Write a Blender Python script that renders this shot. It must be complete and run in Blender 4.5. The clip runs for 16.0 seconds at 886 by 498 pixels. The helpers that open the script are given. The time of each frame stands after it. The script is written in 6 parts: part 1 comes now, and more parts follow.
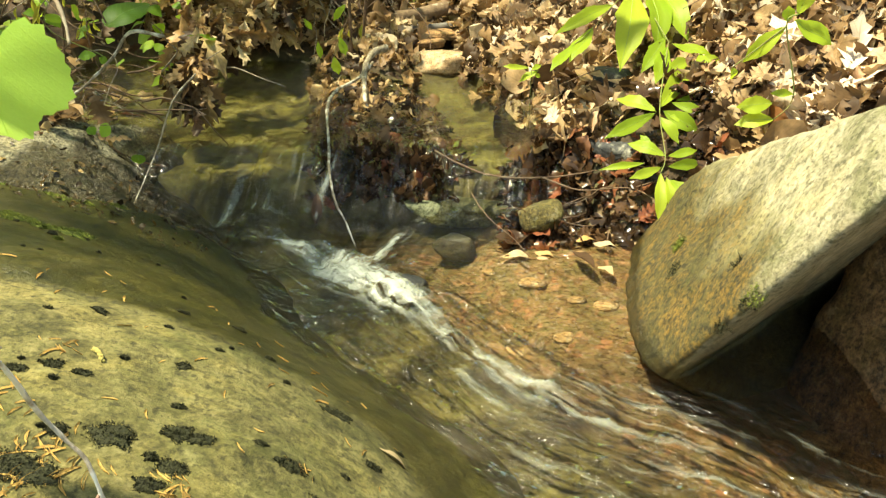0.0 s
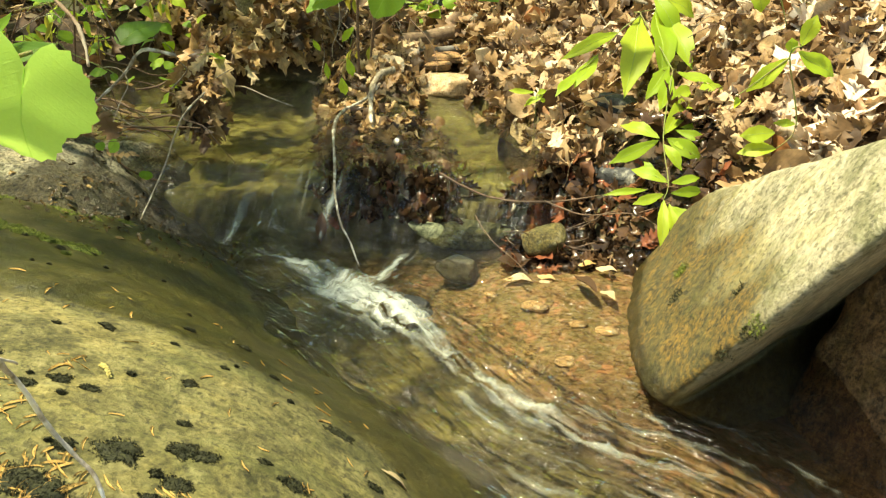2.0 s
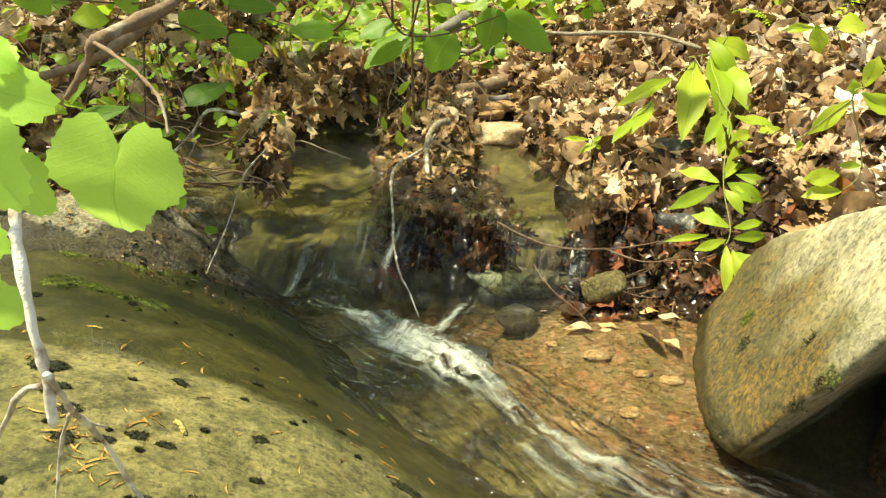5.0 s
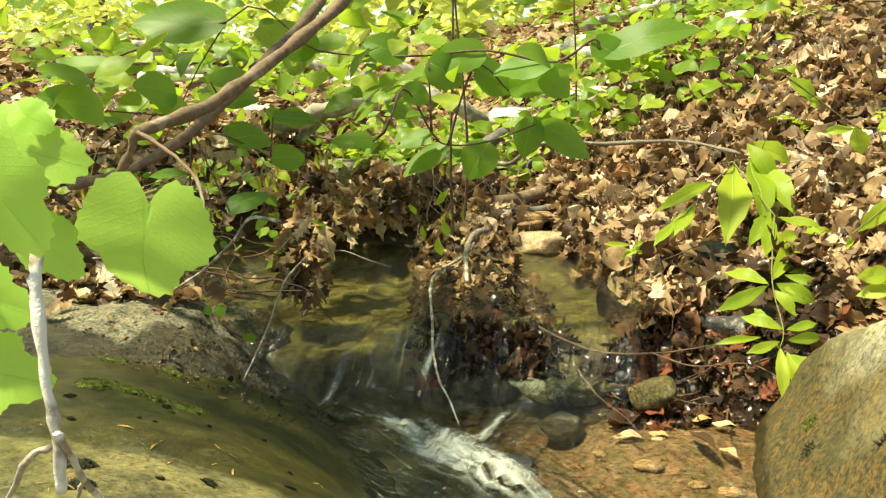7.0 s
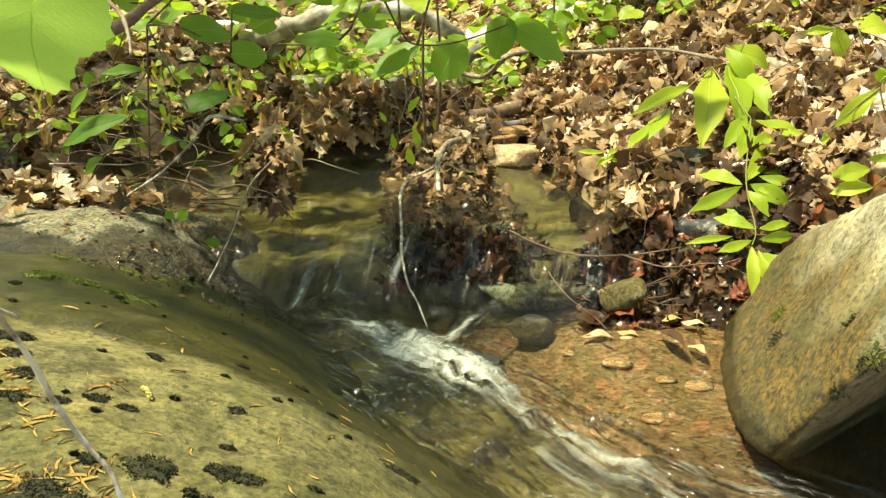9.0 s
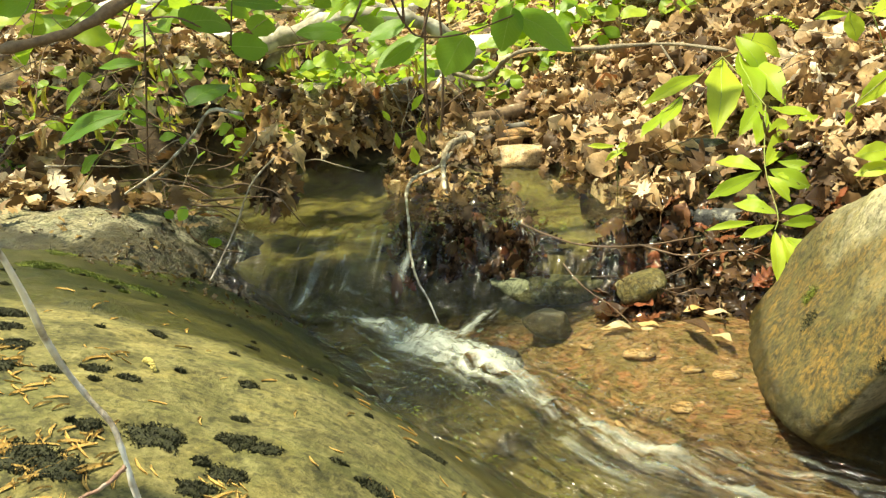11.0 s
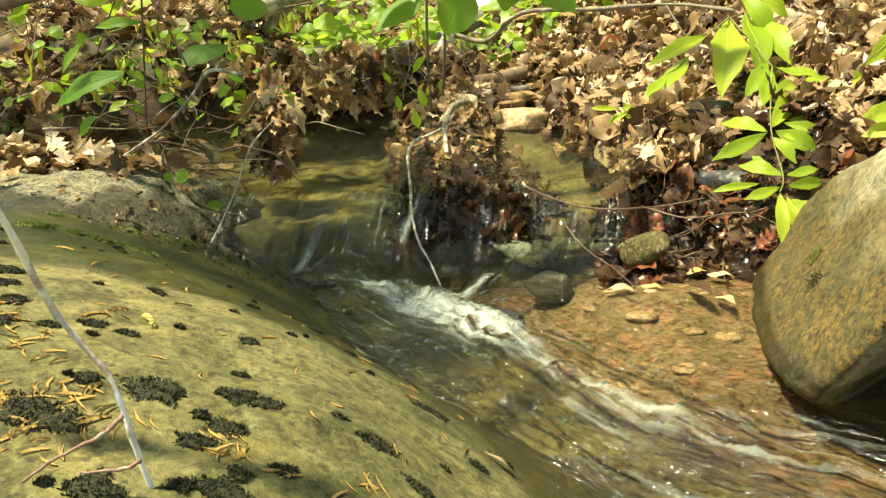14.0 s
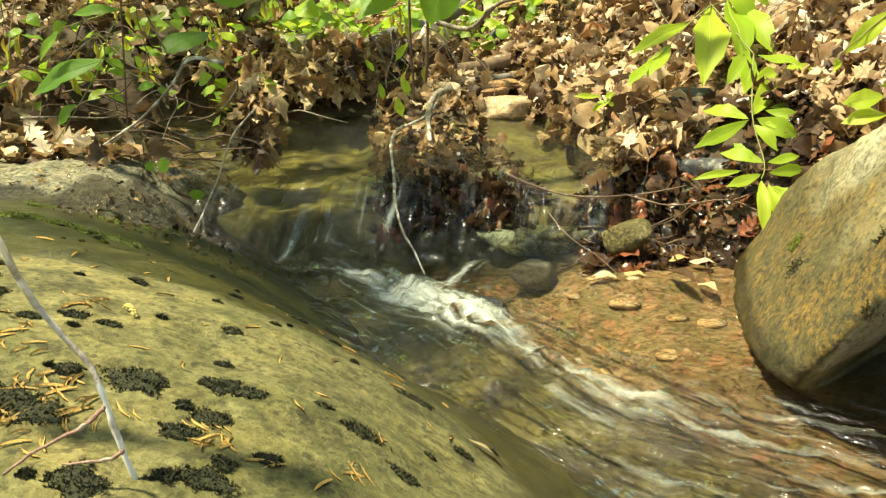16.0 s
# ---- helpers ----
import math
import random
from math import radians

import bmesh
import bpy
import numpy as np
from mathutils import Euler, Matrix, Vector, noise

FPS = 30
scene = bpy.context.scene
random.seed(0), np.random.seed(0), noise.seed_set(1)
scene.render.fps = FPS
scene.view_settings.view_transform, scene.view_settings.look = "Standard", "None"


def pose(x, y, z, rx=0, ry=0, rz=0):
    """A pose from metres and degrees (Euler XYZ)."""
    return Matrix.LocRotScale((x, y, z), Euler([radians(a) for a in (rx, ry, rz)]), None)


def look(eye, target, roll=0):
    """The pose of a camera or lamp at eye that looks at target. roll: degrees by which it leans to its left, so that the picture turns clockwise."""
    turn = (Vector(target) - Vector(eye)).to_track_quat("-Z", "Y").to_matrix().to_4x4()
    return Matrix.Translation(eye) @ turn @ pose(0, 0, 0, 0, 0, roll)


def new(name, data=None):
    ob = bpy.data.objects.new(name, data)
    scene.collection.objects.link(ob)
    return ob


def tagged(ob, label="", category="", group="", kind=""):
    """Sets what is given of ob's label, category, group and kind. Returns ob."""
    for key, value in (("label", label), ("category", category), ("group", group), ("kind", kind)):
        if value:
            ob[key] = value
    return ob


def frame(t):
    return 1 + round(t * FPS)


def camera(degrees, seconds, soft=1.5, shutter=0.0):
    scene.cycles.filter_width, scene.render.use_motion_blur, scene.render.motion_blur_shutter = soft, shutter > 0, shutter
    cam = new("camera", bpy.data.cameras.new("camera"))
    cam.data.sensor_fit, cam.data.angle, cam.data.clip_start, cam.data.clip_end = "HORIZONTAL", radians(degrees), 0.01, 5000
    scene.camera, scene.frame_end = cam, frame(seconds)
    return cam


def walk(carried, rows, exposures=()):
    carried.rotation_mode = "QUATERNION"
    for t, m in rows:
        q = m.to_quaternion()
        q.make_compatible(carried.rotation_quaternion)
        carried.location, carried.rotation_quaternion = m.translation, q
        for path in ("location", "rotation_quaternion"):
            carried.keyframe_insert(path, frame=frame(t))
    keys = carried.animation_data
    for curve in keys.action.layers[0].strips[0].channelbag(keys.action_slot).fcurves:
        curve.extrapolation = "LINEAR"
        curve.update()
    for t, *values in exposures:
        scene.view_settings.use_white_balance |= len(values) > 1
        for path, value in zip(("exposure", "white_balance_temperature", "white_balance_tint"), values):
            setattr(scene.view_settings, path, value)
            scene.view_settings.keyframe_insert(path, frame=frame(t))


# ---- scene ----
EXPOSURE, KELVIN, TINT = 1.16, 8300, -6
cam = camera(58.45, 16.0, soft=1.3, shutter=0.3)
METRES, EYE, TILT, LEAN, TURN = 0.5, 0.862, -26.0, 0.0, 0.0
ROWS = [
    (0, 0.0048, 0.0008, 0.0036, -0.00, 0.00, 0.00),
    (0.5, 0.0079, -0.0168, 0.0203, -0.02, 0.71, -0.10),
    (1, 0.0029, -0.0230, 0.0191, -0.21, 1.13, -0.30),
    (1.5, -0.0061, -0.0258, 0.0138, -0.11, 1.25, -0.78),
    (2, -0.0079, -0.0237, 0.0130, 0.04, 1.42, -1.15),
    (2.5, -0.0070, -0.0292, 0.0140, 0.30, 1.39, -1.19),
    (3, -0.0083, -0.0259, 0.0132, 0.52, 1.37, -1.17),
    (3.2, -0.0094, -0.0272, 0.0143, 0.60, 1.37, -1.08),
    (5.3, -0.0456, -0.0431, 0.0430, 4.62, 5.48, -0.74),
    (5.5, -0.0505, -0.0455, 0.0451, 5.10, 6.05, -0.98),
    (6, -0.0542, -0.0293, 0.0335, 6.24, 7.82, -1.02),
    (6.5, -0.0447, -0.0007, 0.0030, 6.61, 12.14, -1.21),
    (7, -0.0439, 0.0344, -0.0362, 6.81, 13.30, -0.37),
    (7.5, -0.0367, 0.0606, -0.0724, 6.52, 11.13, -0.05),
    (8, -0.0315, 0.0867, -0.1099, 6.33, 10.48, 0.10),
    (8.5, 0.0039, 0.1425, -0.1635, 6.55, 10.19, 0.29),
    (9, 0.0044, 0.1731, -0.1913, 5.47, 8.76, -0.04),
    (9.2, 0.0006, 0.1865, -0.1950, 4.92, 8.86, -0.02),
    (11.3, -0.0765, 0.3394, -0.3166, 6.02, 10.42, 1.31),
    (11.5, -0.0768, 0.3448, -0.3214, 6.65, 9.98, 1.22),
    (12, -0.0777, 0.3493, -0.3234, 6.39, 9.24, 1.27),
    (12.5, -0.0786, 0.3502, -0.3226, 6.15, 8.86, 1.18),
    (13, -0.0778, 0.3517, -0.3223, 6.01, 8.66, 1.09),
    (13.5, -0.0771, 0.3508, -0.3219, 5.89, 8.48, 0.92),
    (14, -0.0764, 0.3538, -0.3241, 5.60, 8.02, 1.02),
    (14.5, -0.0744, 0.3542, -0.3257, 5.16, 7.61, 1.23),
    (15, -0.0754, 0.3541, -0.3252, 4.83, 7.46, 1.43),
    (15.5, -0.0766, 0.3565, -0.3251, 4.69, 7.31, 1.44),
    (16, -0.0755, 0.3550, -0.3245, 4.50, 7.17, 1.47),
]
walk(cam, [(t, pose(0, 0, EYE, TILT, LEAN, TURN) @ pose(METRES * x, METRES * y, METRES * z, 90 + pitch, roll, yaw)) for t, x, y, z, yaw, pitch, roll in ROWS],
     exposures=[(0.0, EXPOSURE, KELVIN, TINT), (3.5, EXPOSURE, KELVIN, TINT), (5.5, EXPOSURE - 0.12, KELVIN, TINT), (7.0, EXPOSURE - 0.25, KELVIN, TINT), (9.0, EXPOSURE - 0.12, KELVIN, TINT), (11.5, EXPOSURE, KELVIN, TINT), (16.0, EXPOSURE, KELVIN, TINT)])

# ---- light ----
SUN_EL, SUN_AZ = 69.0, -100.0          # azimuth: degrees from straight ahead (+y) towards the right (+x)
sky_world = bpy.data.worlds.new("sky")
scene.world = sky_world
sky_world.use_nodes = True
wn = sky_world.node_tree
wn.nodes.clear()
sky = wn.nodes.new("ShaderNodeTexSky")
sky.sky_type = "NISHITA"
sky.sun_disc = False
sky.sun_elevation = radians(SUN_EL)
sky.sun_rotation = radians(SUN_AZ)
wbg = wn.nodes.new("ShaderNodeBackground")
wbg.inputs["Strength"].default_value = 0.12
wout = wn.nodes.new("ShaderNodeOutputWorld")
wn.links.new(sky.outputs[0], wbg.inputs[0])
wn.links.new(wbg.outputs[0], wout.inputs[0])
sun_dir = Vector((math.sin(radians(SUN_AZ)) * math.cos(radians(SUN_EL)), math.cos(radians(SUN_AZ)) * math.cos(radians(SUN_EL)), math.sin(radians(SUN_EL))))
sun = new("sun", bpy.data.lights.new("sun", "SUN"))
sun.data.energy = 5.0
sun.data.angle = radians(4.0)
sun.data.color = (1.0, 0.95, 0.86)
sun.matrix_world = look(sun_dir * 20, (0, 0, 0))

# ---- materials ----
def node_mat(name):
    m = bpy.data.materials.new(name)
    m.use_nodes = True
    nt = m.node_tree
    nt.nodes.clear()
    out = nt.nodes.new("ShaderNodeOutputMaterial")
    return m, nt, out


def add(nt, kind, values=None, **props):
    n = nt.nodes.new(kind)
    for key, value in props.items():
        setattr_safe(n, key, value)
    for key, value in (values or {}).items():
        n.inputs[key].default_value = value
    return n


def setattr_safe(n, key, value):
    if key == "operation":
        n.operation = value
    elif key == "blend_type":
        n.blend_type = value
    elif key == "data_type":
        n.data_type = value
    elif key == "attribute_name":
        n.attribute_name = value
    elif key == "distribution":
        n.distribution = value


def coords(nt, stretch=(1, 1, 1), source="Object"):
    tc = add(nt, "ShaderNodeTexCoord")
    mp = add(nt, "ShaderNodeMapping")
    mp.inputs["Scale"].default_value = stretch
    nt.links.new(tc.outputs[source], mp.inputs[0])
    return mp.outputs[0]


def noise_tex(nt, vec, scale, detail=4.0, rough=0.55, distort=0.0):
    n = add(nt, "ShaderNodeTexNoise", {"Scale": scale, "Detail": detail, "Roughness": rough, "Distortion": distort})
    nt.links.new(vec, n.inputs["Vector"])
    return n.outputs["Fac"]


def ramp(nt, fac, stops):
    r = add(nt, "ShaderNodeValToRGB")
    el = r.color_ramp.elements
    while len(el) < len(stops):
        el.new(0.5)
    for e, (p, c) in zip(el, stops):
        e.position = p
        e.color = (*c, 1) if len(c) == 3 else c
    nt.links.new(fac, r.inputs[0])
    return r.outputs[0]


def step(nt, fac, lo, hi):
    n = add(nt, "ShaderNodeMapRange", {"From Min": lo, "From Max": hi})
    nt.links.new(fac, n.inputs["Value"])
    return n.outputs[0]


def mix(nt, fac, a, b, blend="MIX"):
    n = add(nt, "ShaderNodeMix", data_type="RGBA", blend_type=blend)
    for sock, v in ((n.inputs[0], fac), (n.inputs[6], a), (n.inputs[7], b)):
        if isinstance(v, (int, float)):
            sock.default_value = v
        elif isinstance(v, tuple):
            sock.default_value = (*v, 1)
        else:
            nt.links.new(v, sock)
    return n.outputs[2]


def calc(nt, op, a, b=0.0):
    n = add(nt, "ShaderNodeMath", operation=op)
    for sock, v in zip(n.inputs, (a, b)):
        if isinstance(v, (int, float)):
            sock.default_value = v
        else:
            nt.links.new(v, sock)
    return n.outputs[0]


def principled(nt, out, colour, rough=0.8, bump=None, bump_size=0.004, bump_strength=0.6, spec=0.4):
    p = add(nt, "ShaderNodeBsdfPrincipled")
    for sock, v in ((p.inputs["Base Color"], colour), (p.inputs["Roughness"], rough), (p.inputs["Specular IOR Level"], spec)):
        if isinstance(v, (int, float)):
            sock.default_value = v
        elif isinstance(v, tuple):
            sock.default_value = (*v, 1)
        else:
            nt.links.new(v, sock)
    if bump is not None:
        bn = add(nt, "ShaderNodeBump", {"Strength": bump_strength, "Distance": bump_size})
        nt.links.new(bump, bn.inputs["Height"])
        nt.links.new(bn.outputs[0], p.inputs["Normal"])
    nt.links.new(p.outputs[0], out.inputs[0])
    return p


def attr(nt, name):
    return add(nt, "ShaderNodeAttribute", attribute_name=name).outputs["Fac"]


def rock_mat(name, pale, mid, dark, algae, algae_amount, stain=None, grain=160.0, moss=(0.045, 0.065, 0.012), crust=(0.62, 0.58, 0.45), relief=0.006, patchy=False, grainy=0.0, soaked=(0.27, 0.27, 0.15)):
    """Stone: mottled in three tones, with algae, crusts, fine grain, dark pits, and a wet margin, deepened by painted
    shade on the ledges, given by the mesh attribute 'wet'.
    """
    m, nt, out = node_mat(name)
    v = coords(nt)
    big = noise_tex(nt, v, 4.0, 5, 0.62, 0.6)
    mid_n = noise_tex(nt, v, 21, 8, 0.72, 0.3)
    fine = noise_tex(nt, v, grain, 4, 0.75)
    pits = noise_tex(nt, v, 75, 4, 0.7)
    col = ramp(nt, calc(nt, "ADD", calc(nt, "MULTIPLY", mid_n, 0.7), calc(nt, "MULTIPLY", fine, 0.3)), [(0.39, dark), (0.48, mid), (0.58, pale)])
    blot = noise_tex(nt, v, 10, 7, 0.68, 0.5)
    col = mix(nt, calc(nt, "MULTIPLY", step(nt, blot, 0.46, 0.62), 0.55), col, dark)
    if stain:
        big = calc(nt, "ADD", big, calc(nt, "MULTIPLY", attr(nt, "stain"), 0.35))
    al = step(nt, calc(nt, "ADD", big, calc(nt, "MULTIPLY", calc(nt, "SUBTRACT", mid_n, 0.5), 0.9)), 0.66 - algae_amount, 0.86 - algae_amount)
    col = mix(nt, calc(nt, "MULTIPLY", al, 0.62), col, algae)
    col = mix(nt, calc(nt, "MULTIPLY", step(nt, pits, 0.53, 0.62), 0.75), col, mix(nt, 0.6, dark, (0.02, 0.018, 0.008)))
    col = mix(nt, calc(nt, "MULTIPLY", step(nt, noise_tex(nt, v, 26, 7, 0.75), 0.54, 0.66), 0.5), col, crust)
    if patchy:
        pn = noise_tex(nt, v, 7.5, 6, 0.7, 0.8)
        col = mix(nt, calc(nt, "MULTIPLY", step(nt, pn, 0.50, 0.60), 0.55), col, mix(nt, 1.0, col, (1.55, 1.45, 1.25), "MULTIPLY"))
        col = mix(nt, calc(nt, "MULTIPLY", step(nt, pn, 0.47, 0.38), 0.75), col, mix(nt, 1.0, col, (0.48, 0.52, 0.38), "MULTIPLY"))
        col = mix(nt, calc(nt, "MULTIPLY", step(nt, noise_tex(nt, v, 48, 6, 0.8), 0.50, 0.60), 0.5), col, mix(nt, 1.0, col, (0.45, 0.48, 0.35), "MULTIPLY"))
    speck = None
    if grainy:
        speck = noise_tex(nt, v, 120, 3, 0.65)
        rust = noise_tex(nt, v, 60, 5, 0.8, 0.4)
        col = mix(nt, calc(nt, "MULTIPLY", step(nt, speck, 0.52, 0.60), grainy), col, mix(nt, 1.0, col, (0.22, 0.22, 0.16), "MULTIPLY"))
        col = mix(nt, calc(nt, "MULTIPLY", step(nt, speck, 0.46, 0.38), grainy * 0.7), col, mix(nt, 1.0, col, (1.6, 1.6, 1.5), "MULTIPLY"))
        col = mix(nt, calc(nt, "MULTIPLY", step(nt, rust, 0.56, 0.66), grainy * 0.8), col, mix(nt, 1.0, col, (0.35, 0.36, 0.26), "MULTIPLY"))
    # ochre-olive film; its dark tones also carry the shade of the left face
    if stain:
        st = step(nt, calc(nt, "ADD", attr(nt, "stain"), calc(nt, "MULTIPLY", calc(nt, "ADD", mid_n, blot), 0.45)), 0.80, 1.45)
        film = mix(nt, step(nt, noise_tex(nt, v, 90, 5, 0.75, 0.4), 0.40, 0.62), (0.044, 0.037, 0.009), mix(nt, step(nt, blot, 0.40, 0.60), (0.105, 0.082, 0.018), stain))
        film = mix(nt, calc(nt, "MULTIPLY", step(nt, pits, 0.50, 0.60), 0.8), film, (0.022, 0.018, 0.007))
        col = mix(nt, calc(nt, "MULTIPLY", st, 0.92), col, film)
    ms = step(nt, calc(nt, "ADD", attr(nt, "moss"), calc(nt, "MULTIPLY", noise_tex(nt, v, 30, 4, 0.7), 0.9)), 0.85, 1.1)
    col = mix(nt, ms, col, moss)
    # wet stone; the two ledges use this mask for painted shade as well
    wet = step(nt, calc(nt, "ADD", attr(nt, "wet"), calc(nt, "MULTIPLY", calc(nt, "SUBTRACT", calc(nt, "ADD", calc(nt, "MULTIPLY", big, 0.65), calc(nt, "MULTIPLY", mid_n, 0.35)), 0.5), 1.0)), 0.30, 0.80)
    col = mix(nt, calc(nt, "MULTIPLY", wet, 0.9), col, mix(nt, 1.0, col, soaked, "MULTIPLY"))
    rough = calc(nt, "SUBTRACT", 0.85, calc(nt, "MULTIPLY", wet, 0.5))
    h = calc(nt, "ADD", calc(nt, "MULTIPLY", mid_n, 1.3), calc(nt, "MULTIPLY", fine, 0.4))
    h = calc(nt, "ADD", h, calc(nt, "MULTIPLY", calc(nt, "MULTIPLY", ms, noise_tex(nt, v, 260, 2, 0.7)), 1.5))
    if grainy:
        h = calc(nt, "ADD", h, calc(nt, "MULTIPLY", speck, -0.9 * grainy))
    principled(nt, out, col, rough, h, relief, 0.8)
    return m


M_SLAB = rock_mat("mossy_slab_stone", (0.25, 0.212, 0.088), (0.150, 0.130, 0.044), (0.056, 0.050, 0.015), (0.086, 0.090, 0.020), 0.25, crust=(0.27, 0.245, 0.10), relief=0.006, patchy=True, grainy=0.26)
M_UPPER = rock_mat("pale_stone", (0.40, 0.36, 0.26), (0.27, 0.24, 0.16), (0.12, 0.105, 0.065), (0.14, 0.14, 0.055), 0.16, crust=(0.42, 0.39, 0.28), relief=0.020, patchy=True, grainy=0.7, soaked=(0.20, 0.175, 0.105))
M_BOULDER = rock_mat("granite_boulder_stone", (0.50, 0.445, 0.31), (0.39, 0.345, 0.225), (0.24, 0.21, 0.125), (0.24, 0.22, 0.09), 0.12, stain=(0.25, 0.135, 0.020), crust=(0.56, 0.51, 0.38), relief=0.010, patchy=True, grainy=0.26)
M_BROWNROCK = rock_mat("brown_wet_stone", (0.50, 0.28, 0.115), (0.30, 0.165, 0.075), (0.10, 0.06, 0.03), (0.13, 0.10, 0.035), 0.1, crust=(0.50, 0.34, 0.18), patchy=True, grainy=0.4)
M_GREYROCK = rock_mat("grey_stream_stone", (0.34, 0.30, 0.24), (0.21, 0.185, 0.14), (0.09, 0.08, 0.06), (0.13, 0.115, 0.05), 0.16, crust=(0.36, 0.32, 0.25), patchy=True, grainy=0.4)
M_DARKROCK = rock_mat("dark_shale_stone", (0.10, 0.10, 0.10), (0.06, 0.06, 0.06), (0.03, 0.03, 0.03), (0.05, 0.055, 0.03), 0.1)


def ground_mat():
    m, nt, out = node_mat("forest_soil")
    v = coords(nt)
    a = noise_tex(nt, v, 6, 5, 0.6)
    b = noise_tex(nt, v, 45, 5, 0.7)
    col = ramp(nt, b, [(0.3, (0.018, 0.011, 0.006)), (0.52, (0.055, 0.032, 0.016)), (0.75, (0.15, 0.09, 0.045))])
    col = mix(nt, step(nt, a, 0.5, 0.7), col, (0.07, 0.05, 0.022))
    vor = add(nt, "ShaderNodeTexVoronoi", {"Scale": 55.0, "Randomness": 1.0})
    nt.links.new(v, vor.inputs["Vector"])
    grav = ramp(nt, add_rand(nt, vor), [(0.0, (0.14, 0.085, 0.042)), (0.3, (0.27, 0.155, 0.078)), (0.6, (0.20, 0.155, 0.078)), (0.85, (0.33, 0.22, 0.13)), (1.0, (0.38, 0.175, 0.095))])
    grav = mix(nt, calc(nt, "MULTIPLY", step(nt, noise_tex(nt, v, 14, 5, 0.7, 0.4), 0.44, 0.60), 0.85), grav, (0.135, 0.112, 0.046))
    far = ramp(nt, noise_tex(nt, v, 16, 6, 0.75), [(0.35, (0.05, 0.03, 0.015)), (0.5, (0.24, 0.155, 0.075)), (0.65, (0.46, 0.33, 0.18))])
    col = mix(nt, attr(nt, "litter"), col, far)
    col = mix(nt, attr(nt, "gravel"), col, grav)
    olive = ramp(nt, noise_tex(nt, v, 11, 6, 0.7, 0.5), [(0.32, (0.022, 0.018, 0.008)), (0.46, (0.058, 0.050, 0.019)), (0.58, (0.105, 0.093, 0.034)), (0.72, (0.19, 0.17, 0.068))])
    # pool bed lightened to put its sun patches and reflections into the colour
    olive = mix(nt, attr(nt, "pool"), olive, mix(nt, 1.0, olive, (1.7, 1.8, 1.5), "MULTIPLY"))
    col = mix(nt, attr(nt, "bed"), col, olive)
    h = calc(nt, "ADD", b, calc(nt, "MULTIPLY", vor.outputs["Distance"], attr(nt, "gravel")))
    principled(nt, out, col, 0.8, h, 0.008, 0.7)
    return m


def add_rand(nt, vor):
    s = add(nt, "ShaderNodeSeparateColor")
    nt.links.new(vor.outputs["Color"], s.inputs[0])
    return s.outputs[0]


M_GROUND = ground_mat()


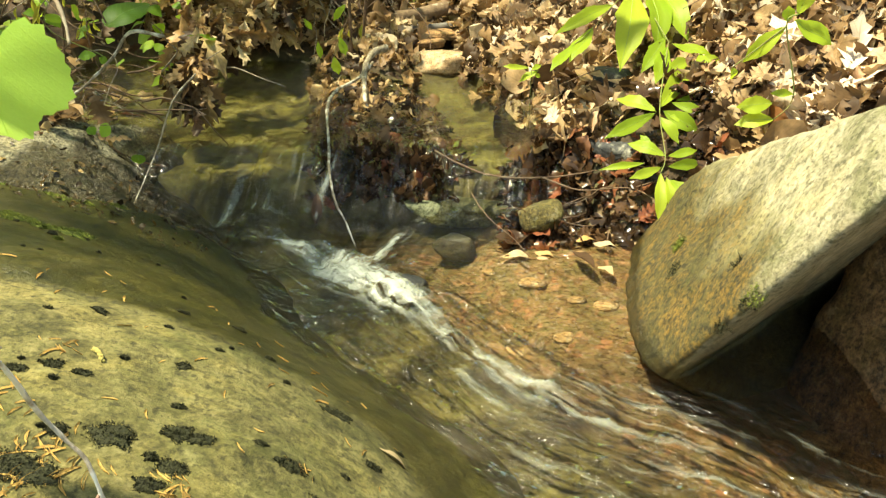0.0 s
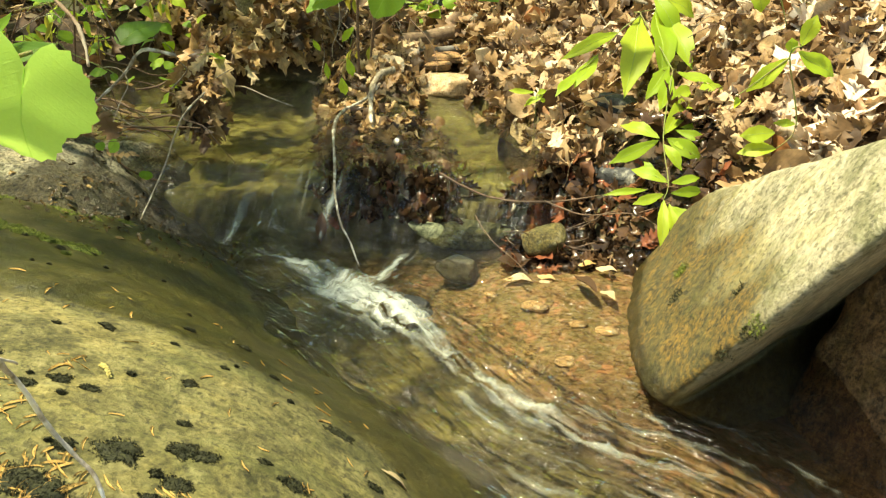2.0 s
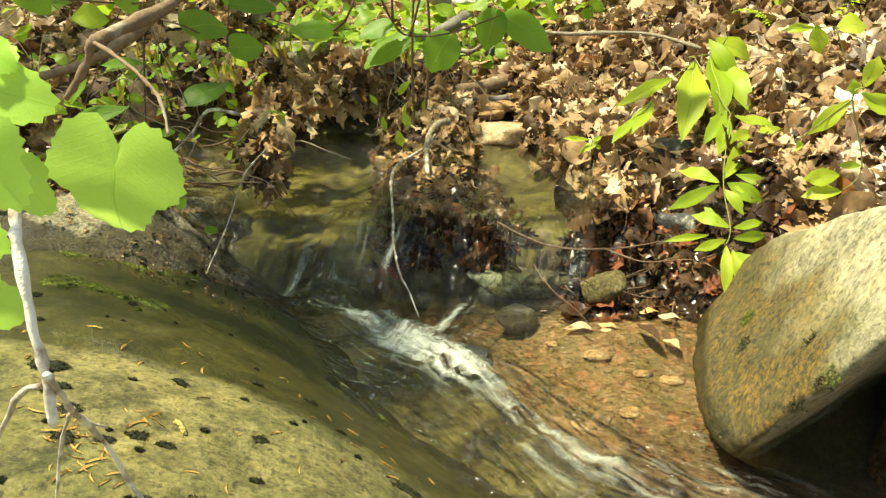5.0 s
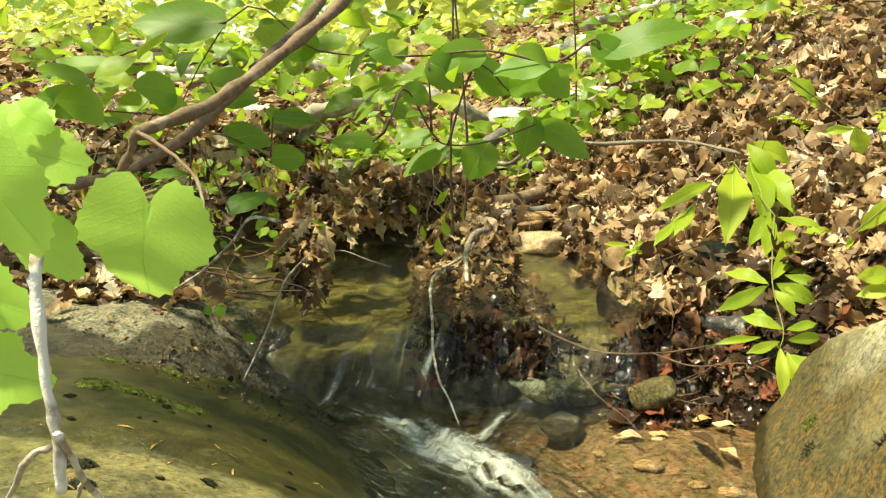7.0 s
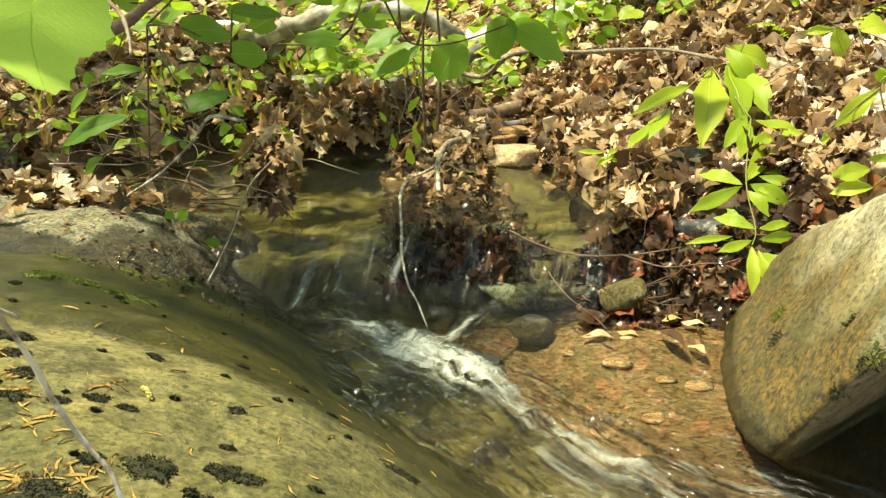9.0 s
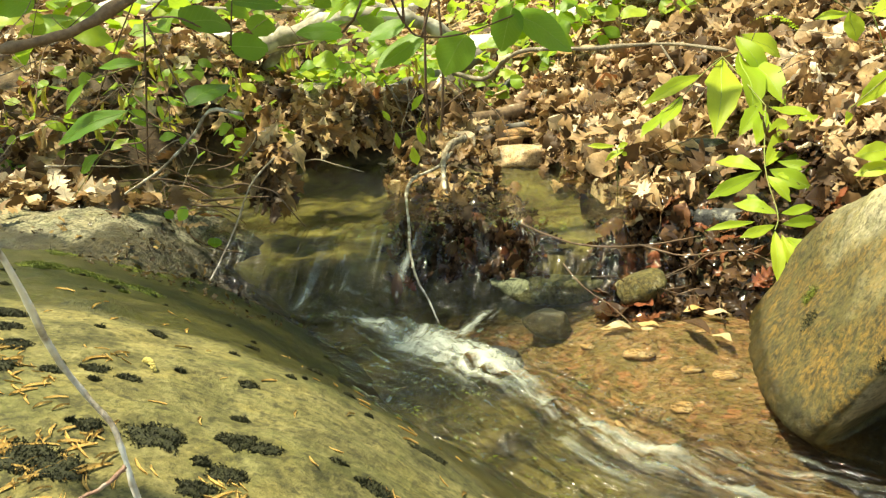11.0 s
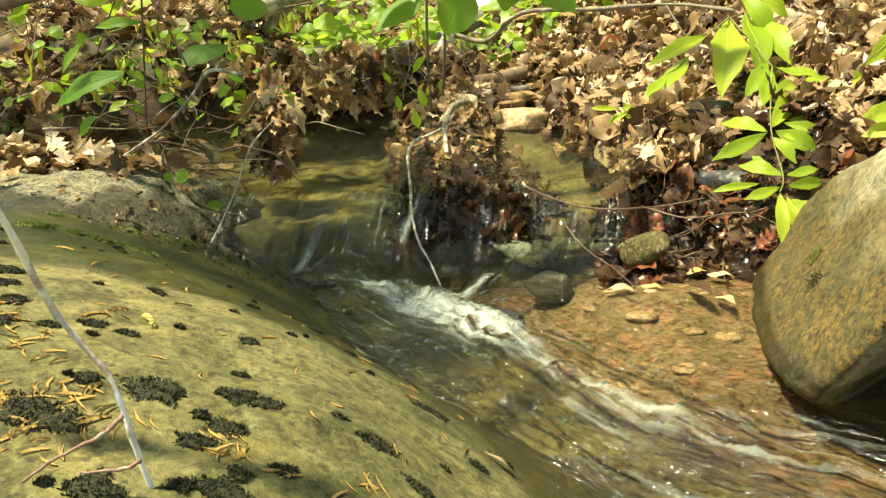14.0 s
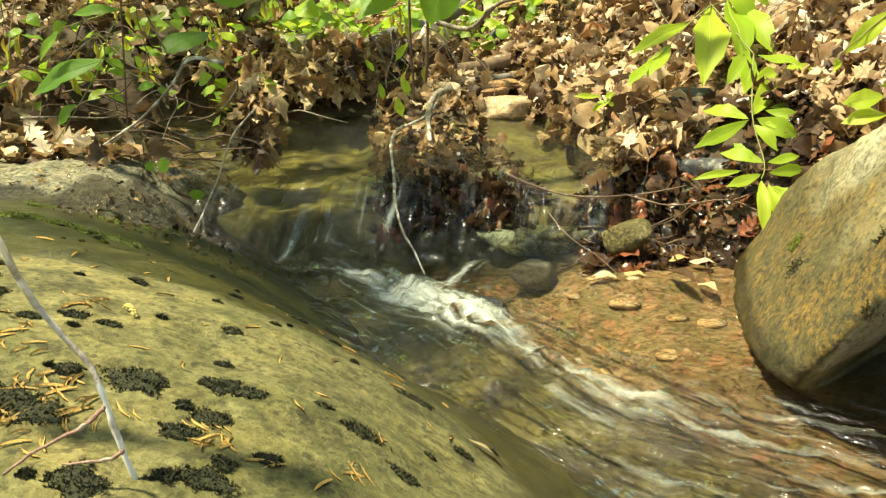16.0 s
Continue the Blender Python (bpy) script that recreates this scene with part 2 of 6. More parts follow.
def water_mat():
    """Shallow brown-tinted stream water: see-through, mirror-like by Fresnel, drawn out along the flow, with broken foam where the mesh attribute 'foam' says."""
    m, nt, out = node_mat("stream_water")
    v = coords(nt)
    streak = noise_tex(nt, coords(nt, (5.0, 40.0, 1.0), "UV"), 1.0, 2, 0.5, 0.4)
    hair = noise_tex(nt, coords(nt, (11.0, 150.0, 1.0), "UV"), 1.0, 3, 0.6, 0.6)
    swell = noise_tex(nt, coords(nt, (5.0, 15.0, 1.0), "UV"), 1.0, 3, 0.55, 0.8)
    froth = noise_tex(nt, v, 44, 3, 0.65, 0.6)
    chop = noise_tex(nt, v, 30, 3, 0.6, 0.8)
    calm = attr(nt, "calm")
    white = attr(nt, "foam")
    ripple = noise_tex(nt, coords(nt, (1.0, 1.9, 1.0)), 36, 2, 0.5, 1.0)
    quick = calc(nt, "SUBTRACT", 1.0, calm)
    h = calc(nt, "MULTIPLY", quick, calc(nt, "ADD", calc(nt, "MULTIPLY", streak, 1.3), calc(nt, "ADD", calc(nt, "MULTIPLY", hair, 0.14), calc(nt, "MULTIPLY", swell, 1.5))))
    h = calc(nt, "ADD", h, calc(nt, "ADD", calc(nt, "MULTIPLY", chop, 0.25), calc(nt, "MULTIPLY", calm, calc(nt, "MULTIPLY", ripple, 0.5))))
    h = calc(nt, "ADD", h, calc(nt, "MULTIPLY", calc(nt, "MULTIPLY", white, froth), 0.5))
    bn = add(nt, "ShaderNodeBump", {"Strength": 1.0, "Distance": 0.030})
    nt.links.new(h, bn.inputs["Height"])
    tint = mix(nt, step(nt, swell, 0.35, 0.7), (0.80, 0.765, 0.65), (0.93, 0.91, 0.83))
    clear = add(nt, "ShaderNodeBsdfTransparent")
    nt.links.new(tint, clear.inputs[0])
    gloss = add(nt, "ShaderNodeBsdfGlossy", {"Color": (1, 1, 1, 1), "Roughness": 0.10})
    nt.links.new(bn.outputs[0], gloss.inputs["Normal"])
    fr = add(nt, "ShaderNodeFresnel", {"IOR": 1.36})
    nt.links.new(bn.outputs[0], fr.inputs["Normal"])
    surf = add(nt, "ShaderNodeMixShader")
    nt.links.new(fr.outputs[0], surf.inputs[0])
    nt.links.new(clear.outputs[0], surf.inputs[1])
    nt.links.new(gloss.outputs[0], surf.inputs[2])
    foam = add(nt, "ShaderNodeBsdfPrincipled", {"Base Color": (0.66, 0.69, 0.58, 1), "Roughness": 0.4})
    breakup = calc(nt, "ADD", calc(nt, "MULTIPLY", calc(nt, "SUBTRACT", streak, 0.5), 2.6), calc(nt, "ADD", calc(nt, "MULTIPLY", calc(nt, "SUBTRACT", hair, 0.5), 0.4), calc(nt, "MULTIPLY", calc(nt, "SUBTRACT", froth, 0.5), calc(nt, "MULTIPLY", white, 2.0))))
    f = step(nt, calc(nt, "ADD", white, breakup), 0.34, 1.35)
    lace = calc(nt, "MULTIPLY", f, calc(nt, "MINIMUM", calc(nt, "MULTIPLY", white, 1.15), 0.72))
    both = add(nt, "ShaderNodeMixShader")
    nt.links.new(lace, both.inputs[0])
    nt.links.new(surf.outputs[0], both.inputs[1])
    nt.links.new(foam.outputs[0], both.inputs[2])
    nt.links.new(both.outputs[0], out.inputs[0])
    return m


M_WATER = water_mat()


def leaf_mat(name, stops, green=False, per="object", gloss=0.45, blotch=None, glow=(0.46, 0.60, 0.05), vein=0.22):
    """Leaf: tone varies from leaf to leaf, veins follow the leaf's UV (v along the midrib, u across)."""
    m, nt, out = node_mat(name)
    if per == "object":
        rnd = add(nt, "ShaderNodeObjectInfo").outputs["Random"]
    else:
        rnd = add(nt, "ShaderNodeNewGeometry").outputs["Random Per Island"]
    uv = add(nt, "ShaderNodeTexCoord").outputs["UV"]
    sp = add(nt, "ShaderNodeSeparateXYZ")
    nt.links.new(uv, sp.inputs[0])
    u, vv = sp.outputs[0], sp.outputs[1]
    side = calc(nt, "ABSOLUTE", calc(nt, "SUBTRACT", u, 0.5))
    mid = step(nt, side, 0.03, 0.0)
    ribs = calc(nt, "SINE", calc(nt, "MULTIPLY", calc(nt, "SUBTRACT", vv, calc(nt, "MULTIPLY", side, 0.7)), 62.0))
    rib = step(nt, ribs, 0.80, 1.0)
    veins = calc(nt, "MAXIMUM", mid, calc(nt, "MULTIPLY", rib, 0.6))
    col = ramp(nt, rnd, stops)
    nz = noise_tex(nt, coords(nt), 60 if not green else 40, 4, 0.65)
    col = mix(nt, calc(nt, "MULTIPLY", step(nt, nz, 0.35, 0.75), 0.45), col, blotch or (0.02, 0.012, 0.006))
    if green:
        col = mix(nt, calc(nt, "MULTIPLY", veins, vein), col, (0.42, 0.55, 0.12))
    else:
        col = mix(nt, calc(nt, "MULTIPLY", veins, 0.35), col, (0.11, 0.055, 0.02))
    p = add(nt, "ShaderNodeBsdfPrincipled", {"Roughness": gloss, "Specular IOR Level": 0.4})
    nt.links.new(col, p.inputs["Base Color"])
    bn = add(nt, "ShaderNodeBump", {"Strength": 0.4, "Distance": 0.001})
    nt.links.new(calc(nt, "ADD", calc(nt, "MULTIPLY", veins, 0.3), nz), bn.inputs["Height"])
    nt.links.new(bn.outputs[0], p.inputs["Normal"])
    tr = add(nt, "ShaderNodeBsdfTranslucent")
    nt.links.new(mix(nt, 0.5, col, glow) if green else col, tr.inputs[0])
    ms = add(nt, "ShaderNodeMixShader", {0: 0.55 if green else 0.18})
    nt.links.new(p.outputs[0], ms.inputs[1])
    nt.links.new(tr.outputs[0], ms.inputs[2])
    nt.links.new(ms.outputs[0], out.inputs[0])
    return m


TANS = [(0.0, (0.055, 0.028, 0.012)), (0.18, (0.14, 0.075, 0.032)), (0.38, (0.30, 0.175, 0.078)), (0.60, (0.48, 0.31, 0.15)), (0.80, (0.66, 0.47, 0.27)), (0.94, (0.84, 0.69, 0.49)), (1.0, (0.42, 0.17, 0.06))]
M_LITTER = leaf_mat("dry_oak_leaves", TANS, per="island", gloss=0.6)
M_DEADLEAF = leaf_mat("dry_oak_leaf", TANS, per="object", gloss=0.6)
M_WETLEAF = leaf_mat("wet_dark_leaf", [(0.0, (0.022, 0.014, 0.009)), (0.5, (0.065, 0.036, 0.02)), (0.85, (0.17, 0.092, 0.045)), (1.0, (0.26, 0.08, 0.04))], per="island", gloss=0.14)
M_HANGLEAF = leaf_mat("brown_hanging_leaves", [(0.0, (0.04, 0.02, 0.008)), (0.3, (0.15, 0.08, 0.03)), (0.6, (0.36, 0.205, 0.08)), (0.85, (0.60, 0.40, 0.18)), (1.0, (0.76, 0.58, 0.34))], per="island", gloss=0.55)
M_CRUMB = leaf_mat("damp_leaf_crumbs", [(0.0, (0.02, 0.014, 0.008)), (0.5, (0.08, 0.055, 0.025)), (0.8, (0.20, 0.13, 0.05)), (1.0, (0.38, 0.25, 0.09))], per="island", gloss=0.25)
M_GREEN = leaf_mat("fresh_green_leaf", [(0.0, (0.32, 0.46, 0.035)), (0.5, (0.44, 0.58, 0.05)), (1.0, (0.56, 0.66, 0.07))], green=True, blotch=(0.32, 0.46, 0.03), glow=(0.58, 0.72, 0.07))
M_VINE = leaf_mat("pale_vine_leaf", [(0.0, (0.42, 0.70, 0.10)), (1.0, (0.52, 0.78, 0.14))], green=True, blotch=(0.38, 0.64, 0.08), glow=(0.76, 0.96, 0.24), vein=0.10)
M_GREENDEEP = leaf_mat("green_shrub_leaf", [(0.0, (0.09, 0.22, 0.025)), (0.5, (0.17, 0.35, 0.035)), (1.0, (0.27, 0.46, 0.05))], green=True, blotch=(0.08, 0.19, 0.02))
M_GREENSTUFF = leaf_mat("woodland_foliage", [(0.0, (0.13, 0.26, 0.025)), (0.5, (0.26, 0.42, 0.04)), (1.0, (0.46, 0.56, 0.06))], green=True, per="island", blotch=(0.08, 0.16, 0.02))
# lighter, yellower twin of the woodland foliage, with sunlight put into the colour
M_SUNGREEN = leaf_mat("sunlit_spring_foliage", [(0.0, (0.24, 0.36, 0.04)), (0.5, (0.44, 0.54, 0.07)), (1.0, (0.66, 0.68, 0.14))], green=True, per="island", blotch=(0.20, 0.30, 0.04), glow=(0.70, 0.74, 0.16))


def bark_mat(name, dark, pale, patch, patch_amount, scale=90.0):
    m, nt, out = node_mat(name)
    v = coords(nt)
    a = noise_tex(nt, v, scale, 5, 0.7)
    b = noise_tex(nt, v, scale * 0.3, 3, 0.6)
    col = ramp(nt, a, [(0.3, dark), (0.7, pale)])
    col = mix(nt, step(nt, b, 0.75 - patch_amount, 0.85 - patch_amount), col, patch)
    principled(nt, out, col, 0.75, calc(nt, "ADD", a, b), 0.004, 0.8)
    return m


M_TWIGPALE = bark_mat("pale_lichened_twig", (0.20, 0.15, 0.10), (0.64, 0.56, 0.46), (0.82, 0.77, 0.68), 0.30, 90.0)
M_TWIGRED = bark_mat("reddish_twig", (0.16, 0.08, 0.055), (0.36, 0.22, 0.16), (0.50, 0.40, 0.33), 0.15, 150.0)
M_ROOT = bark_mat("mottled_root_bark", (0.09, 0.07, 0.045), (0.34, 0.28, 0.20), (0.52, 0.48, 0.40), 0.16, 130.0)
M_ROOTPALE = bark_mat("pale_peeling_root", (0.07, 0.05, 0.03), (0.44, 0.36, 0.24), (0.66, 0.60, 0.47), 0.24, 85.0)
M_TWIGBROWN = bark_mat("brown_twig", (0.06, 0.035, 0.02), (0.20, 0.12, 0.07), (0.28, 0.22, 0.16), 0.1)
M_BRANCH = bark_mat("brown_branch_bark", (0.10, 0.06, 0.035), (0.27, 0.18, 0.10), (0.33, 0.28, 0.20), 0.15, 60.0)
M_STEM = bark_mat("green_stem", (0.12, 0.10, 0.03), (0.25, 0.22, 0.07), (0.20, 0.24, 0.06), 0.3)
M_TRUNK = bark_mat("grey_trunk_bark", (0.06, 0.05, 0.04), (0.22, 0.20, 0.17), (0.30, 0.30, 0.25), 0.1, 14.0)
M_GREYLIMB = bark_mat("mottled_grey_limb_bark", (0.14, 0.12, 0.085), (0.40, 0.36, 0.27), (0.62, 0.58, 0.47), 0.24, 22.0)
M_NEEDLE = bark_mat("orange_bud_scale", (0.74, 0.42, 0.10), (0.92, 0.68, 0.28), (0.84, 0.50, 0.13), 0.3)
M_MOSSDARK = bark_mat("dark_rock_moss", (0.012, 0.013, 0.004), (0.042, 0.042, 0.011), (0.05, 0.052, 0.014), 0.1, 200.0)
M_MOSSGREEN = bark_mat("green_moss", (0.06, 0.075, 0.012), (0.15, 0.18, 0.022), (0.21, 0.24, 0.03), 0.25, 200.0)
M_RIB = bark_mat("pale_leaf_rib", (0.30, 0.42, 0.08), (0.42, 0.54, 0.14), (0.36, 0.48, 0.10), 0.1)

# ---- forms ----
def sm(a, b, x):
    t = min(1.0, max(0.0, (x - a) / (b - a)))
    return t * t * (3 - 2 * t)


def fbm(x, y, scale, octaves=3, seed=0.0):
    total, amp = 0.0, 1.0
    for _ in range(octaves):
        total += amp * noise.noise((x * scale + seed, y * scale - seed, seed * 1.7))
        scale *= 2.1
        amp *= 0.5
    return total


def bank_d(x, y):
    """How far a place lies out of the stream, on its right bank (metres)."""
    upper = (x - 0.36) * 0.97 + (y - 1.95) * 0.24 + 0.05 * math.sin(y * 9 + x * 4)
    return upper


def ground_z(x, y):
    """Height of the stream bed, its steps, the banks and the wooded slope behind."""
    z = -0.075 + 0.135 * sm(1.94, 2.12, y + 0.04 * math.sin(x * 11))
    # gravel bar between the step and the boulder
    z += 0.062 * sm(0.0, 0.22, x) * max(sm(1.45, 1.72, y), 0.8 * sm(1.15, 1.4, y) * sm(0.12, 0.3, x) * (1 - sm(0.45, 0.6, x))) * (1 - sm(1.9, 2.05, y))
    # leaf-packed island in the middle of the step
    z += 0.07 * math.exp(-(((x + 0.17 + 0.2 * (y - 2.3)) / 0.19) ** 2) ** 2 - ((y - 2.76) / 0.64) ** 8)
    # right bank
    d = bank_d(x, y)
    if y > 1.7:
        z += sm(0.0, 0.14, d) * 0.09 * sm(1.7, 1.95, y)
        z += 0.42 * max(0.0, min(d, 1.2)) * sm(1.7, 2.0, y) + 0.22 * max(0.0, min(d - 1.2, 3.5)) * sm(1.7, 2.0, y)
    else:
        z -= 0.10 * sm(0.45, 0.9, x) * (1 - sm(1.3, 1.7, y))
    # banks of the run below the boulder
    over = (x - 0.75) * 0.45 + (y - 0.86) * 0.9
    below = sm(0.3, 0.8, x) * (1 - sm(1.5, 2.0, y))
    z += 0.38 * max(0.0, min(over - 0.45, 1.6)) * below * sm(0.7, 1.2, x) + 0.38 * max(0.0, min(-over - 0.55, 1.6)) * below
    z += 0.22 * (1 - sm(-0.9, 0.2, y)) * (1 - sm(0.2, 0.9, x))
    # far bank, with the leaf dam across the stream
    back = sm(2.95, 3.35, y + 0.25 * sm(-0.5, -0.2, x) - 0.25 * sm(-0.85, -1.15, x))
    z += back * 0.10 + 0.22 * math.exp(-((x + 0.52) / 0.42) ** 4 - ((y - 3.52) / 0.22) ** 2)
    z += 0.085 * max(0.0, min(y - 3.4, 6.0))
    # left bank
    left = sm(-1.02, -1.45, x + 0.24 * sm(2.25, 2.5, y) * (1 - sm(3.0, 3.3, y)) + 0.1 * math.sin(y * 5))
    z += left * (0.16 + 0.12 * max(0.0, min(y - 1.9, 2.0))) + 0.10 * max(0.0, min(-1.6 - x, 5.0))
    # lower stream, below the boulder
    z -= 0.06 * sm(0.2, 0.7, x) * (1 - sm(0.8, 1.2, y))
    z += fbm(x, y, 5.0, 3, 3.1) * 0.018 + fbm(x, y, 0.7, 2, 9.0) * 0.06 * sm(2.8, 5.0, y)
    z += fbm(x, y, 0.09, 3, 5.0) * 0.35 * sm(8.0, 25.0, math.hypot(x, y - 2))
    return float(z)


def spaced(lo, hi, step_near, far):
    inner = list(np.arange(lo, hi + 1e-6, step_near))
    grow, a, out = step_near, hi, []
    while a < far:
        grow *= 1.25
        a += grow
        out.append(a)
    b, grow, low = lo, step_near, []
    while b > -far:
        grow *= 1.25
        b -= grow
        low.append(b)
    return low[::-1] + inner + out


def mesh_object(name, verts, faces, material, parent=None, smooth=True):
    me = bpy.data.meshes.new(name)
    me.from_pydata(verts, [], faces)
    me.materials.append(material)
    if smooth:
        me.shade_smooth()
    ob = new(name, me)
    ob.parent = parent
    return ob


def set_attr(ob, name, values):
    a = ob.data.attributes.new(name, "FLOAT", "POINT")
    a.data.foreach_set("value", np.asarray(values, dtype=np.float32))


def sheet(name, xs, ys, height, material, parent=None):
    verts = [(x, y, height(x, y)) for y in ys for x in xs]
    w = len(xs)
    faces = [(j * w + i, j * w + i + 1, (j + 1) * w + i + 1, (j + 1) * w + i) for j in range(len(ys) - 1) for i in range(w - 1)]
    return mesh_object(name, verts, faces, material, parent)


ground = sheet("ground", spaced(-2.0, 2.0, 0.03, 400), spaced(0.4, 4.6, 0.03, 400), ground_z, M_GROUND)
gv = [v.co for v in ground.data.vertices]
set_attr(ground, "gravel", [float(sm(-0.02, 0.12, (p.x + 0.124) * 0.79 + (p.y - 1.575) * 0.61) * sm(1.15, 1.5, p.y) * (1 - sm(1.85, 2.0, p.y)) * (1 - sm(0.45, 0.6, p.x)) + sm(0.2, 0.45, p.x) * (1 - sm(1.2, 1.4, p.y)) * (1 - sm(-0.12, -0.02, p.z)) * (1 - sm(1.3, 2.2, p.x))) for p in gv])
set_attr(ground, "bed", [float((1 - sm(-0.02, 0.12, (p.x + 0.124) * 0.79 + (p.y - 1.575) * 0.61) * (1 - sm(1.9, 2.0, p.y))) * (1 - sm(0.1, 0.2, p.z)) * sm(0.1, 0.5, p.y) * (1 - sm(3.4, 4.0, p.y))) for p in gv])
set_attr(ground, "litter", [max(sm(3.5, 6.5, p.y), sm(0.0, 0.1, p.z) * max(1 - sm(1.0, 1.7, p.y), sm(1.8, 2.6, abs(p.x)))) for p in gv])
# where the bed colour is lightened in place of light on the pool
set_attr(ground, "pool", [sm(2.05, 2.2, p.y) for p in gv])
tagged(ground, "brown leaf-strewn soil with an olive and gravelly stream bed", "ground", kind="structure")


# ---- the stones ----
def slab_z(x, y):
    """Long rounded ledge whose side falls to the water."""
    nx, ny = -0.8, -0.6
    d = (x + 0.07) * nx + (y - 1.01) * ny
    d += 0.03 * math.sin(((x * 0.6 - y * 0.8) + 0.2) * 7.0)
    d += 0.06
    z = 0.42 * (1 - math.exp(-((d / 0.31) ** 1.35))) if d > 0 else 0.8 * d
    s = (x + 0.07) * 0.6 - (y - 1.01) * 0.8
    z -= 0.085 * sm(-0.35, -0.95, s) * sm(0.05, 0.4, d)
    e = (x + 0.99) * -0.48 + (y - 1.556) * 0.877
    z -= 0.5 * max(0.0, e + 0.02) + 0.6 * max(0.0, e - 0.08)
    rim = ((x + 1.1) / 1.5) ** 4 + ((y - 0.2) / 1.75) ** 4 + 0.12 * math.sin(3.1 * x + 1.7 * y) * math.sin(2.3 * y)
    z -= 0.75 * sm(0.55, 1.15, rim)
    z += 0.012 * fbm(x, y, 4.0, 4, 1.0) + 0.004 * fbm(x, y, 22.0, 2, 2.0)
    return float(z)


def upper_z(x, y):
    """Pale ledge beside the fall, low and flat-topped."""
    e = (x + 0.99) * -0.48 + (y - 1.50) * 0.877
    z = 0.245 - 0.055 * sm(-1.6, -0.8, x) - 0.32 * sm(-0.90, -0.40, x - 0.05 * math.sin(y * 9) + 0.10 * sm(1.72, 1.92, y))
    z -= 0.35 * sm(2.05, 2.35, y + 0.25 * (x + 0.9) - 0.30 * sm(-1.0, -0.85, x)) + 0.45 * max(0.0, -e) - 0.05 * sm(0.0, 0.25, e)
    z -= 0.5 * sm(-1.8, -2.35, x + 0.1 * math.sin(y * 6)) + 0.09 * sm(1.98, 2.14, y) * sm(-1.02, -0.86, x)
    z += 0.024 * fbm(x, y, 6.0, 5, 7.0) + (0.014 * fbm(x, y, 22.0, 3, 4.0) + 0.006 * fbm(x, y, 70.0, 2, 9.0)) * sm(-1.1, -0.85, x)
    return float(z)


def ledge(name, x0, x1, y0, y1, stepsize, height, material, floor):
    """A stone given by the height of its top, closed by a skirt and a floor."""
    xs, ys = np.arange(x0, x1 + 1e-6, stepsize), np.arange(y0, y1 + 1e-6, stepsize)
    w, h = len(xs), len(ys)
    verts = [(x, y, max(height(x, y), floor)) for y in ys for x in xs]
    faces = [(j * w + i, j * w + i + 1, (j + 1) * w + i + 1, (j + 1) * w + i) for j in range(h - 1) for i in range(w - 1)]
    rim = [i for i in range(w)] + [j * w + w - 1 for j in range(1, h)] + [(h - 1) * w + i for i in range(w - 2, -1, -1)] + [j * w for j in range(h - 2, 0, -1)]
    base = len(verts)
    verts += [(verts[r][0], verts[r][1], floor - 0.05) for r in rim]
    n = len(rim)
    faces += [(rim[(k + 1) % n], rim[k], base + k, base + (k + 1) % n) for k in range(n)]
    faces.append(tuple(base + k for k in range(n)))
    return mesh_object(name, verts, faces, material)


slab = ledge("ledge_rock", -2.6, 0.35, -1.6, 2.1, 0.016, slab_z, M_SLAB, -0.2)
sv = [v.co for v in slab.data.vertices]
# wet margin by the water; upstream it also paints the ledge's shaded band
def slab_wet_shade(p):
    across = -(p.x + 0.07) * 0.8 - (p.y - 1.01) * 0.6
    down = (p.x + 0.07) * 0.6 - (p.y - 1.01) * 0.8
    return 1 - sm(-0.07, 0.07, across - 0.125 + 1.25 * min(0.0, down) + 0.06 * noise.noise(p * 6.0))


set_attr(slab, "wet", [slab_wet_shade(p) for p in sv])
set_attr(slab, "moss", [0.22 * math.exp(-((((p.x + 0.99) * -0.48 + (p.y - 1.556) * 0.877) + 0.02) / 0.05) ** 2) * float(sm(1.2, 1.5, p.y)) + 0.26 * math.exp(-((p.z - 0.14) / 0.06) ** 2) for p in sv])
tagged(slab, "large rounded ledge of mossy olive-tan rock beside the stream", "rock")

upper = ledge("ledge_rock", -2.4, -0.3, 1.42, 2.6, 0.013, upper_z, M_UPPER, -0.2)
uv_ = [v.co for v in upper.data.vertices]
# wet edge; the shade line across the ledge top is painted in with it
set_attr(upper, "wet", [float(1.3 * sm(-0.98, -0.89, p.x - 0.25 * (p.y - 1.85) + 0.07 * noise.noise(p * 9.0)) + (1 - sm(1.66, 1.72, p.y + 0.55 * (p.x + 0.99)))) for p in uv_])
set_attr(upper, "moss", [0.30 * float(sm(-1.0, -0.85, p.x)) * (0.5 + noise.noise(p * 7.0)) for p in uv_])
tagged(upper, "flat pale grey ledge rock with a wet edge painted darker for shade", "rock")


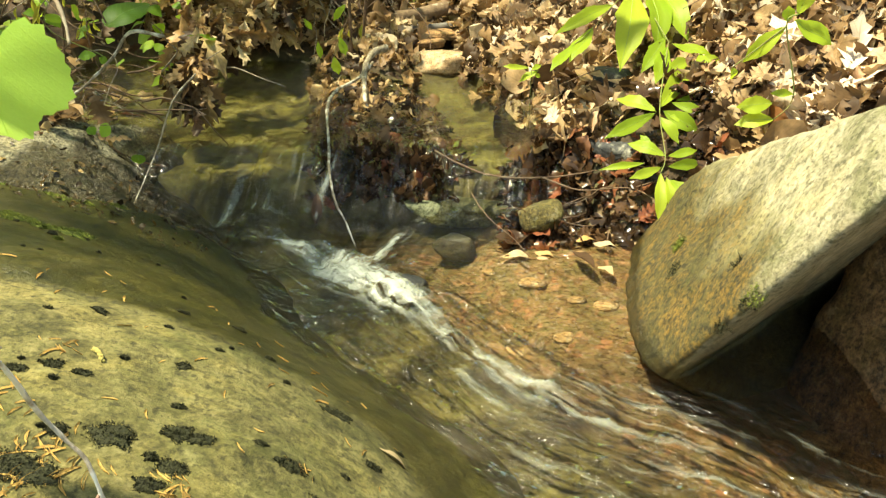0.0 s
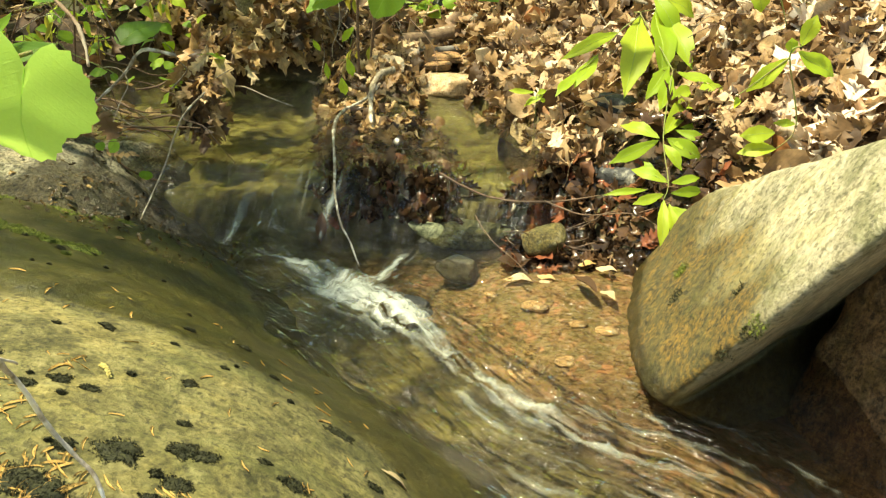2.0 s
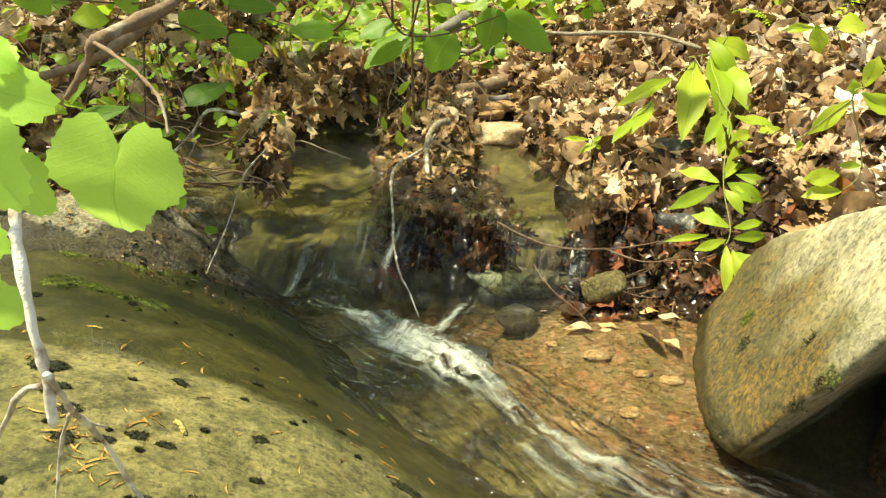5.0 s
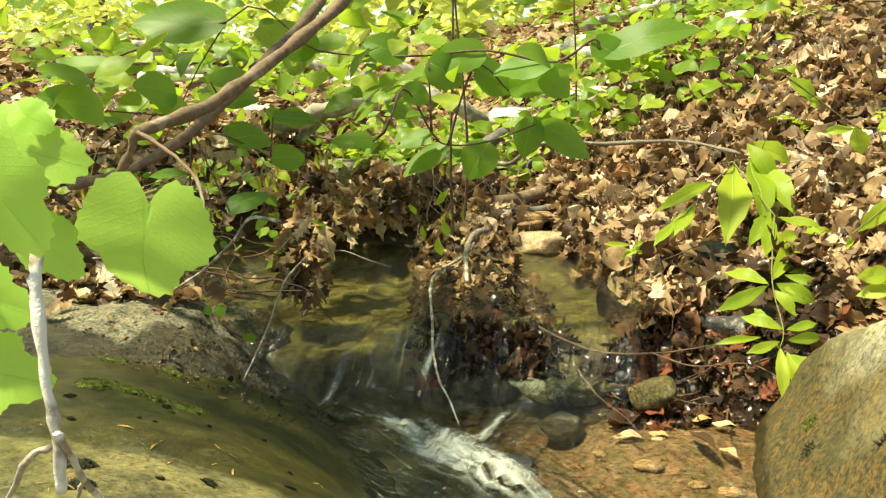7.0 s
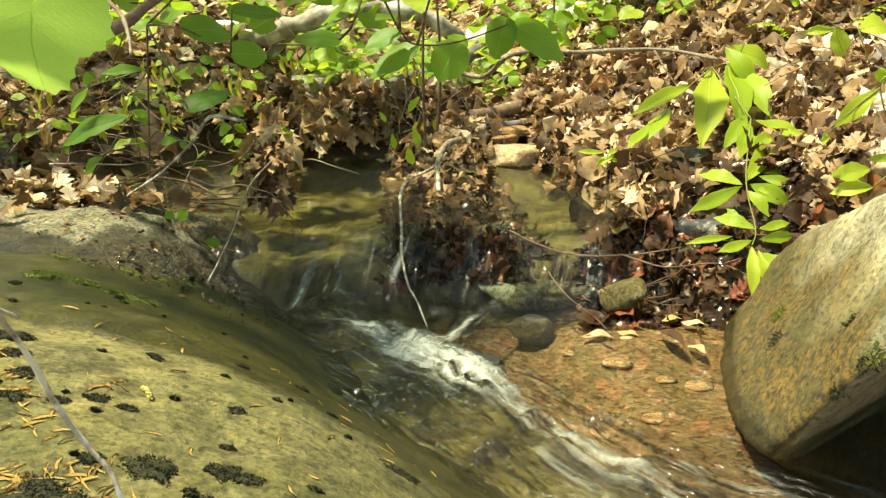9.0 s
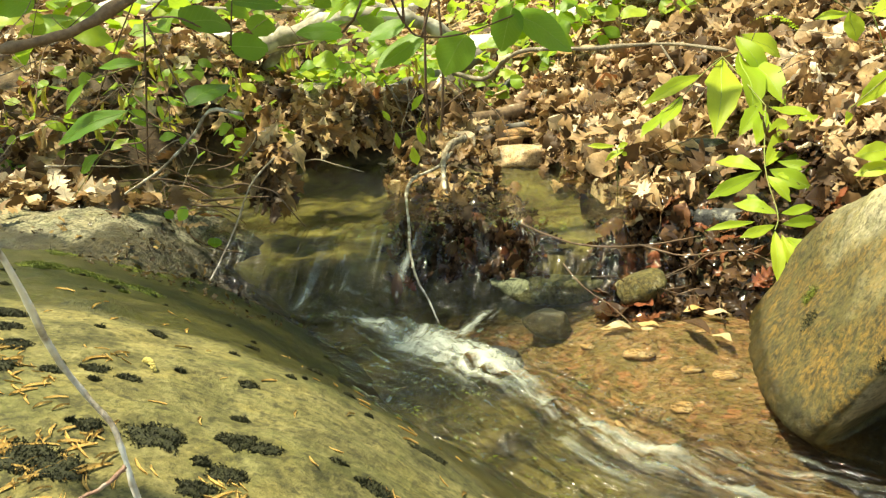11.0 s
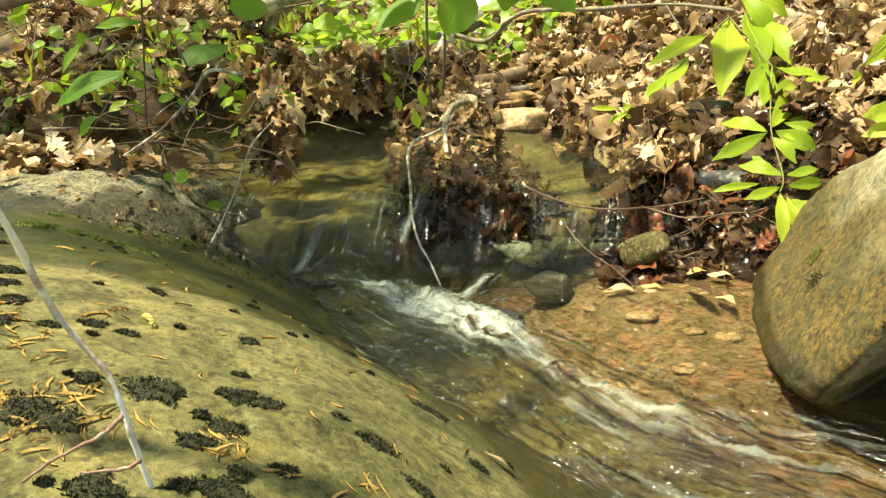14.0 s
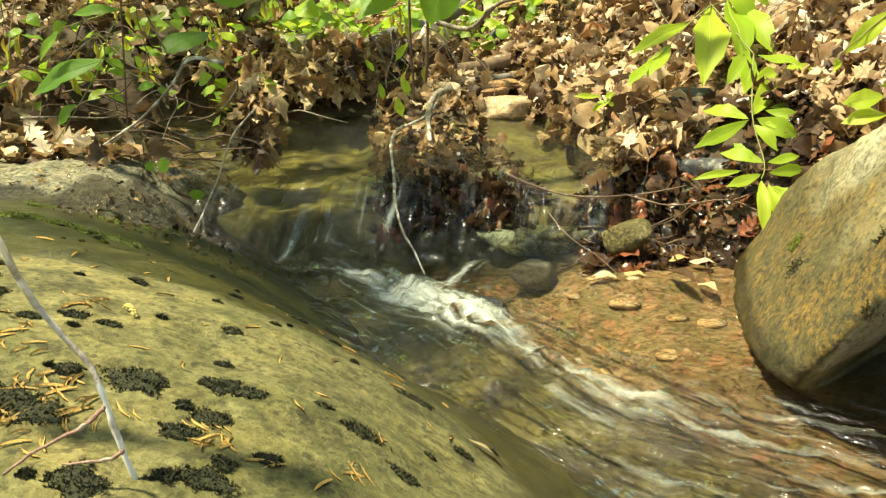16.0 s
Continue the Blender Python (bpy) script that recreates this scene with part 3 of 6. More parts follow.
def cut_stone(name, centre, planes, material, sharp=14, subdiv=6, rough=0.02, seed=0.0):
    """A block bounded by softly rounded planes (normal, distance from its centre), worn by noise."""
    bm = bmesh.new()
    bmesh.ops.create_icosphere(bm, subdivisions=subdiv, radius=1.0)
    ns = [(Vector(n).normalized(), d) for n, d in planes]
    for v in bm.verts:
        u = v.co.normalized()
        r = sum(max(0.0, n.dot(u) / d) ** sharp for n, d in ns) ** (-1.0 / sharp)
        p = u * r
        k = noise.noise(p * 3.1 + Vector((seed, 0, 0))) * 1.0 + noise.noise(p * 9.0 + Vector((0, seed, 0))) * 0.4 + noise.noise(p * 26.0) * 0.18 + noise.noise(p * 62.0) * 0.09
        v.co = p + u * k * rough
    me = bpy.data.meshes.new(name)
    bm.to_mesh(me)
    bm.free()
    me.materials.append(material)
    me.shade_smooth()
    ob = new(name, me)
    ob.location = centre
    return ob


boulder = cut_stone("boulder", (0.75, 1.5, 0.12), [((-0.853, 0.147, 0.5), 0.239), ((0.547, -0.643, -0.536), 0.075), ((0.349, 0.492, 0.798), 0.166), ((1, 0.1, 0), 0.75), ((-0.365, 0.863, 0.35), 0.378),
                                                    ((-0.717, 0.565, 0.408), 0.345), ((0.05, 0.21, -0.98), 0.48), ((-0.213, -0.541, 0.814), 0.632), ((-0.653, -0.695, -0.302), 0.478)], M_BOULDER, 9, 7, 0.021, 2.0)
for v in boulder.data.vertices:
    v.co.x += 1.6 * max(0.0, -0.11 - v.co.z)          # undercut by the current
bv = [(v.co + Vector((0.75, 1.5, 0.12)), v.normal.copy()) for v in boulder.data.vertices]
# wet near the waterline, and likewise darker on faces turned down
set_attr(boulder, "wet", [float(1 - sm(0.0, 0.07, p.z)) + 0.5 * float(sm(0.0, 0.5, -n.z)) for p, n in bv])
# ochre-olive film on low left faces, deepened in colour for their shade
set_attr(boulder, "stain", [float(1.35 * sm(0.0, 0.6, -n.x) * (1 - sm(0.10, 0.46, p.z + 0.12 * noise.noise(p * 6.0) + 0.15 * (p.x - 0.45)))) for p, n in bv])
set_attr(boulder, "moss", [0.34 * math.exp(-((p.z - 0.16) / 0.09) ** 2) * float(sm(0.0, 0.6, -n.x)) for p, n in bv])
tagged(boulder, "big tilted grey-tan boulder with mossy ochre foot in the stream", "boulder")

brown = cut_stone("boulder", (1.18, 0.98, 0.10), [((-0.8, -0.3, 0.5), 0.22), ((0, -1, 0.2), 0.4), ((0, 0, 1), 0.28), ((1, 0, 0), 0.5), ((0, 1, 0), 0.35), ((0, 0, -1), 0.3), ((-0.7, 0.7, 0.1), 0.28)], M_BROWNROCK, 12, 5, 0.03, 5.0)
set_attr(brown, "wet", [0.5] * len(brown.data.vertices))
set_attr(brown, "moss", [0.0] * len(brown.data.vertices))
brown_b = cut_stone("boulder", (0.98, 1.33, 0.06), [((-0.9, -0.2, 0.35), 0.15), ((0, -1, 0.2), 0.2), ((0, 0, 1), 0.22), ((1, 0, 0), 0.3), ((0, 1, 0), 0.3), ((0, 0, -1), 0.3), ((-0.6, 0.7, 0.1), 0.2)], M_BROWNROCK, 10, 5, 0.03, 9.0)
set_attr(brown_b, "wet", [0.3] * len(brown_b.data.vertices))
set_attr(brown_b, "moss", [0.0] * len(brown_b.data.vertices))
tagged(brown_b, "rust-brown wet rock under the overhanging boulder", "rock")
tagged(brown, "dark wet brown rock in the shade of the boulder", "rock")


# ---- the water ----
FLOW = [(-0.62, 1.96), (-0.43, 1.831), (-0.278, 1.694), (-0.124, 1.575), (0.004, 1.389), (0.121, 1.223), (0.25, 1.122), (0.42, 1.03), (0.75, 0.86), (1.5, 0.50), (9.0, -3.25)]
SIDE = [(-0.085, 1.90), (-0.155, 1.735), (-0.211, 1.641)]


FOOT = [(0.365, 1.30), (0.36, 1.21), (0.40, 1.155), (0.46, 1.11), (0.54, 1.06)]


def to_line(x, y, line):
    """Distance from a line of places, signed by side, and the way along it."""
    best, along, gone = (9.0, 1.0), 0.0, 0.0
    for (ax, ay), (bx, by) in zip(line, line[1:]):
        ux, uy = bx - ax, by - ay
        l = math.hypot(ux, uy)
        t = min(1.0, max(0.0, ((x - ax) * ux + (y - ay) * uy) / (l * l)))
        dx, dy = x - ax - t * ux, y - ay - t * uy
        dist = math.hypot(dx, dy)
        if dist < best[0]:
            best, along = (dist, math.copysign(1.0, ux * dy - uy * dx)), gone + t * l
        gone += l
    return best[0] * best[1], along


def water_z(x, y):
    fall = sm(1.90, 2.13, y + 0.035 * math.sin(x * 13) + 0.018 * math.sin(x * 37))
    z = 0.15 * fall - 0.055 * sm(0.42, 0.75, x) * (1 - sm(1.0, 1.35, y)) - 0.06 * sm(1.0, 2.5, x) * (1 - sm(1.0, 1.5, y))
    d, a = to_line(x, y, FLOW)
    jet = math.exp(-(d / 0.07) ** 2) * (1 - sm(1.0, 1.8, a)) * (1 - fall)
    splash = math.exp(-(d / 0.05) ** 2 - ((a - 0.55) / 0.22) ** 2) * (1 - fall)
    z += jet * (0.010 + 0.012 * fbm(a, d, 16.0, 2, 4.0)) + splash * (0.020 + 0.016 * fbm(x, y, 30.0, 2, 2.0))
    z += (0.016 * fbm(a * 0.6, d * 1.8, 12.0, 3, 8.0) + 0.006 * fbm(x, y, 30.0, 2, 3.0)) * (1 - sm(1.85, 1.95, y)) * (1 - 0.75 * sm(0.05, 0.2, d))
    chute = sm(1.86, 1.95, y) * (1 - sm(2.10, 2.22, y))
    z += chute * (0.026 * fbm(x - 0.16 * y, y * 0.22, 17.0, 3, 6.0) + 0.002 * fbm(x - 0.16 * y, y * 0.12, 60.0, 2, 1.0))
    return float(z)


wxs = [*np.arange(-1.7, -0.7, 0.03), *np.arange(-0.7, 0.65, 0.0095), *np.arange(0.65, 1.2, 0.02), *np.arange(1.2, 9.0, 0.12)]
wys = [*np.arange(-4.0, 0.6, 0.09), *np.arange(0.6, 2.2, 0.0095), *np.arange(2.2, 3.8, 0.03)]
water = sheet("water", wxs, wys, water_z, M_WATER)
wv = [v.co for v in water.data.vertices]
foam, calm, flow_uv = [], [], []
for p in wv:
    d, a = to_line(p.x, p.y, FLOW)
    ds, along = to_line(p.x, p.y, SIDE)
    fade = float(sm(0.06, 0.16, a))
    # a thin tongue that swells into the splash, then narrows to ribbons
    burst = math.exp(-((a - 0.56) / 0.20) ** 2)
    wander = 0.022 * fbm(a, 0.3, 4.0, 3, 2.5)
    f = fade * (0.56 + 0.42 * burst - 0.22 * float(sm(0.85, 1.35, a))) * math.exp(-((d + wander * float(sm(0.3, 0.6, a))) / (0.016 + 0.058 * burst + 0.020 * a)) ** 2)
    for off, start, strong in ((-0.075, 0.75, 0.34), (0.06, 0.9, 0.30), (-0.16, 0.95, 0.26), (-0.25, 1.0, 0.22), (0.12, 1.25, 0.28)):
        f = max(f, strong * float(sm(start, start + 0.2, a) * (1 - 0.5 * sm(1.5, 2.2, a))) * math.exp(-((d - off * (0.7 + 0.3 * a) - wander) / 0.020) ** 2))
    f = max(f, 0.66 * math.exp(-(ds / 0.034) ** 2) * (1 - float(sm(1.84, 1.90, p.y))))
    foot, _ = to_line(p.x, p.y, FOOT)
    f = max(f, 0.36 * math.exp(-(foot / 0.016) ** 2))
    falling = float(sm(1.86, 1.94, p.y) * (1 - sm(2.05, 2.13, p.y)))
    lines = sum(w * math.exp(-((p.x + 0.03 * math.sin(p.y * 14.0) - c) / r) ** 2) for c, r, w in ((-0.555, 0.045, 0.52), (-0.50, 0.016, 0.30), (-0.42, 0.040, 0.44), (-0.305, 0.010, 0.7), (-0.03, 0.02, 0.30), (0.05, 0.03, 0.30)))
    f = max(f, falling * lines)
    foam.append(f)
    calm.append(max(float(sm(2.1, 2.3, p.y)), 0.85 * float(sm(0.07, 0.2, d) * (1 - sm(1.86, 1.93, p.y)))))
    flow_uv.append((p.y * 0.9 + 0.2 * p.x, p.x * 0.8 - 0.13 * p.y) if p.y > 1.93 else (along + 3.0, ds) if abs(ds) < 0.07 and p.y > 1.64 else (a, d))
set_attr(water, "foam", foam)
set_attr(water, "calm", calm)
layer = water.data.uv_layers.new(name="UVMap")
loops = np.empty(len(water.data.loops), dtype=np.int32)
water.data.loops.foreach_get("vertex_index", loops)
layer.data.foreach_set("uv", np.asarray(flow_uv, dtype=np.float32)[loops].ravel())
tagged(water, "clear shallow stream water with white foam below the fall", "water", kind="structure")

# ---- fitted leaves and twigs ----
SHOOT_LOW = [((0.535, 1.822, 0.184), (0.518, 1.720, 0.111), 0.032),
    ((0.547, 1.811, 0.178), (0.558, 1.720, 0.112), 0.034),
    ((0.551, 1.799, 0.172), (0.612, 1.753, 0.147), 0.032),
    ((0.555, 1.839, 0.192), (0.646, 1.855, 0.197), 0.027),
    ((0.538, 1.835, 0.191), (0.458, 1.802, 0.177), 0.027),
    ((0.499, 1.847, 0.199), (0.392, 1.827, 0.193), 0.019),
    ((0.555, 1.872, 0.210), (0.470, 1.914, 0.238), 0.036),
    ((0.560, 1.868, 0.208), (0.640, 1.893, 0.218), 0.025),
    ((0.528, 1.885, 0.218), (0.502, 1.929, 0.246), 0.022)]
SHOOT_MID = [((0.555, 2.000, 0.287), (0.462, 2.065, 0.317), 0.041),
    ((0.550, 1.992, 0.282), (0.416, 1.918, 0.243), 0.039),
    ((0.566, 2.013, 0.291), (0.693, 2.205, 0.364), 0.049),
    ((0.572, 2.000, 0.286), (0.655, 1.951, 0.251), 0.044),
    ((0.561, 1.984, 0.276), (0.600, 1.923, 0.237), 0.034),
    ((0.602, 2.038, 0.298), (0.687, 2.000, 0.280), 0.027),
    ((0.619, 2.050, 0.302), (0.710, 2.070, 0.305), 0.024),
    ((0.587, 1.987, 0.277), (0.636, 1.980, 0.270), 0.029)]
SHOOT_HIGH = [((0.640, 2.306, 0.415), (0.561, 2.180, 0.360), 0.048),
    ((0.637, 2.262, 0.394), (0.581, 2.125, 0.335), 0.051),
    ((0.650, 2.275, 0.400), (0.760, 2.250, 0.381), 0.040),
    ((0.611, 2.162, 0.349), (0.701, 2.230, 0.375), 0.035),
    ((0.728, 2.250, 0.383), (0.720, 2.180, 0.351), 0.033),
    ((0.731, 2.238, 0.377), (0.779, 2.212, 0.363), 0.023)]
SHOOT_TOP = [((0.589, 2.522, 0.525), (0.516, 2.225, 0.383), 0.095),
    ((0.640, 2.550, 0.537), (0.638, 2.300, 0.413), 0.077),
    ((0.668, 2.536, 0.527), (0.713, 2.342, 0.427), 0.070),
    ((0.512, 2.439, 0.486), (0.346, 2.328, 0.443), 0.044),
    ((0.432, 2.322, 0.435), (0.353, 2.195, 0.378), 0.051),
    ((0.370, 2.250, 0.404), (0.296, 2.150, 0.361), 0.034),
    ((0.646, 2.550, 0.587), (0.775, 2.550, 0.528), 0.066),
    ((0.630, 2.550, 0.585), (0.700, 2.453, 0.482), 0.061)]
SHOOT_SMALL = [((0.276, 2.500, 0.281), (0.192, 2.500, 0.287), 0.019),
    ((0.282, 2.500, 0.276), (0.312, 2.500, 0.291), 0.018),
    ((0.304, 2.500, 0.273), (0.242, 2.500, 0.242), 0.025),
    ((0.292, 2.500, 0.263), (0.312, 2.500, 0.252), 0.016)]
SHOOT_RIGHT = [((0.787, 1.850, 0.528), (0.702, 1.850, 0.451), 0.041),
    ((0.800, 1.850, 0.541), (0.903, 1.850, 0.490), 0.056),
    ((0.808, 1.850, 0.554), (0.832, 1.850, 0.623), 0.044),
    ((0.788, 1.850, 0.537), (0.785, 1.850, 0.572), 0.032),
    ((0.799, 1.850, 0.310), (0.712, 1.850, 0.309), 0.045),
    ((0.789, 1.850, 0.349), (0.711, 1.850, 0.342), 0.044),
    ((0.834, 1.850, 0.371), (0.784, 1.850, 0.376), 0.021),
    ((0.679, 1.850, 0.434), (0.689, 1.850, 0.405), 0.026)]
SHOOT_EDGE = [((0.886, 2.400, 0.638), (0.916, 2.400, 0.555), 0.062),
    ((0.887, 2.400, 0.630), (0.803, 2.400, 0.626), 0.029),
    ((0.948, 2.400, 0.627), (1.036, 2.400, 0.646), 0.074),
    ((1.007, 2.400, 0.443), (0.910, 2.400, 0.348), 0.056),
    ((0.897, 2.400, 0.318), (0.912, 2.400, 0.281), 0.026),
    ((0.759, 2.400, 0.713), (0.790, 2.400, 0.704), 0.036),
    ((0.694, 2.400, 0.785), (0.790, 2.400, 0.712), 0.061)]
BUSH_A = [((-0.002, 2.369, 0.683), (0.151, 2.400, 0.577), 0.112),
    ((-0.023, 2.362, 0.700), (-0.058, 2.352, 0.584), 0.097),
    ((-0.153, 2.322, 0.638), (-0.219, 2.303, 0.534), 0.122),
    ((-0.268, 2.286, 0.636), (-0.400, 2.245, 0.554), 0.085),
    ((-0.312, 2.271, 0.675), (-0.409, 2.240, 0.635), 0.071),
    ((-0.092, 2.340, 0.779), (0.101, 2.400, 0.839), 0.101),
    ((-0.183, 2.310, 0.852), (-0.077, 2.345, 0.775), 0.132),
    ((-0.311, 2.268, 0.873), (-0.216, 2.300, 0.804), 0.114),
    ((-0.468, 2.220, 0.662), (-0.585, 2.180, 0.670), 0.064),
    ((-0.383, 2.245, 0.801), (-0.307, 2.271, 0.763), 0.071)]
BUSH_B = [((-0.775, 1.908, 0.710), (-0.697, 2.037, 0.699), 0.107),
    ((-0.710, 2.028, 0.643), (-0.636, 2.100, 0.633), 0.086),
    ((-0.794, 1.917, 0.524), (-0.723, 2.022, 0.563), 0.093),
    ((-0.695, 2.033, 0.748), (-0.589, 2.100, 0.731), 0.064),
    ((-0.772, 1.893, 0.790), (-0.712, 1.995, 0.805), 0.065),
    ((-0.782, 1.860, 0.842), (-0.713, 1.980, 0.866), 0.073),
    ((-0.821, 1.800, 0.769), (-0.866, 1.740, 0.810), 0.083),
    ((-0.831, 1.780, 0.820), (-0.891, 1.700, 0.847), 0.096),
    ((-0.936, 1.650, 0.792), (-0.986, 1.560, 0.829), 0.106),
    ((-0.944, 1.620, 0.860), (-0.997, 1.520, 0.883), 0.091)]
BUSH_C = [((0.162, 2.300, 0.878), (0.434, 2.300, 0.940), 0.132),
    ((0.147, 2.300, 0.910), (0.254, 2.300, 0.828), 0.099),
    ((0.038, 2.300, 0.854), (-0.137, 2.300, 0.831), 0.115),
    ((0.006, 2.300, 0.824), (0.083, 2.300, 0.759), 0.092),
    ((-0.150, 2.300, 0.894), (-0.312, 2.300, 0.870), 0.108),
    ((-0.376, 2.300, 0.889), (-0.503, 2.300, 0.942), 0.100),
    ((-0.637, 2.300, 0.918), (-0.767, 2.300, 0.971), 0.120),
    ((-0.898, 2.300, 1.010), (-1.189, 2.300, 1.025), 0.162),
    ((-1.275, 2.300, 0.916), (-1.512, 2.300, 0.894), 0.114),
    ((-1.348, 2.300, 0.787), (-1.524, 2.300, 0.828), 0.115)]
FRONT_LEAVES = [((-0.276, 0.500, 0.770), (-0.292, 0.500, 0.696), 0.095),
    ((-0.403, 0.519, 0.808), (-0.321, 0.507, 0.790), 0.067),
    ((-0.309, 0.385, 0.805), (-0.277, 0.385, 0.756), 0.053),
    ((-0.443, 0.520, 0.702), (-0.377, 0.512, 0.683), 0.054),
    ((-0.370, 0.512, 0.748), (-0.336, 0.507, 0.712), 0.041),
    ((-0.438, 0.518, 0.642), (-0.377, 0.510, 0.632), 0.060),
    ((-0.367, 0.514, 0.828), (-0.343, 0.511, 0.813), 0.027)]
DROOP_LEAVES = [((-0.962, 1.950, 0.510), (-1.168, 1.950, 0.446), 0.061),
    ((-1.047, 1.950, 0.405), (-1.115, 1.950, 0.364), 0.031),
    ((-0.846, 1.950, 0.442), (-0.894, 1.950, 0.438), 0.026),
    ((-0.840, 1.950, 0.435), (-0.821, 1.950, 0.423), 0.023),
    ((-0.900, 1.950, 0.618), (-1.019, 1.950, 0.618), 0.030),
    ((-1.055, 1.950, 0.581), (-1.120, 1.950, 0.512), 0.024),
    ((-0.860, 1.980, 0.255), (-0.888, 1.980, 0.223), 0.036),
    ((-0.799, 1.980, 0.174), (-0.801, 1.980, 0.147), 0.039),
    ((-0.913, 1.980, 0.250), (-0.902, 1.980, 0.228), 0.027),
    ((-1.185, 1.950, 0.642), (-1.340, 1.950, 0.599), 0.095)]
BUDS = [((-0.404, 2.600, 0.343), (-0.396, 2.600, 0.289), 0.022),
    ((-0.331, 2.600, 0.357), (-0.315, 2.600, 0.299), 0.029),
    ((-0.353, 2.600, 0.295), (-0.345, 2.600, 0.232), 0.033),
    ((-0.443, 2.600, 0.416), (-0.419, 2.600, 0.379), 0.018),
    ((-0.306, 2.600, 0.460), (-0.354, 2.600, 0.411), 0.025)]
ROOT_A = [(-0.190, 2.750, 0.293), (-0.240, 2.700, 0.280), (-0.259, 2.620, 0.233), (-0.246, 2.500, 0.155)]
ROOT_B = [(-0.234, 2.680, 0.259), (-0.277, 2.600, 0.224), (-0.337, 2.450, 0.218), (-0.342, 2.300, 0.201), (-0.314, 2.100, 0.157), (-0.302, 2.000, 0.115), (-0.276, 1.900, 0.071), (-0.247, 1.860, 0.033), (-0.218, 1.800, -0.009)]
ROOT_C = [(-0.583, 3.400, 0.216), (-0.657, 3.400, 0.194), (-0.683, 3.350, 0.134)]
ROOT_D = [(-0.772, 3.400, 0.262), (-0.701, 3.380, 0.209), (-0.648, 3.380, 0.201)]
TWIG_HANG = [(-0.671, 2.150, 0.347), (-0.729, 2.100, 0.283), (-0.748, 2.000, 0.194), (-0.762, 1.900, 0.133), (-0.769, 1.800, 0.091)]
TWIG_LEFT = [(-0.678, 1.970, 0.481), (-0.749, 1.940, 0.498), (-0.796, 1.930, 0.442), (-0.882, 1.920, 0.367), (-0.975, 1.900, 0.313)]
TWIG_RIGHT = [(-0.019, 2.020, 0.171), (0.074, 1.960, 0.142), (0.165, 1.930, 0.130), (0.296, 1.930, 0.131), (0.406, 1.950, 0.142)]
TWIG_RIGHT_B = [(0.255, 1.920, 0.135), (0.349, 1.870, 0.118), (0.467, 1.850, 0.132), (0.526, 1.800, 0.118)]
TWIG_RED = [(0.075, 1.880, 0.106), (0.113, 1.800, 0.075), (0.174, 1.740, 0.043), (0.210, 1.700, 0.015)]
BRANCH_BACK = [(-0.319, 3.600, 0.490), (-0.144, 3.400, 0.444), (0.003, 3.100, 0.554), (0.247, 3.000, 0.555), (0.507, 2.950, 0.558), (0.647, 2.700, 0.536)]
BRANCH_BACK_B = [(0.489, 2.950, 0.555), (0.527, 2.900, 0.480), (0.561, 2.880, 0.433)]
ROOT_FAR = [(-0.167, 4.300, 0.518), (-0.303, 4.100, 0.452), (-0.431, 3.950, 0.420), (-0.562, 3.800, 0.402), (-0.713, 3.500, 0.319)]
ROOT_FAR_B = [(-0.319, 3.750, 0.471), (-0.346, 3.500, 0.392), (-0.371, 3.380, 0.316)]
LOG_A = [(-0.225, 3.360, 0.278), (0.036, 3.500, 0.304)]
LOG_B = [(-0.135, 3.360, 0.241), (0.067, 3.420, 0.246)]
LIMB = [(-0.328, 1.500, 1.015), (-0.355, 1.420, 0.961), (-0.430, 1.250, 0.868), (-0.476, 1.100, 0.810), (-0.490, 0.950, 0.790), (-0.483, 0.900, 0.786)]
LIMB_B = [(-0.491, 1.900, 1.042), (-0.516, 1.800, 0.974), (-0.608, 1.600, 0.834), (-0.695, 1.500, 0.742), (-0.794, 1.450, 0.685), (-0.894, 1.400, 0.663)]
TWIG_ARCH = [(-0.473, 0.880, 0.788), (-0.430, 0.850, 0.771), (-0.390, 0.820, 0.750), (-0.371, 0.800, 0.731), (-0.361, 0.780, 0.704)]
TWIG_STUB = [(-0.486, 0.900, 0.787), (-0.501, 0.900, 0.757), (-0.531, 0.900, 0.721)]
DEAD_STEM = [(-0.303, 0.420, 0.772), (-0.295, 0.405, 0.761), (-0.289, 0.395, 0.751), (-0.286, 0.385, 0.730), (-0.283, 0.378, 0.695), (-0.280, 0.375, 0.660), (-0.282, 0.375, 0.624)]
DEAD_TWIG = [(-0.276, 0.370, 0.662), (-0.276, 0.375, 0.651), (-0.284, 0.400, 0.617), (-0.300, 0.440, 0.578), (-0.305, 0.470, 0.530), (-0.311, 0.500, 0.473), (-0.286, 0.500, 0.432), (-0.278, 0.495, 0.405), (-0.270, 0.495, 0.352)]
DEAD_TWIG_B = [(-0.284, 0.400, 0.618), (-0.302, 0.410, 0.591), (-0.332, 0.430, 0.521)]
DEAD_TWIG_C = [(-0.301, 0.440, 0.581), (-0.294, 0.450, 0.571)]
DEAD_TWIG_D = [(-0.285, 0.375, 0.651), (-0.307, 0.380, 0.636), (-0.345, 0.390, 0.576)]
TWIG_FORK = [(-0.265, 0.471, 0.421), (-0.273, 0.460, 0.415), (-0.296, 0.450, 0.407), (-0.312, 0.440, 0.398)]
TWIG_FORK_B = [(-0.265, 0.480, 0.386), (-0.276, 0.480, 0.380), (-0.299, 0.470, 0.384)]

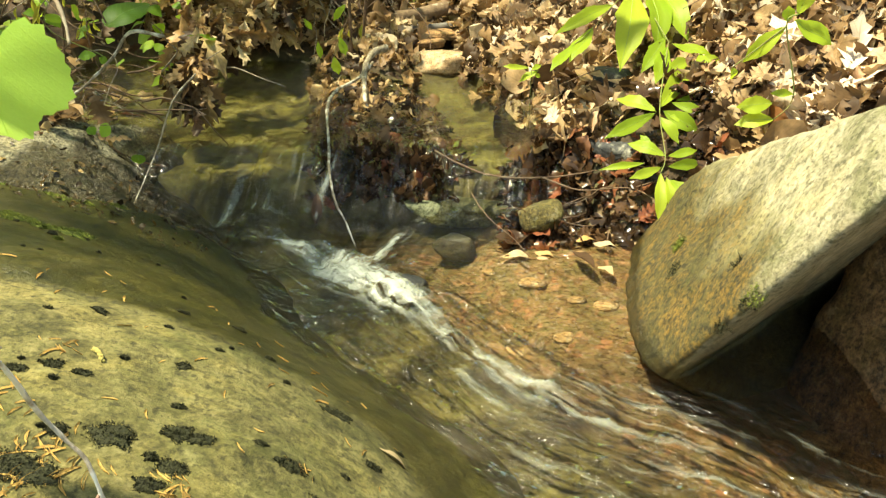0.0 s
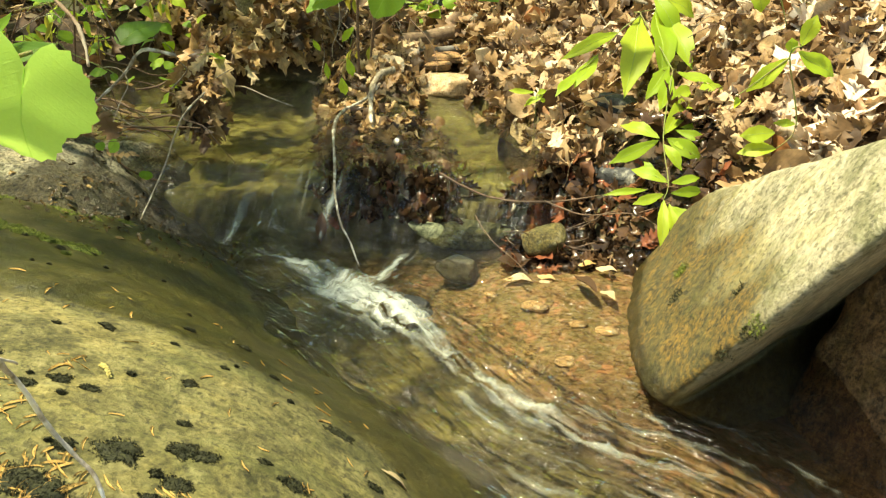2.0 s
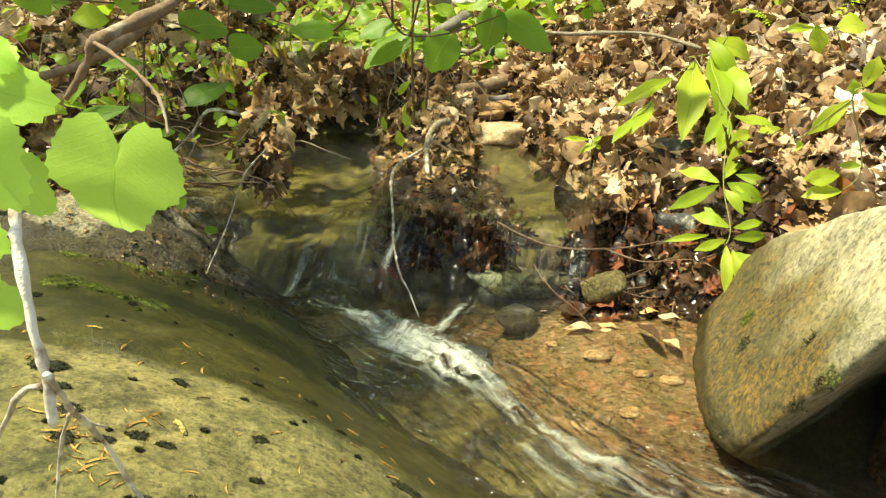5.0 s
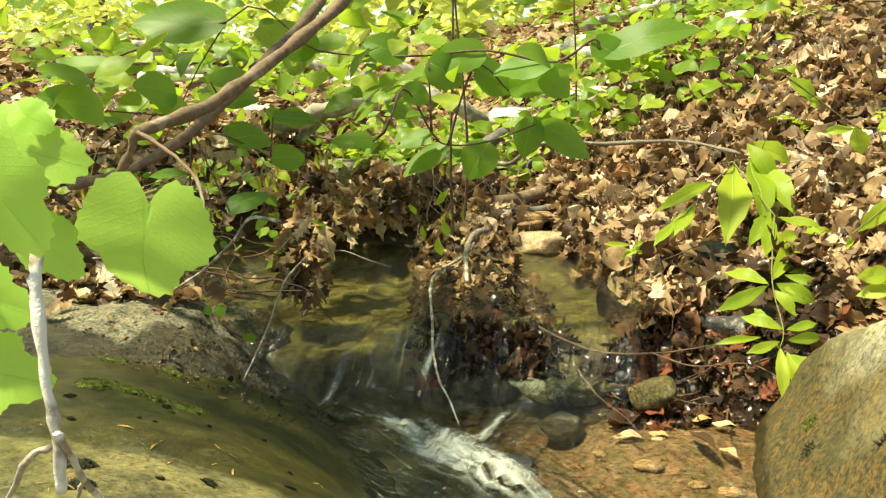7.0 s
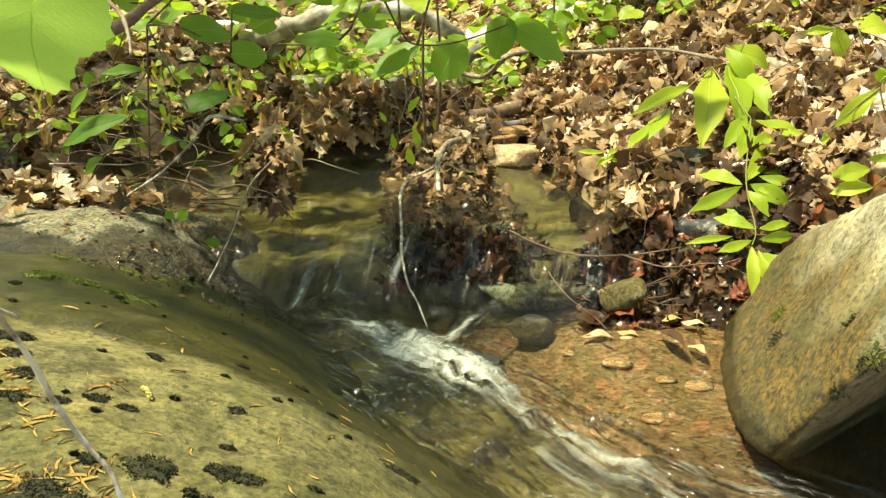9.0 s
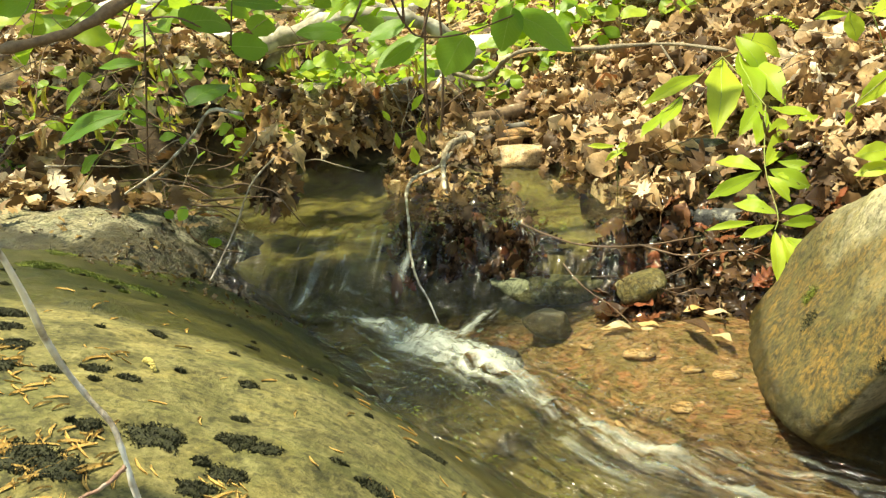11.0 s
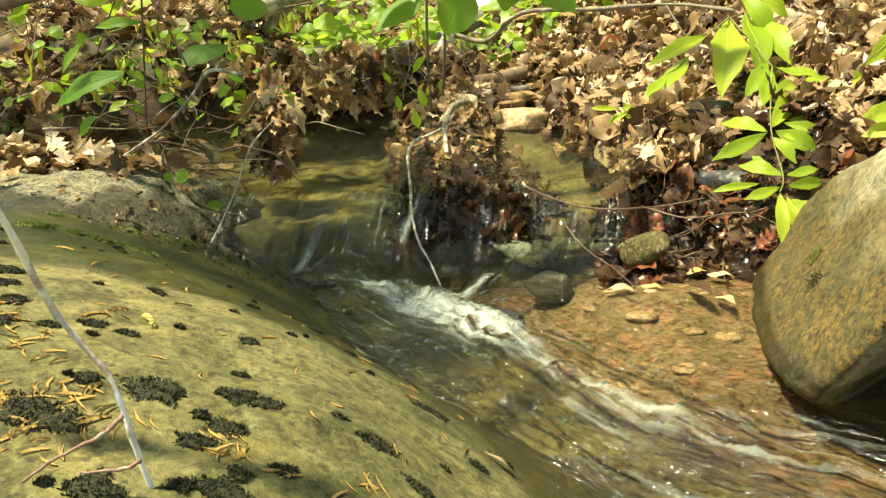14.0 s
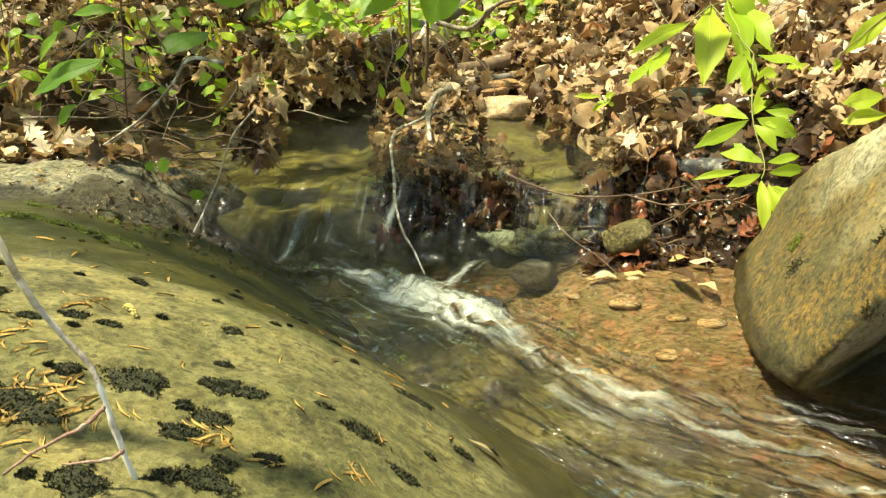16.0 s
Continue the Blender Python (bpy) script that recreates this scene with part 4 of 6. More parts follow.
# ---- builders for leaves and twigs ----
SHAPES = {
    "oak": [0.03, 0.10, 0.26, 0.12, 0.34, 0.16, 0.42, 0.18, 0.38, 0.16, 0.26, 0.10, 0.02],
    "ovate": [0.02, 0.17, 0.33, 0.44, 0.50, 0.47, 0.38, 0.23, 0.01],
    "round": [0.05, 0.40, 0.49, 0.50, 0.47, 0.38, 0.24, 0.01],
    "broad": [0.12, 0.43, 0.50, 0.47, 0.44, 0.47, 0.36, 0.33, 0.20, 0.12, 0.01],
}


def leaf_shape(kind, curl=0.12, fold=0.25, seed=0, teeth=0.0, crumple=0.0):
    """Verts (x across in widths, y along, z), faces and uvs of a leaf one long and one wide; curl bends it down, fold lifts its halves."""
    rnd = random.Random(seed)
    w = SHAPES[kind]
    n = len(w)
    verts, uvs, faces = [], [], []
    twist = rnd.uniform(-0.25, 0.25)
    for i, half in enumerate(w):
        t = i / (n - 1)
        bend = -curl * t * t + 0.05 * math.sin(t * 7 + seed)
        for side in (-1, -0.5, 0, 0.5, 1):
            h = half * (1 + rnd.uniform(-0.10, 0.10))
            x = side * h
            y = t + (0.04 * teeth * (-1) ** i if abs(side) == 1 else 0) + (0.06 * abs(side) * (1 if kind == "oak" and i % 2 == 0 else 0))
            if kind == "broad" and i == 0:
                y -= 0.17 * abs(side)
            z = bend + fold * abs(x) * (1 - 0.5 * abs(side)) + twist * x * t + 0.02 * rnd.uniform(-1, 1) * abs(side) + crumple * rnd.uniform(-1, 1) + crumple * math.sin(5 * x + 9 * t + seed)
            verts.append((x, y, z))
            uvs.append((0.5 + x, t))
    for i in range(n - 1):
        for k in range(4):
            a = i * 5 + k
            faces.append((a, a + 1, a + 6, a + 5))
    return verts, faces, uvs


def lobed_shape(kind, curl=0.12, fold=0.25, seed=0, teeth=0.3):
    """A wide leaf (round or heart-shaped) with a toothed rim, cupped along its midrib, as rings round its middle."""
    rnd = random.Random(seed)
    n, cy = (56, 0.36) if kind == "heart" else (32, 0.42)
    verts, uvs, faces = [(0, cy, 0)], [(0.5, cy)], []
    for ring in (0.35, 0.7, 1.0):
        for k in range(n):
            a = 2 * math.pi * k / n
            side = abs(math.remainder(a, 2 * math.pi)) / math.pi
            if kind == "heart":
                r = 0.50 + 0.14 * math.exp(-(side / 0.14) ** 2) + 0.05 * math.exp(-((side - 0.80) / 0.12) ** 2) - 0.25 * math.exp(-((side - 1.0) / 0.055) ** 2) - 0.075 * math.exp(-((side - 0.27) / 0.07) ** 2) + 0.03 * math.exp(-((side - 0.46) / 0.09) ** 2)
            else:
                r = 0.47 + 0.11 * math.exp(-(side / 0.10) ** 2) - 0.05 * sm(0.7, 1.0, side)
            if ring == 1.0:
                r *= 1 + 0.045 * teeth * (1 if k % 2 else -1) + rnd.uniform(-0.028, 0.028)
            x, y = math.sin(a) * r * ring, cy + math.cos(a) * r * ring
            z = fold * abs(x) * 0.6 - curl * (y - cy) ** 2 * 1.5 - curl * x * x * 1.5 + 0.025 * math.sin(7 * x + seed) * ring + 0.02 * math.sin(9 * y + 2 * seed)
            verts.append((x, y, z))
            uvs.append((0.5 + x, y))
    for k in range(n):
        faces.append((0, 1 + (k + 1) % n, 1 + k))
        for ring in range(2):
            a, b = 1 + ring * n + k, 1 + ring * n + (k + 1) % n
            faces.append((a, b, b + n, a + n))
    return verts, faces, uvs


def leaf_data(name, kind, material, **how):
    verts, faces, uvs = (lobed_shape if kind in ("heart", "round") else leaf_shape)(kind, **how)
    me = bpy.data.meshes.new(name)
    me.from_pydata(verts, [], faces)
    layer = me.uv_layers.new(name="UVMap")
    for loop in me.loops:
        layer.data[loop.index].uv = uvs[loop.vertex_index]
    me.materials.append(material)
    me.shade_smooth()
    RIBS[me.name] = rib_data(verts, 0.4 if kind in ("heart", "round") else 1.0, M_VINE if material is M_VINE else M_RIB)
    return me


RIBS = {}


def rib_data(verts, thick, material):
    """A slim raised midrib that follows a leaf's middle line."""
    line = sorted((y, z) for x, y, z in verts if abs(x) < 0.012)
    out, faces = [], []
    for i, (y, z) in enumerate(line):
        w = thick * (0.016 - 0.012 * i / (len(line) - 1))
        out += [(-w, y, z), (0, y, z + w * 0.7), (w, y, z), (0, y, z - w)]
    for i in range(len(line) - 1):
        for k in range(4):
            a, b = i * 4 + k, i * 4 + (k + 1) % 4
            faces.append((a, b, b + 4, a + 4))
    me = bpy.data.meshes.new("midrib")
    me.from_pydata(out, [], faces)
    me.materials.append(material)
    me.shade_smooth()
    return me


def leaf_pose(base, tip, width, up=(0, -0.25, 1)):
    """The matrix that lays a leaf of unit size from base to tip, its upper side turned to up."""
    base, tip = Vector(base), Vector(tip)
    y = tip - base
    l = y.length
    y.normalize()
    x = y.cross(Vector(up)).normalized()
    z = x.cross(y)
    m = Matrix((x, y, z)).transposed().to_4x4()
    return Matrix.Translation(base) @ m @ Matrix.Diagonal((width, l, (width + l) / 2, 1))


def scatter_leaves(name, shapes, poses, material, parent=None):
    """Many leaves in one mesh."""
    vs, fs, us, base = [], [], [], 0
    arrs = [(np.array(v), np.array(f), np.array(u)) for v, f, u in shapes]
    for k, m in poses:
        v, f, u = arrs[k]
        mm = np.array(m)
        vs.append(v @ mm[:3, :3].T + mm[:3, 3])
        fs.append(f + base)
        us.append(u[f.ravel()])
        base += len(v)
    vs, fs, us = np.concatenate(vs), np.concatenate(fs), np.concatenate(us)
    me = bpy.data.meshes.new(name)
    me.vertices.add(len(vs))
    me.vertices.foreach_set("co", vs.astype(np.float32).ravel())
    me.loops.add(fs.size)
    me.loops.foreach_set("vertex_index", fs.astype(np.int32).ravel())
    me.polygons.add(len(fs))
    me.polygons.foreach_set("loop_start", np.arange(0, fs.size, 4, dtype=np.int32))
    me.update(calc_edges=True)
    layer = me.uv_layers.new(name="UVMap")
    layer.data.foreach_set("uv", us.astype(np.float32).ravel())
    me.materials.append(material)
    me.shade_smooth()
    ob = new(name, me)
    ob.parent = parent
    return ob


def smooth_line(points, per=5):
    pts = [Vector(p) for p in points]
    out = []
    for i in range(len(pts) - 1):
        a, b, c, d = pts[max(0, i - 1)], pts[i], pts[i + 1], pts[min(len(pts) - 1, i + 2)]
        for k in range(per):
            t = k / per
            out.append(0.5 * ((2 * b) + (c - a) * t + (2 * a - 5 * b + 4 * c - d) * t * t + (3 * b - a - 3 * c + d) * t ** 3))
    return out + [pts[-1]]


def tube(name, points, r0, r1, material, parent=None, sides=7, knots=0.15, wobble=0.0, seed=0):
    """A tapered, slightly knotty twig along a line of places, with closed ends."""
    line = smooth_line(points)
    rnd = random.Random(seed)
    verts, faces = [], []
    n = len(line)
    ref = Vector((0.3, 0.2, 1)).normalized()
    for i, p in enumerate(line):
        way = (line[min(n - 1, i + 1)] - line[max(0, i - 1)]).normalized()
        a = way.cross(ref).normalized()
        b = way.cross(a)
        r = (r0 + (r1 - r0) * i / (n - 1)) * (1 + rnd.uniform(-knots, knots))
        p = p + Vector((rnd.uniform(-1, 1), rnd.uniform(-1, 1), rnd.uniform(-1, 1))) * wobble
        for s in range(sides):
            an = 2 * math.pi * s / sides
            verts.append(p + (a * math.cos(an) + b * math.sin(an)) * r * (1 + rnd.uniform(-knots, knots) * 0.4))
    for i in range(n - 1):
        for s in range(sides):
            faces.append((i * sides + s, i * sides + (s + 1) % sides, (i + 1) * sides + (s + 1) % sides, (i + 1) * sides + s))
    faces.append(tuple(range(sides - 1, -1, -1)))
    faces.append(tuple((n - 1) * sides + s for s in range(sides)))
    return mesh_object(name, [tuple(v) for v in verts], faces, material, parent)


def thing(name, label, category, group=""):
    return tagged(new(name), label, category, group)


def surface_z(x, y):
    """The top of whatever stone or soil lies at a place."""
    z = ground_z(x, y)
    if -2.6 < x < 0.35 and -1.6 < y < 2.1:
        z = max(z, slab_z(x, y))
    if -2.4 < x < -0.3 and 1.42 < y < 2.6:
        z = max(z, upper_z(x, y))
    return z


def lying(x, y, size, rnd, tilt=28, lift=0.006, ratio=0.72):
    """A pose for a leaf that lies on the ground at a place."""
    e = 0.03
    z = surface_z(x, y)
    n = Vector((-(surface_z(x + e, y) - z) / e, -(surface_z(x, y + e) - z) / e, 1)).normalized()
    q = n.to_track_quat("Z", "Y").to_matrix().to_4x4()
    t = pose(0, 0, 0, rnd.gauss(0, tilt), rnd.gauss(0, tilt), rnd.uniform(0, 360))
    return Matrix.Translation((x, y, z + lift + rnd.uniform(0, 0.012))) @ q @ t @ Matrix.Diagonal((size * ratio, size, size * rnd.uniform(0.5, 1.6), 1)) @ Matrix.Translation((0, -0.5, 0))

# ---- fallen leaves ----
OAK = [leaf_shape("oak", curl=c, fold=f, seed=s, crumple=0.045) for s, (c, f) in enumerate([(0.15, 0.2), (0.35, 0.5), (-0.25, 0.3), (0.1, -0.35), (0.5, 0.7), (-0.4, 0.8), (0.25, 0.4), (-0.15, -0.5)])]
BEECH = [leaf_shape("ovate", curl=c, fold=f, seed=s + 20, crumple=0.04) for s, (c, f) in enumerate([(0.3, 0.6), (-0.3, 0.5)])]
DRY = OAK + BEECH
HUNG = [leaf_shape("oak", curl=c, fold=f, seed=s + 50, crumple=0.07) for s, (c, f) in enumerate([(0.5, 0.9), (-0.5, 0.8), (0.3, -0.8), (0.7, 0.4), (-0.3, -0.6), (0.2, 1.1)])]
rl = random.Random(11)


def litter_place(rnd):
    """A place on the banks, thick near the stream and thinning far off."""
    while True:
        u = rnd.random()
        if u < 0.50:
            x, y = rnd.uniform(0.02, 2.2), rnd.uniform(1.85, 4.2)
        elif u < 0.72:
            x, y = rnd.uniform(-1.4, 1.2), rnd.uniform(2.9, 5.5)
        elif u < 0.84:
            x, y = rnd.uniform(-2.8, -0.95), rnd.uniform(2.05, 4.5)
        else:
            y = rnd.uniform(4.0, 11.0)
            x = rnd.uniform(-0.75 * y, 0.75 * y)
        if rnd.random() < 0.16:
            x, y = rnd.gauss(0.4, 3.2), rnd.gauss(2.2, 3.2)
            if surface_z(x, y) > ground_z(x, y) + 0.005 or (ground_z(x, y) < 0.0 and y < 2):
                continue
        if (y < 2.12 and 0.0 < x < 0.72) or (x < -0.9 and y < 3.6 and rnd.random() < 0.55):
            continue
        z = ground_z(x, y)
        if y < 1.7 and z > 0.0 and surface_z(x, y) < z + 0.005 and not (-1.2 < x < 0.9 and y > 0.2):
            return x, y
        if (z > 0.165 and not (-0.1 < x < 0.7 and y < 2.5 and bank_d(x, y) < 0.04)) or (y > 1.8 and bank_d(x, y) > (0.04 if y < 2.5 else 0.02)):
            return x, y


poses = []
for i in range(14000):
    x, y = litter_place(rl)
    poses.append((rl.randrange(len(DRY)), lying(x, y, rl.uniform(0.06, 0.15), rl, 36, 0.004 + 0.03 * rl.random())))
litter = scatter_leaves("leaf_litter", DRY, poses, M_LITTER)
tagged(litter, "thick layer of dry brown oak leaves on the banks", "leaf litter", kind="stuff")

# single fallen leaves that can be picked out
dry_data = [leaf_data("dry_leaf", "oak", M_DEADLEAF, curl=c, fold=f, seed=s, crumple=0.035) for s, (c, f) in enumerate([(0.15, 0.25), (0.4, 0.5), (-0.3, 0.35), (0.15, -0.3)])]
# paler copy of the oak leaf, with the sun patch put into its colour
M_SUNPATCHLEAF = leaf_mat("sun_patch_oak_leaf", [(0.0, (0.58, 0.40, 0.24)), (0.5, (0.74, 0.58, 0.42)), (1.0, (0.86, 0.74, 0.60))], per="object", gloss=0.5, blotch=(0.50, 0.33, 0.18))
sun_patch_data = [leaf_data("pale_tan_leaf", "oak", M_SUNPATCHLEAF, curl=c, fold=f, seed=s + 30, crumple=0.05) for s, (c, f) in enumerate([(0.2, 0.4), (0.5, 0.6), (-0.4, 0.5)])]
for i in range(110):
    while True:
        x, y = rl.uniform(0.22, 1.1), rl.uniform(1.8, 3.0)
        if bank_d(x, y) > 0.0 and (y > 2.1 or x > 0.7):
            break
    ob = new("dry_leaf", rl.choice(dry_data))
    ob.matrix_world = lying(x, y, rl.uniform(0.07, 0.13), rl, 26, 0.025)
    tagged(ob, "curled dry oak leaf lying on the leaf-covered bank", "leaf", "fallen leaves on the bank")

# these paler leaves paint the overexposed sun patch on the right bank
for i in range(130):
    x, y = rl.uniform(0.80, 1.6), rl.uniform(1.75, 2.7)
    ob = new("dry_leaf", rl.choice(sun_patch_data))
    ob.matrix_world = lying(x, y, rl.uniform(0.09, 0.15), rl, 24, 0.03)
    tagged(ob, "large oak leaf painted pale for the full sun on the bank", "leaf", "bleached leaves on the bank")

# wet leaves caught at the step, on the island and at the water's edge
poses = []
for i in range(330):
    y = rl.uniform(2.08, 2.7)
    x = -0.17 - 0.2 * (y - 2.3) + rl.uniform(-0.22, 0.22)
    poses.append((rl.randrange(len(DRY)), lying(x, y, rl.uniform(0.035, 0.075), rl, 20, 0.003)))
for i in range(170):
    x = rl.uniform(-0.34, 0.02)
    z = rl.uniform(0.01, 0.13)
    y = 2.13 - 0.12 * (1 - z / 0.13) + rl.uniform(-0.03, 0.02)
    m = pose(x, y, z, rl.gauss(75, 25), rl.gauss(0, 30), rl.uniform(0, 360)) @ Matrix.Diagonal((0.035, 0.055, 0.04, 1))
    poses.append((rl.randrange(len(DRY)), m))
island = scatter_leaves("wet_leaf_pack", DRY, poses, M_WETLEAF)
tagged(island, "dark sodden leaves packed against the step in the stream", "leaf pile", kind="stuff")

poses = []
for i in range(340):
    x, y = rl.uniform(0.16, 0.70), rl.uniform(1.80, 2.12)
    poses.append((rl.randrange(len(DRY)), lying(x, y, rl.uniform(0.045, 0.09), rl, 24, 0.006)))
for i in range(150):
    y = rl.uniform(1.98, 2.4)
    x = 0.36 - 0.25 * (y - 1.95) + rl.uniform(-0.06, 0.06)
    poses.append((rl.randrange(len(DRY)), lying(x, y, rl.uniform(0.06, 0.12), rl, 26, 0.008)))
edge = scatter_leaves("wet_leaf_drift", DRY, poses, M_WETLEAF)
tagged(edge, "drift of wet dark brown leaves along the water's edge", "leaf pile", kind="stuff")

poses = []
for i in range(330):
    y = rl.uniform(2.36, 3.35)
    x = -0.17 - 0.2 * (y - 2.3) + rl.uniform(-0.19, 0.19)
    poses.append((rl.randrange(len(DRY)), lying(x, y, rl.uniform(0.05, 0.085), rl, 26, 0.014)))
# darker leaf material, which puts the island's shade into the colour
top = scatter_leaves("dry_leaf_pack", DRY, poses, M_HANGLEAF)
tagged(top, "dry tan leaves heaped on the small island", "leaf pile", kind="stuff")


def hanging_clump(centre, size, count, label, length=(0.06, 0.10), material=M_LITTER):
    """Dead leaves hung up on twigs: drooping, overlapping, ragged below."""
    poses = []
    for i in range(count):
        u = Vector((rl.gauss(0, 0.45), rl.gauss(0, 0.45), rl.gauss(0, 0.45)))
        base = Vector(centre) + Vector((u.x * size[0], u.y * size[1], u.z * size[2]))
        way = Vector((rl.gauss(0, 0.75), rl.gauss(0, 0.75), -1)).normalized()
        l = rl.uniform(*length)
        poses.append((rl.randrange(len(HUNG)), leaf_pose(base, base + way * l, l * rl.uniform(0.4, 0.8), (rl.gauss(0, 1), -1, rl.gauss(0, 0.5)))))
    ob = scatter_leaves("leaf_clump", HUNG, poses, material)
    return tagged(ob, label, "leaf clump", kind="stuff")


hanging_clump((-0.725, 2.28, 0.31), (0.060, 0.05, 0.085), 60, "small clump of dead leaves hanging on a twig over the pool", (0.06, 0.12), M_HANGLEAF)
for centre, size, count in [((-0.74, 2.62, 0.40), (0.09, 0.10, 0.07), 46), ((-0.92, 3.05, 0.44), (0.13, 0.10, 0.07), 54), ((-0.68, 3.12, 0.38), (0.13, 0.08, 0.09), 74), ((-0.50, 3.32, 0.36), (0.15, 0.08, 0.09), 74), ((-0.30, 3.45, 0.36), (0.12, 0.08, 0.08), 54), ((-1.05, 3.25, 0.42), (0.15, 0.10, 0.11), 70)]:
    hanging_clump(centre, size, count, "ragged dead oak leaves hung up on roots across the stream", (0.08, 0.16), M_HANGLEAF)
hanging_clump((-1.55, 2.42, 0.38), (0.26, 0.16, 0.10), 80, "dead leaves tangled in twigs on the shaded bank", (0.08, 0.15), M_HANGLEAF)
hanging_clump((-1.85, 2.5, 0.40), (0.28, 0.2, 0.12), 90, "dead leaves tangled in twigs on the shaded bank", (0.08, 0.15), M_HANGLEAF)
# large leaves that hang or stand face-on, one by one
for base, tip, w, label in [((-0.69, 2.26, 0.375), (-0.735, 2.25, 0.31), 0.075, "curled orange-tan oak leaf hanging over the pool"), ((-0.97, 2.17, 0.285), (-0.94, 2.14, 0.205), 0.085, "pale pinkish oak leaf caught at the ledge"),
                            ((-1.28, 2.10, 0.36), (-1.21, 2.04, 0.27), 0.09, "large brown oak leaf leaning on the shaded bank"), ((-1.16, 2.16, 0.30), (-1.12, 2.08, 0.23), 0.08, "brown oak leaf leaning on the shaded bank"),
                            ((-0.155, 2.20, 0.19), (-0.17, 2.165, 0.145), 0.05, "small pale star-shaped leaf on the wet leaf pack")]:
    ob = new("dry_leaf", rl.choice(dry_data))
    ob.matrix_world = leaf_pose(base, tip, w, (0.1, -1, 0.35))
    tagged(ob, label, "leaf", "fallen leaves by the water")
for i in range(46):
    x, y = rl.uniform(-1.75, -1.02), rl.uniform(2.02, 2.6)
    if x > -1.25:
        y = 2.02 + 0.4 * (y - 2.02)
    ob = new("dry_leaf", rl.choice(dry_data))
    ob.matrix_world = lying(x, y, rl.uniform(0.08, 0.15), rl, 38, 0.03)
    tagged(ob, "large curled brown oak leaf on the shaded bank", "leaf", "fallen leaves on the shaded bank")

# leaves on the pale ledge and by the water, one by one
for x, y, s, label in [(-0.90, 2.07, 0.085, "pale curled dead leaf at the edge of the ledge"), (-1.10, 2.0, 0.09, "crumpled brown leaf on the pale ledge"), (-1.17, 1.97, 0.08, "crumpled brown leaf on the pale ledge"),
                       (-1.05, 2.04, 0.08, "crumpled brown leaf on the pale ledge"), (-1.26, 1.83, 0.08, "dry leaf on the pale ledge"), (-0.16, 2.18, 0.06, "pale tan leaf on the wet leaf pack"), (-1.33, 2.1, 0.14, "large dry oak leaf on the shaded bank")]:
    ob = new("dry_leaf", rl.choice(dry_data))
    ob.matrix_world = lying(x, y, s, rl, 22, 0.02)
    tagged(ob, label, "leaf", "fallen leaves by the water")

ob = new("dry_leaf", leaf_data("leaf_blade", "ovate", M_WETLEAF, curl=0.4, fold=0.6, seed=3))
ob.matrix_world = leaf_pose((-0.335, 1.915, 0.0), (-0.33, 1.945, 0.08), 0.03, (0.2, -1, 0.3))
tagged(ob, "wet red-brown leaf stuck upright at the foot of the fall", "leaf", "fallen leaves by the water")

# drift of dead leaves along the back of the pale ledge
poses = []
for i in range(150):
    x = rl.uniform(-1.9, -0.98)
    y = 2.13 + 0.16 * rl.gauss(0, 0.6) - 0.18 * (x + 1.3)
    poses.append((rl.randrange(len(DRY)), lying(x, y, rl.uniform(0.05, 0.10), rl, 30, 0.006)))
# darker leaf material here too, in place of shade over the drift
drift = scatter_leaves("leaf_drift", DRY, poses, M_HANGLEAF)
tagged(drift, "brown dead leaves drifted along the back of the pale ledge", "leaf pile", kind="stuff")

# crumbs of leaf and bark scattered on the pale ledge
poses = []
for i in range(70):
    x, y = rl.uniform(-1.6, -0.85), rl.uniform(1.7, 2.1)
    poses.append((rl.randrange(len(DRY)), lying(x, y, rl.uniform(0.010, 0.028), rl, 12, 0.002)))
for i in range(420):
    x, y = rl.uniform(-0.92, -0.55), rl.uniform(1.5, 2.0)
    poses.append((rl.randrange(len(DRY)), lying(x, y, 0.006 + 0.018 * rl.random() ** 2, rl, 18, 0.001)))
crumbs = scatter_leaves("leaf_crumbs", DRY, poses, M_CRUMB)
tagged(crumbs, "crumbs of dead leaf scattered on the pale ledge", "leaf litter", kind="stuff")

# the same leaf fall all round, in plainer leaves
def plain_leaf(seed):
    rnd = random.Random(seed)
    verts, uvs, faces = [], [], []
    for i, w in enumerate((0.04, 0.36, 0.26, 0.42, 0.02)):
        t = i / 4
        for s in (-1, 0, 1):
            verts.append((s * w, t, 0.18 * abs(s) * w + rnd.uniform(-0.06, 0.06) - 0.15 * t * t))
            uvs.append((0.5 + s * w, t))
    for i in range(4):
        for k in (0, 1):
            a = i * 3 + k
            faces.append((a, a + 1, a + 4, a + 3))
    return verts, faces, uvs


PLAIN = [plain_leaf(s) for s in range(6)]
poses = []
while len(poses) < 30000:
    r, an = 9.0 * math.sqrt(rl.random()), rl.uniform(0, 2 * math.pi)
    x, y = 0.2 + r * math.cos(an), 1.6 + r * math.sin(an)
    z = ground_z(x, y)
    if z < 0.0 or (-1.3 < x < 2.0 and 0.2 < y < 2.2) or (-1.1 < x < 0.4 and y < 3.5 and y > 2.0) or surface_z(x, y) > z + 0.005:
        continue
    s, tilt = rl.uniform(0.06, 0.13), 22
    poses.append((rl.randrange(6), Matrix.Translation((x, y, z + rl.uniform(0.004, 0.03))) @ pose(0, 0, 0, rl.gauss(0, tilt), rl.gauss(0, tilt), rl.uniform(0, 360)) @ Matrix.Diagonal((s * 0.8, s, s, 1))))
around = scatter_leaves("leaf_litter", PLAIN, poses, M_LITTER)
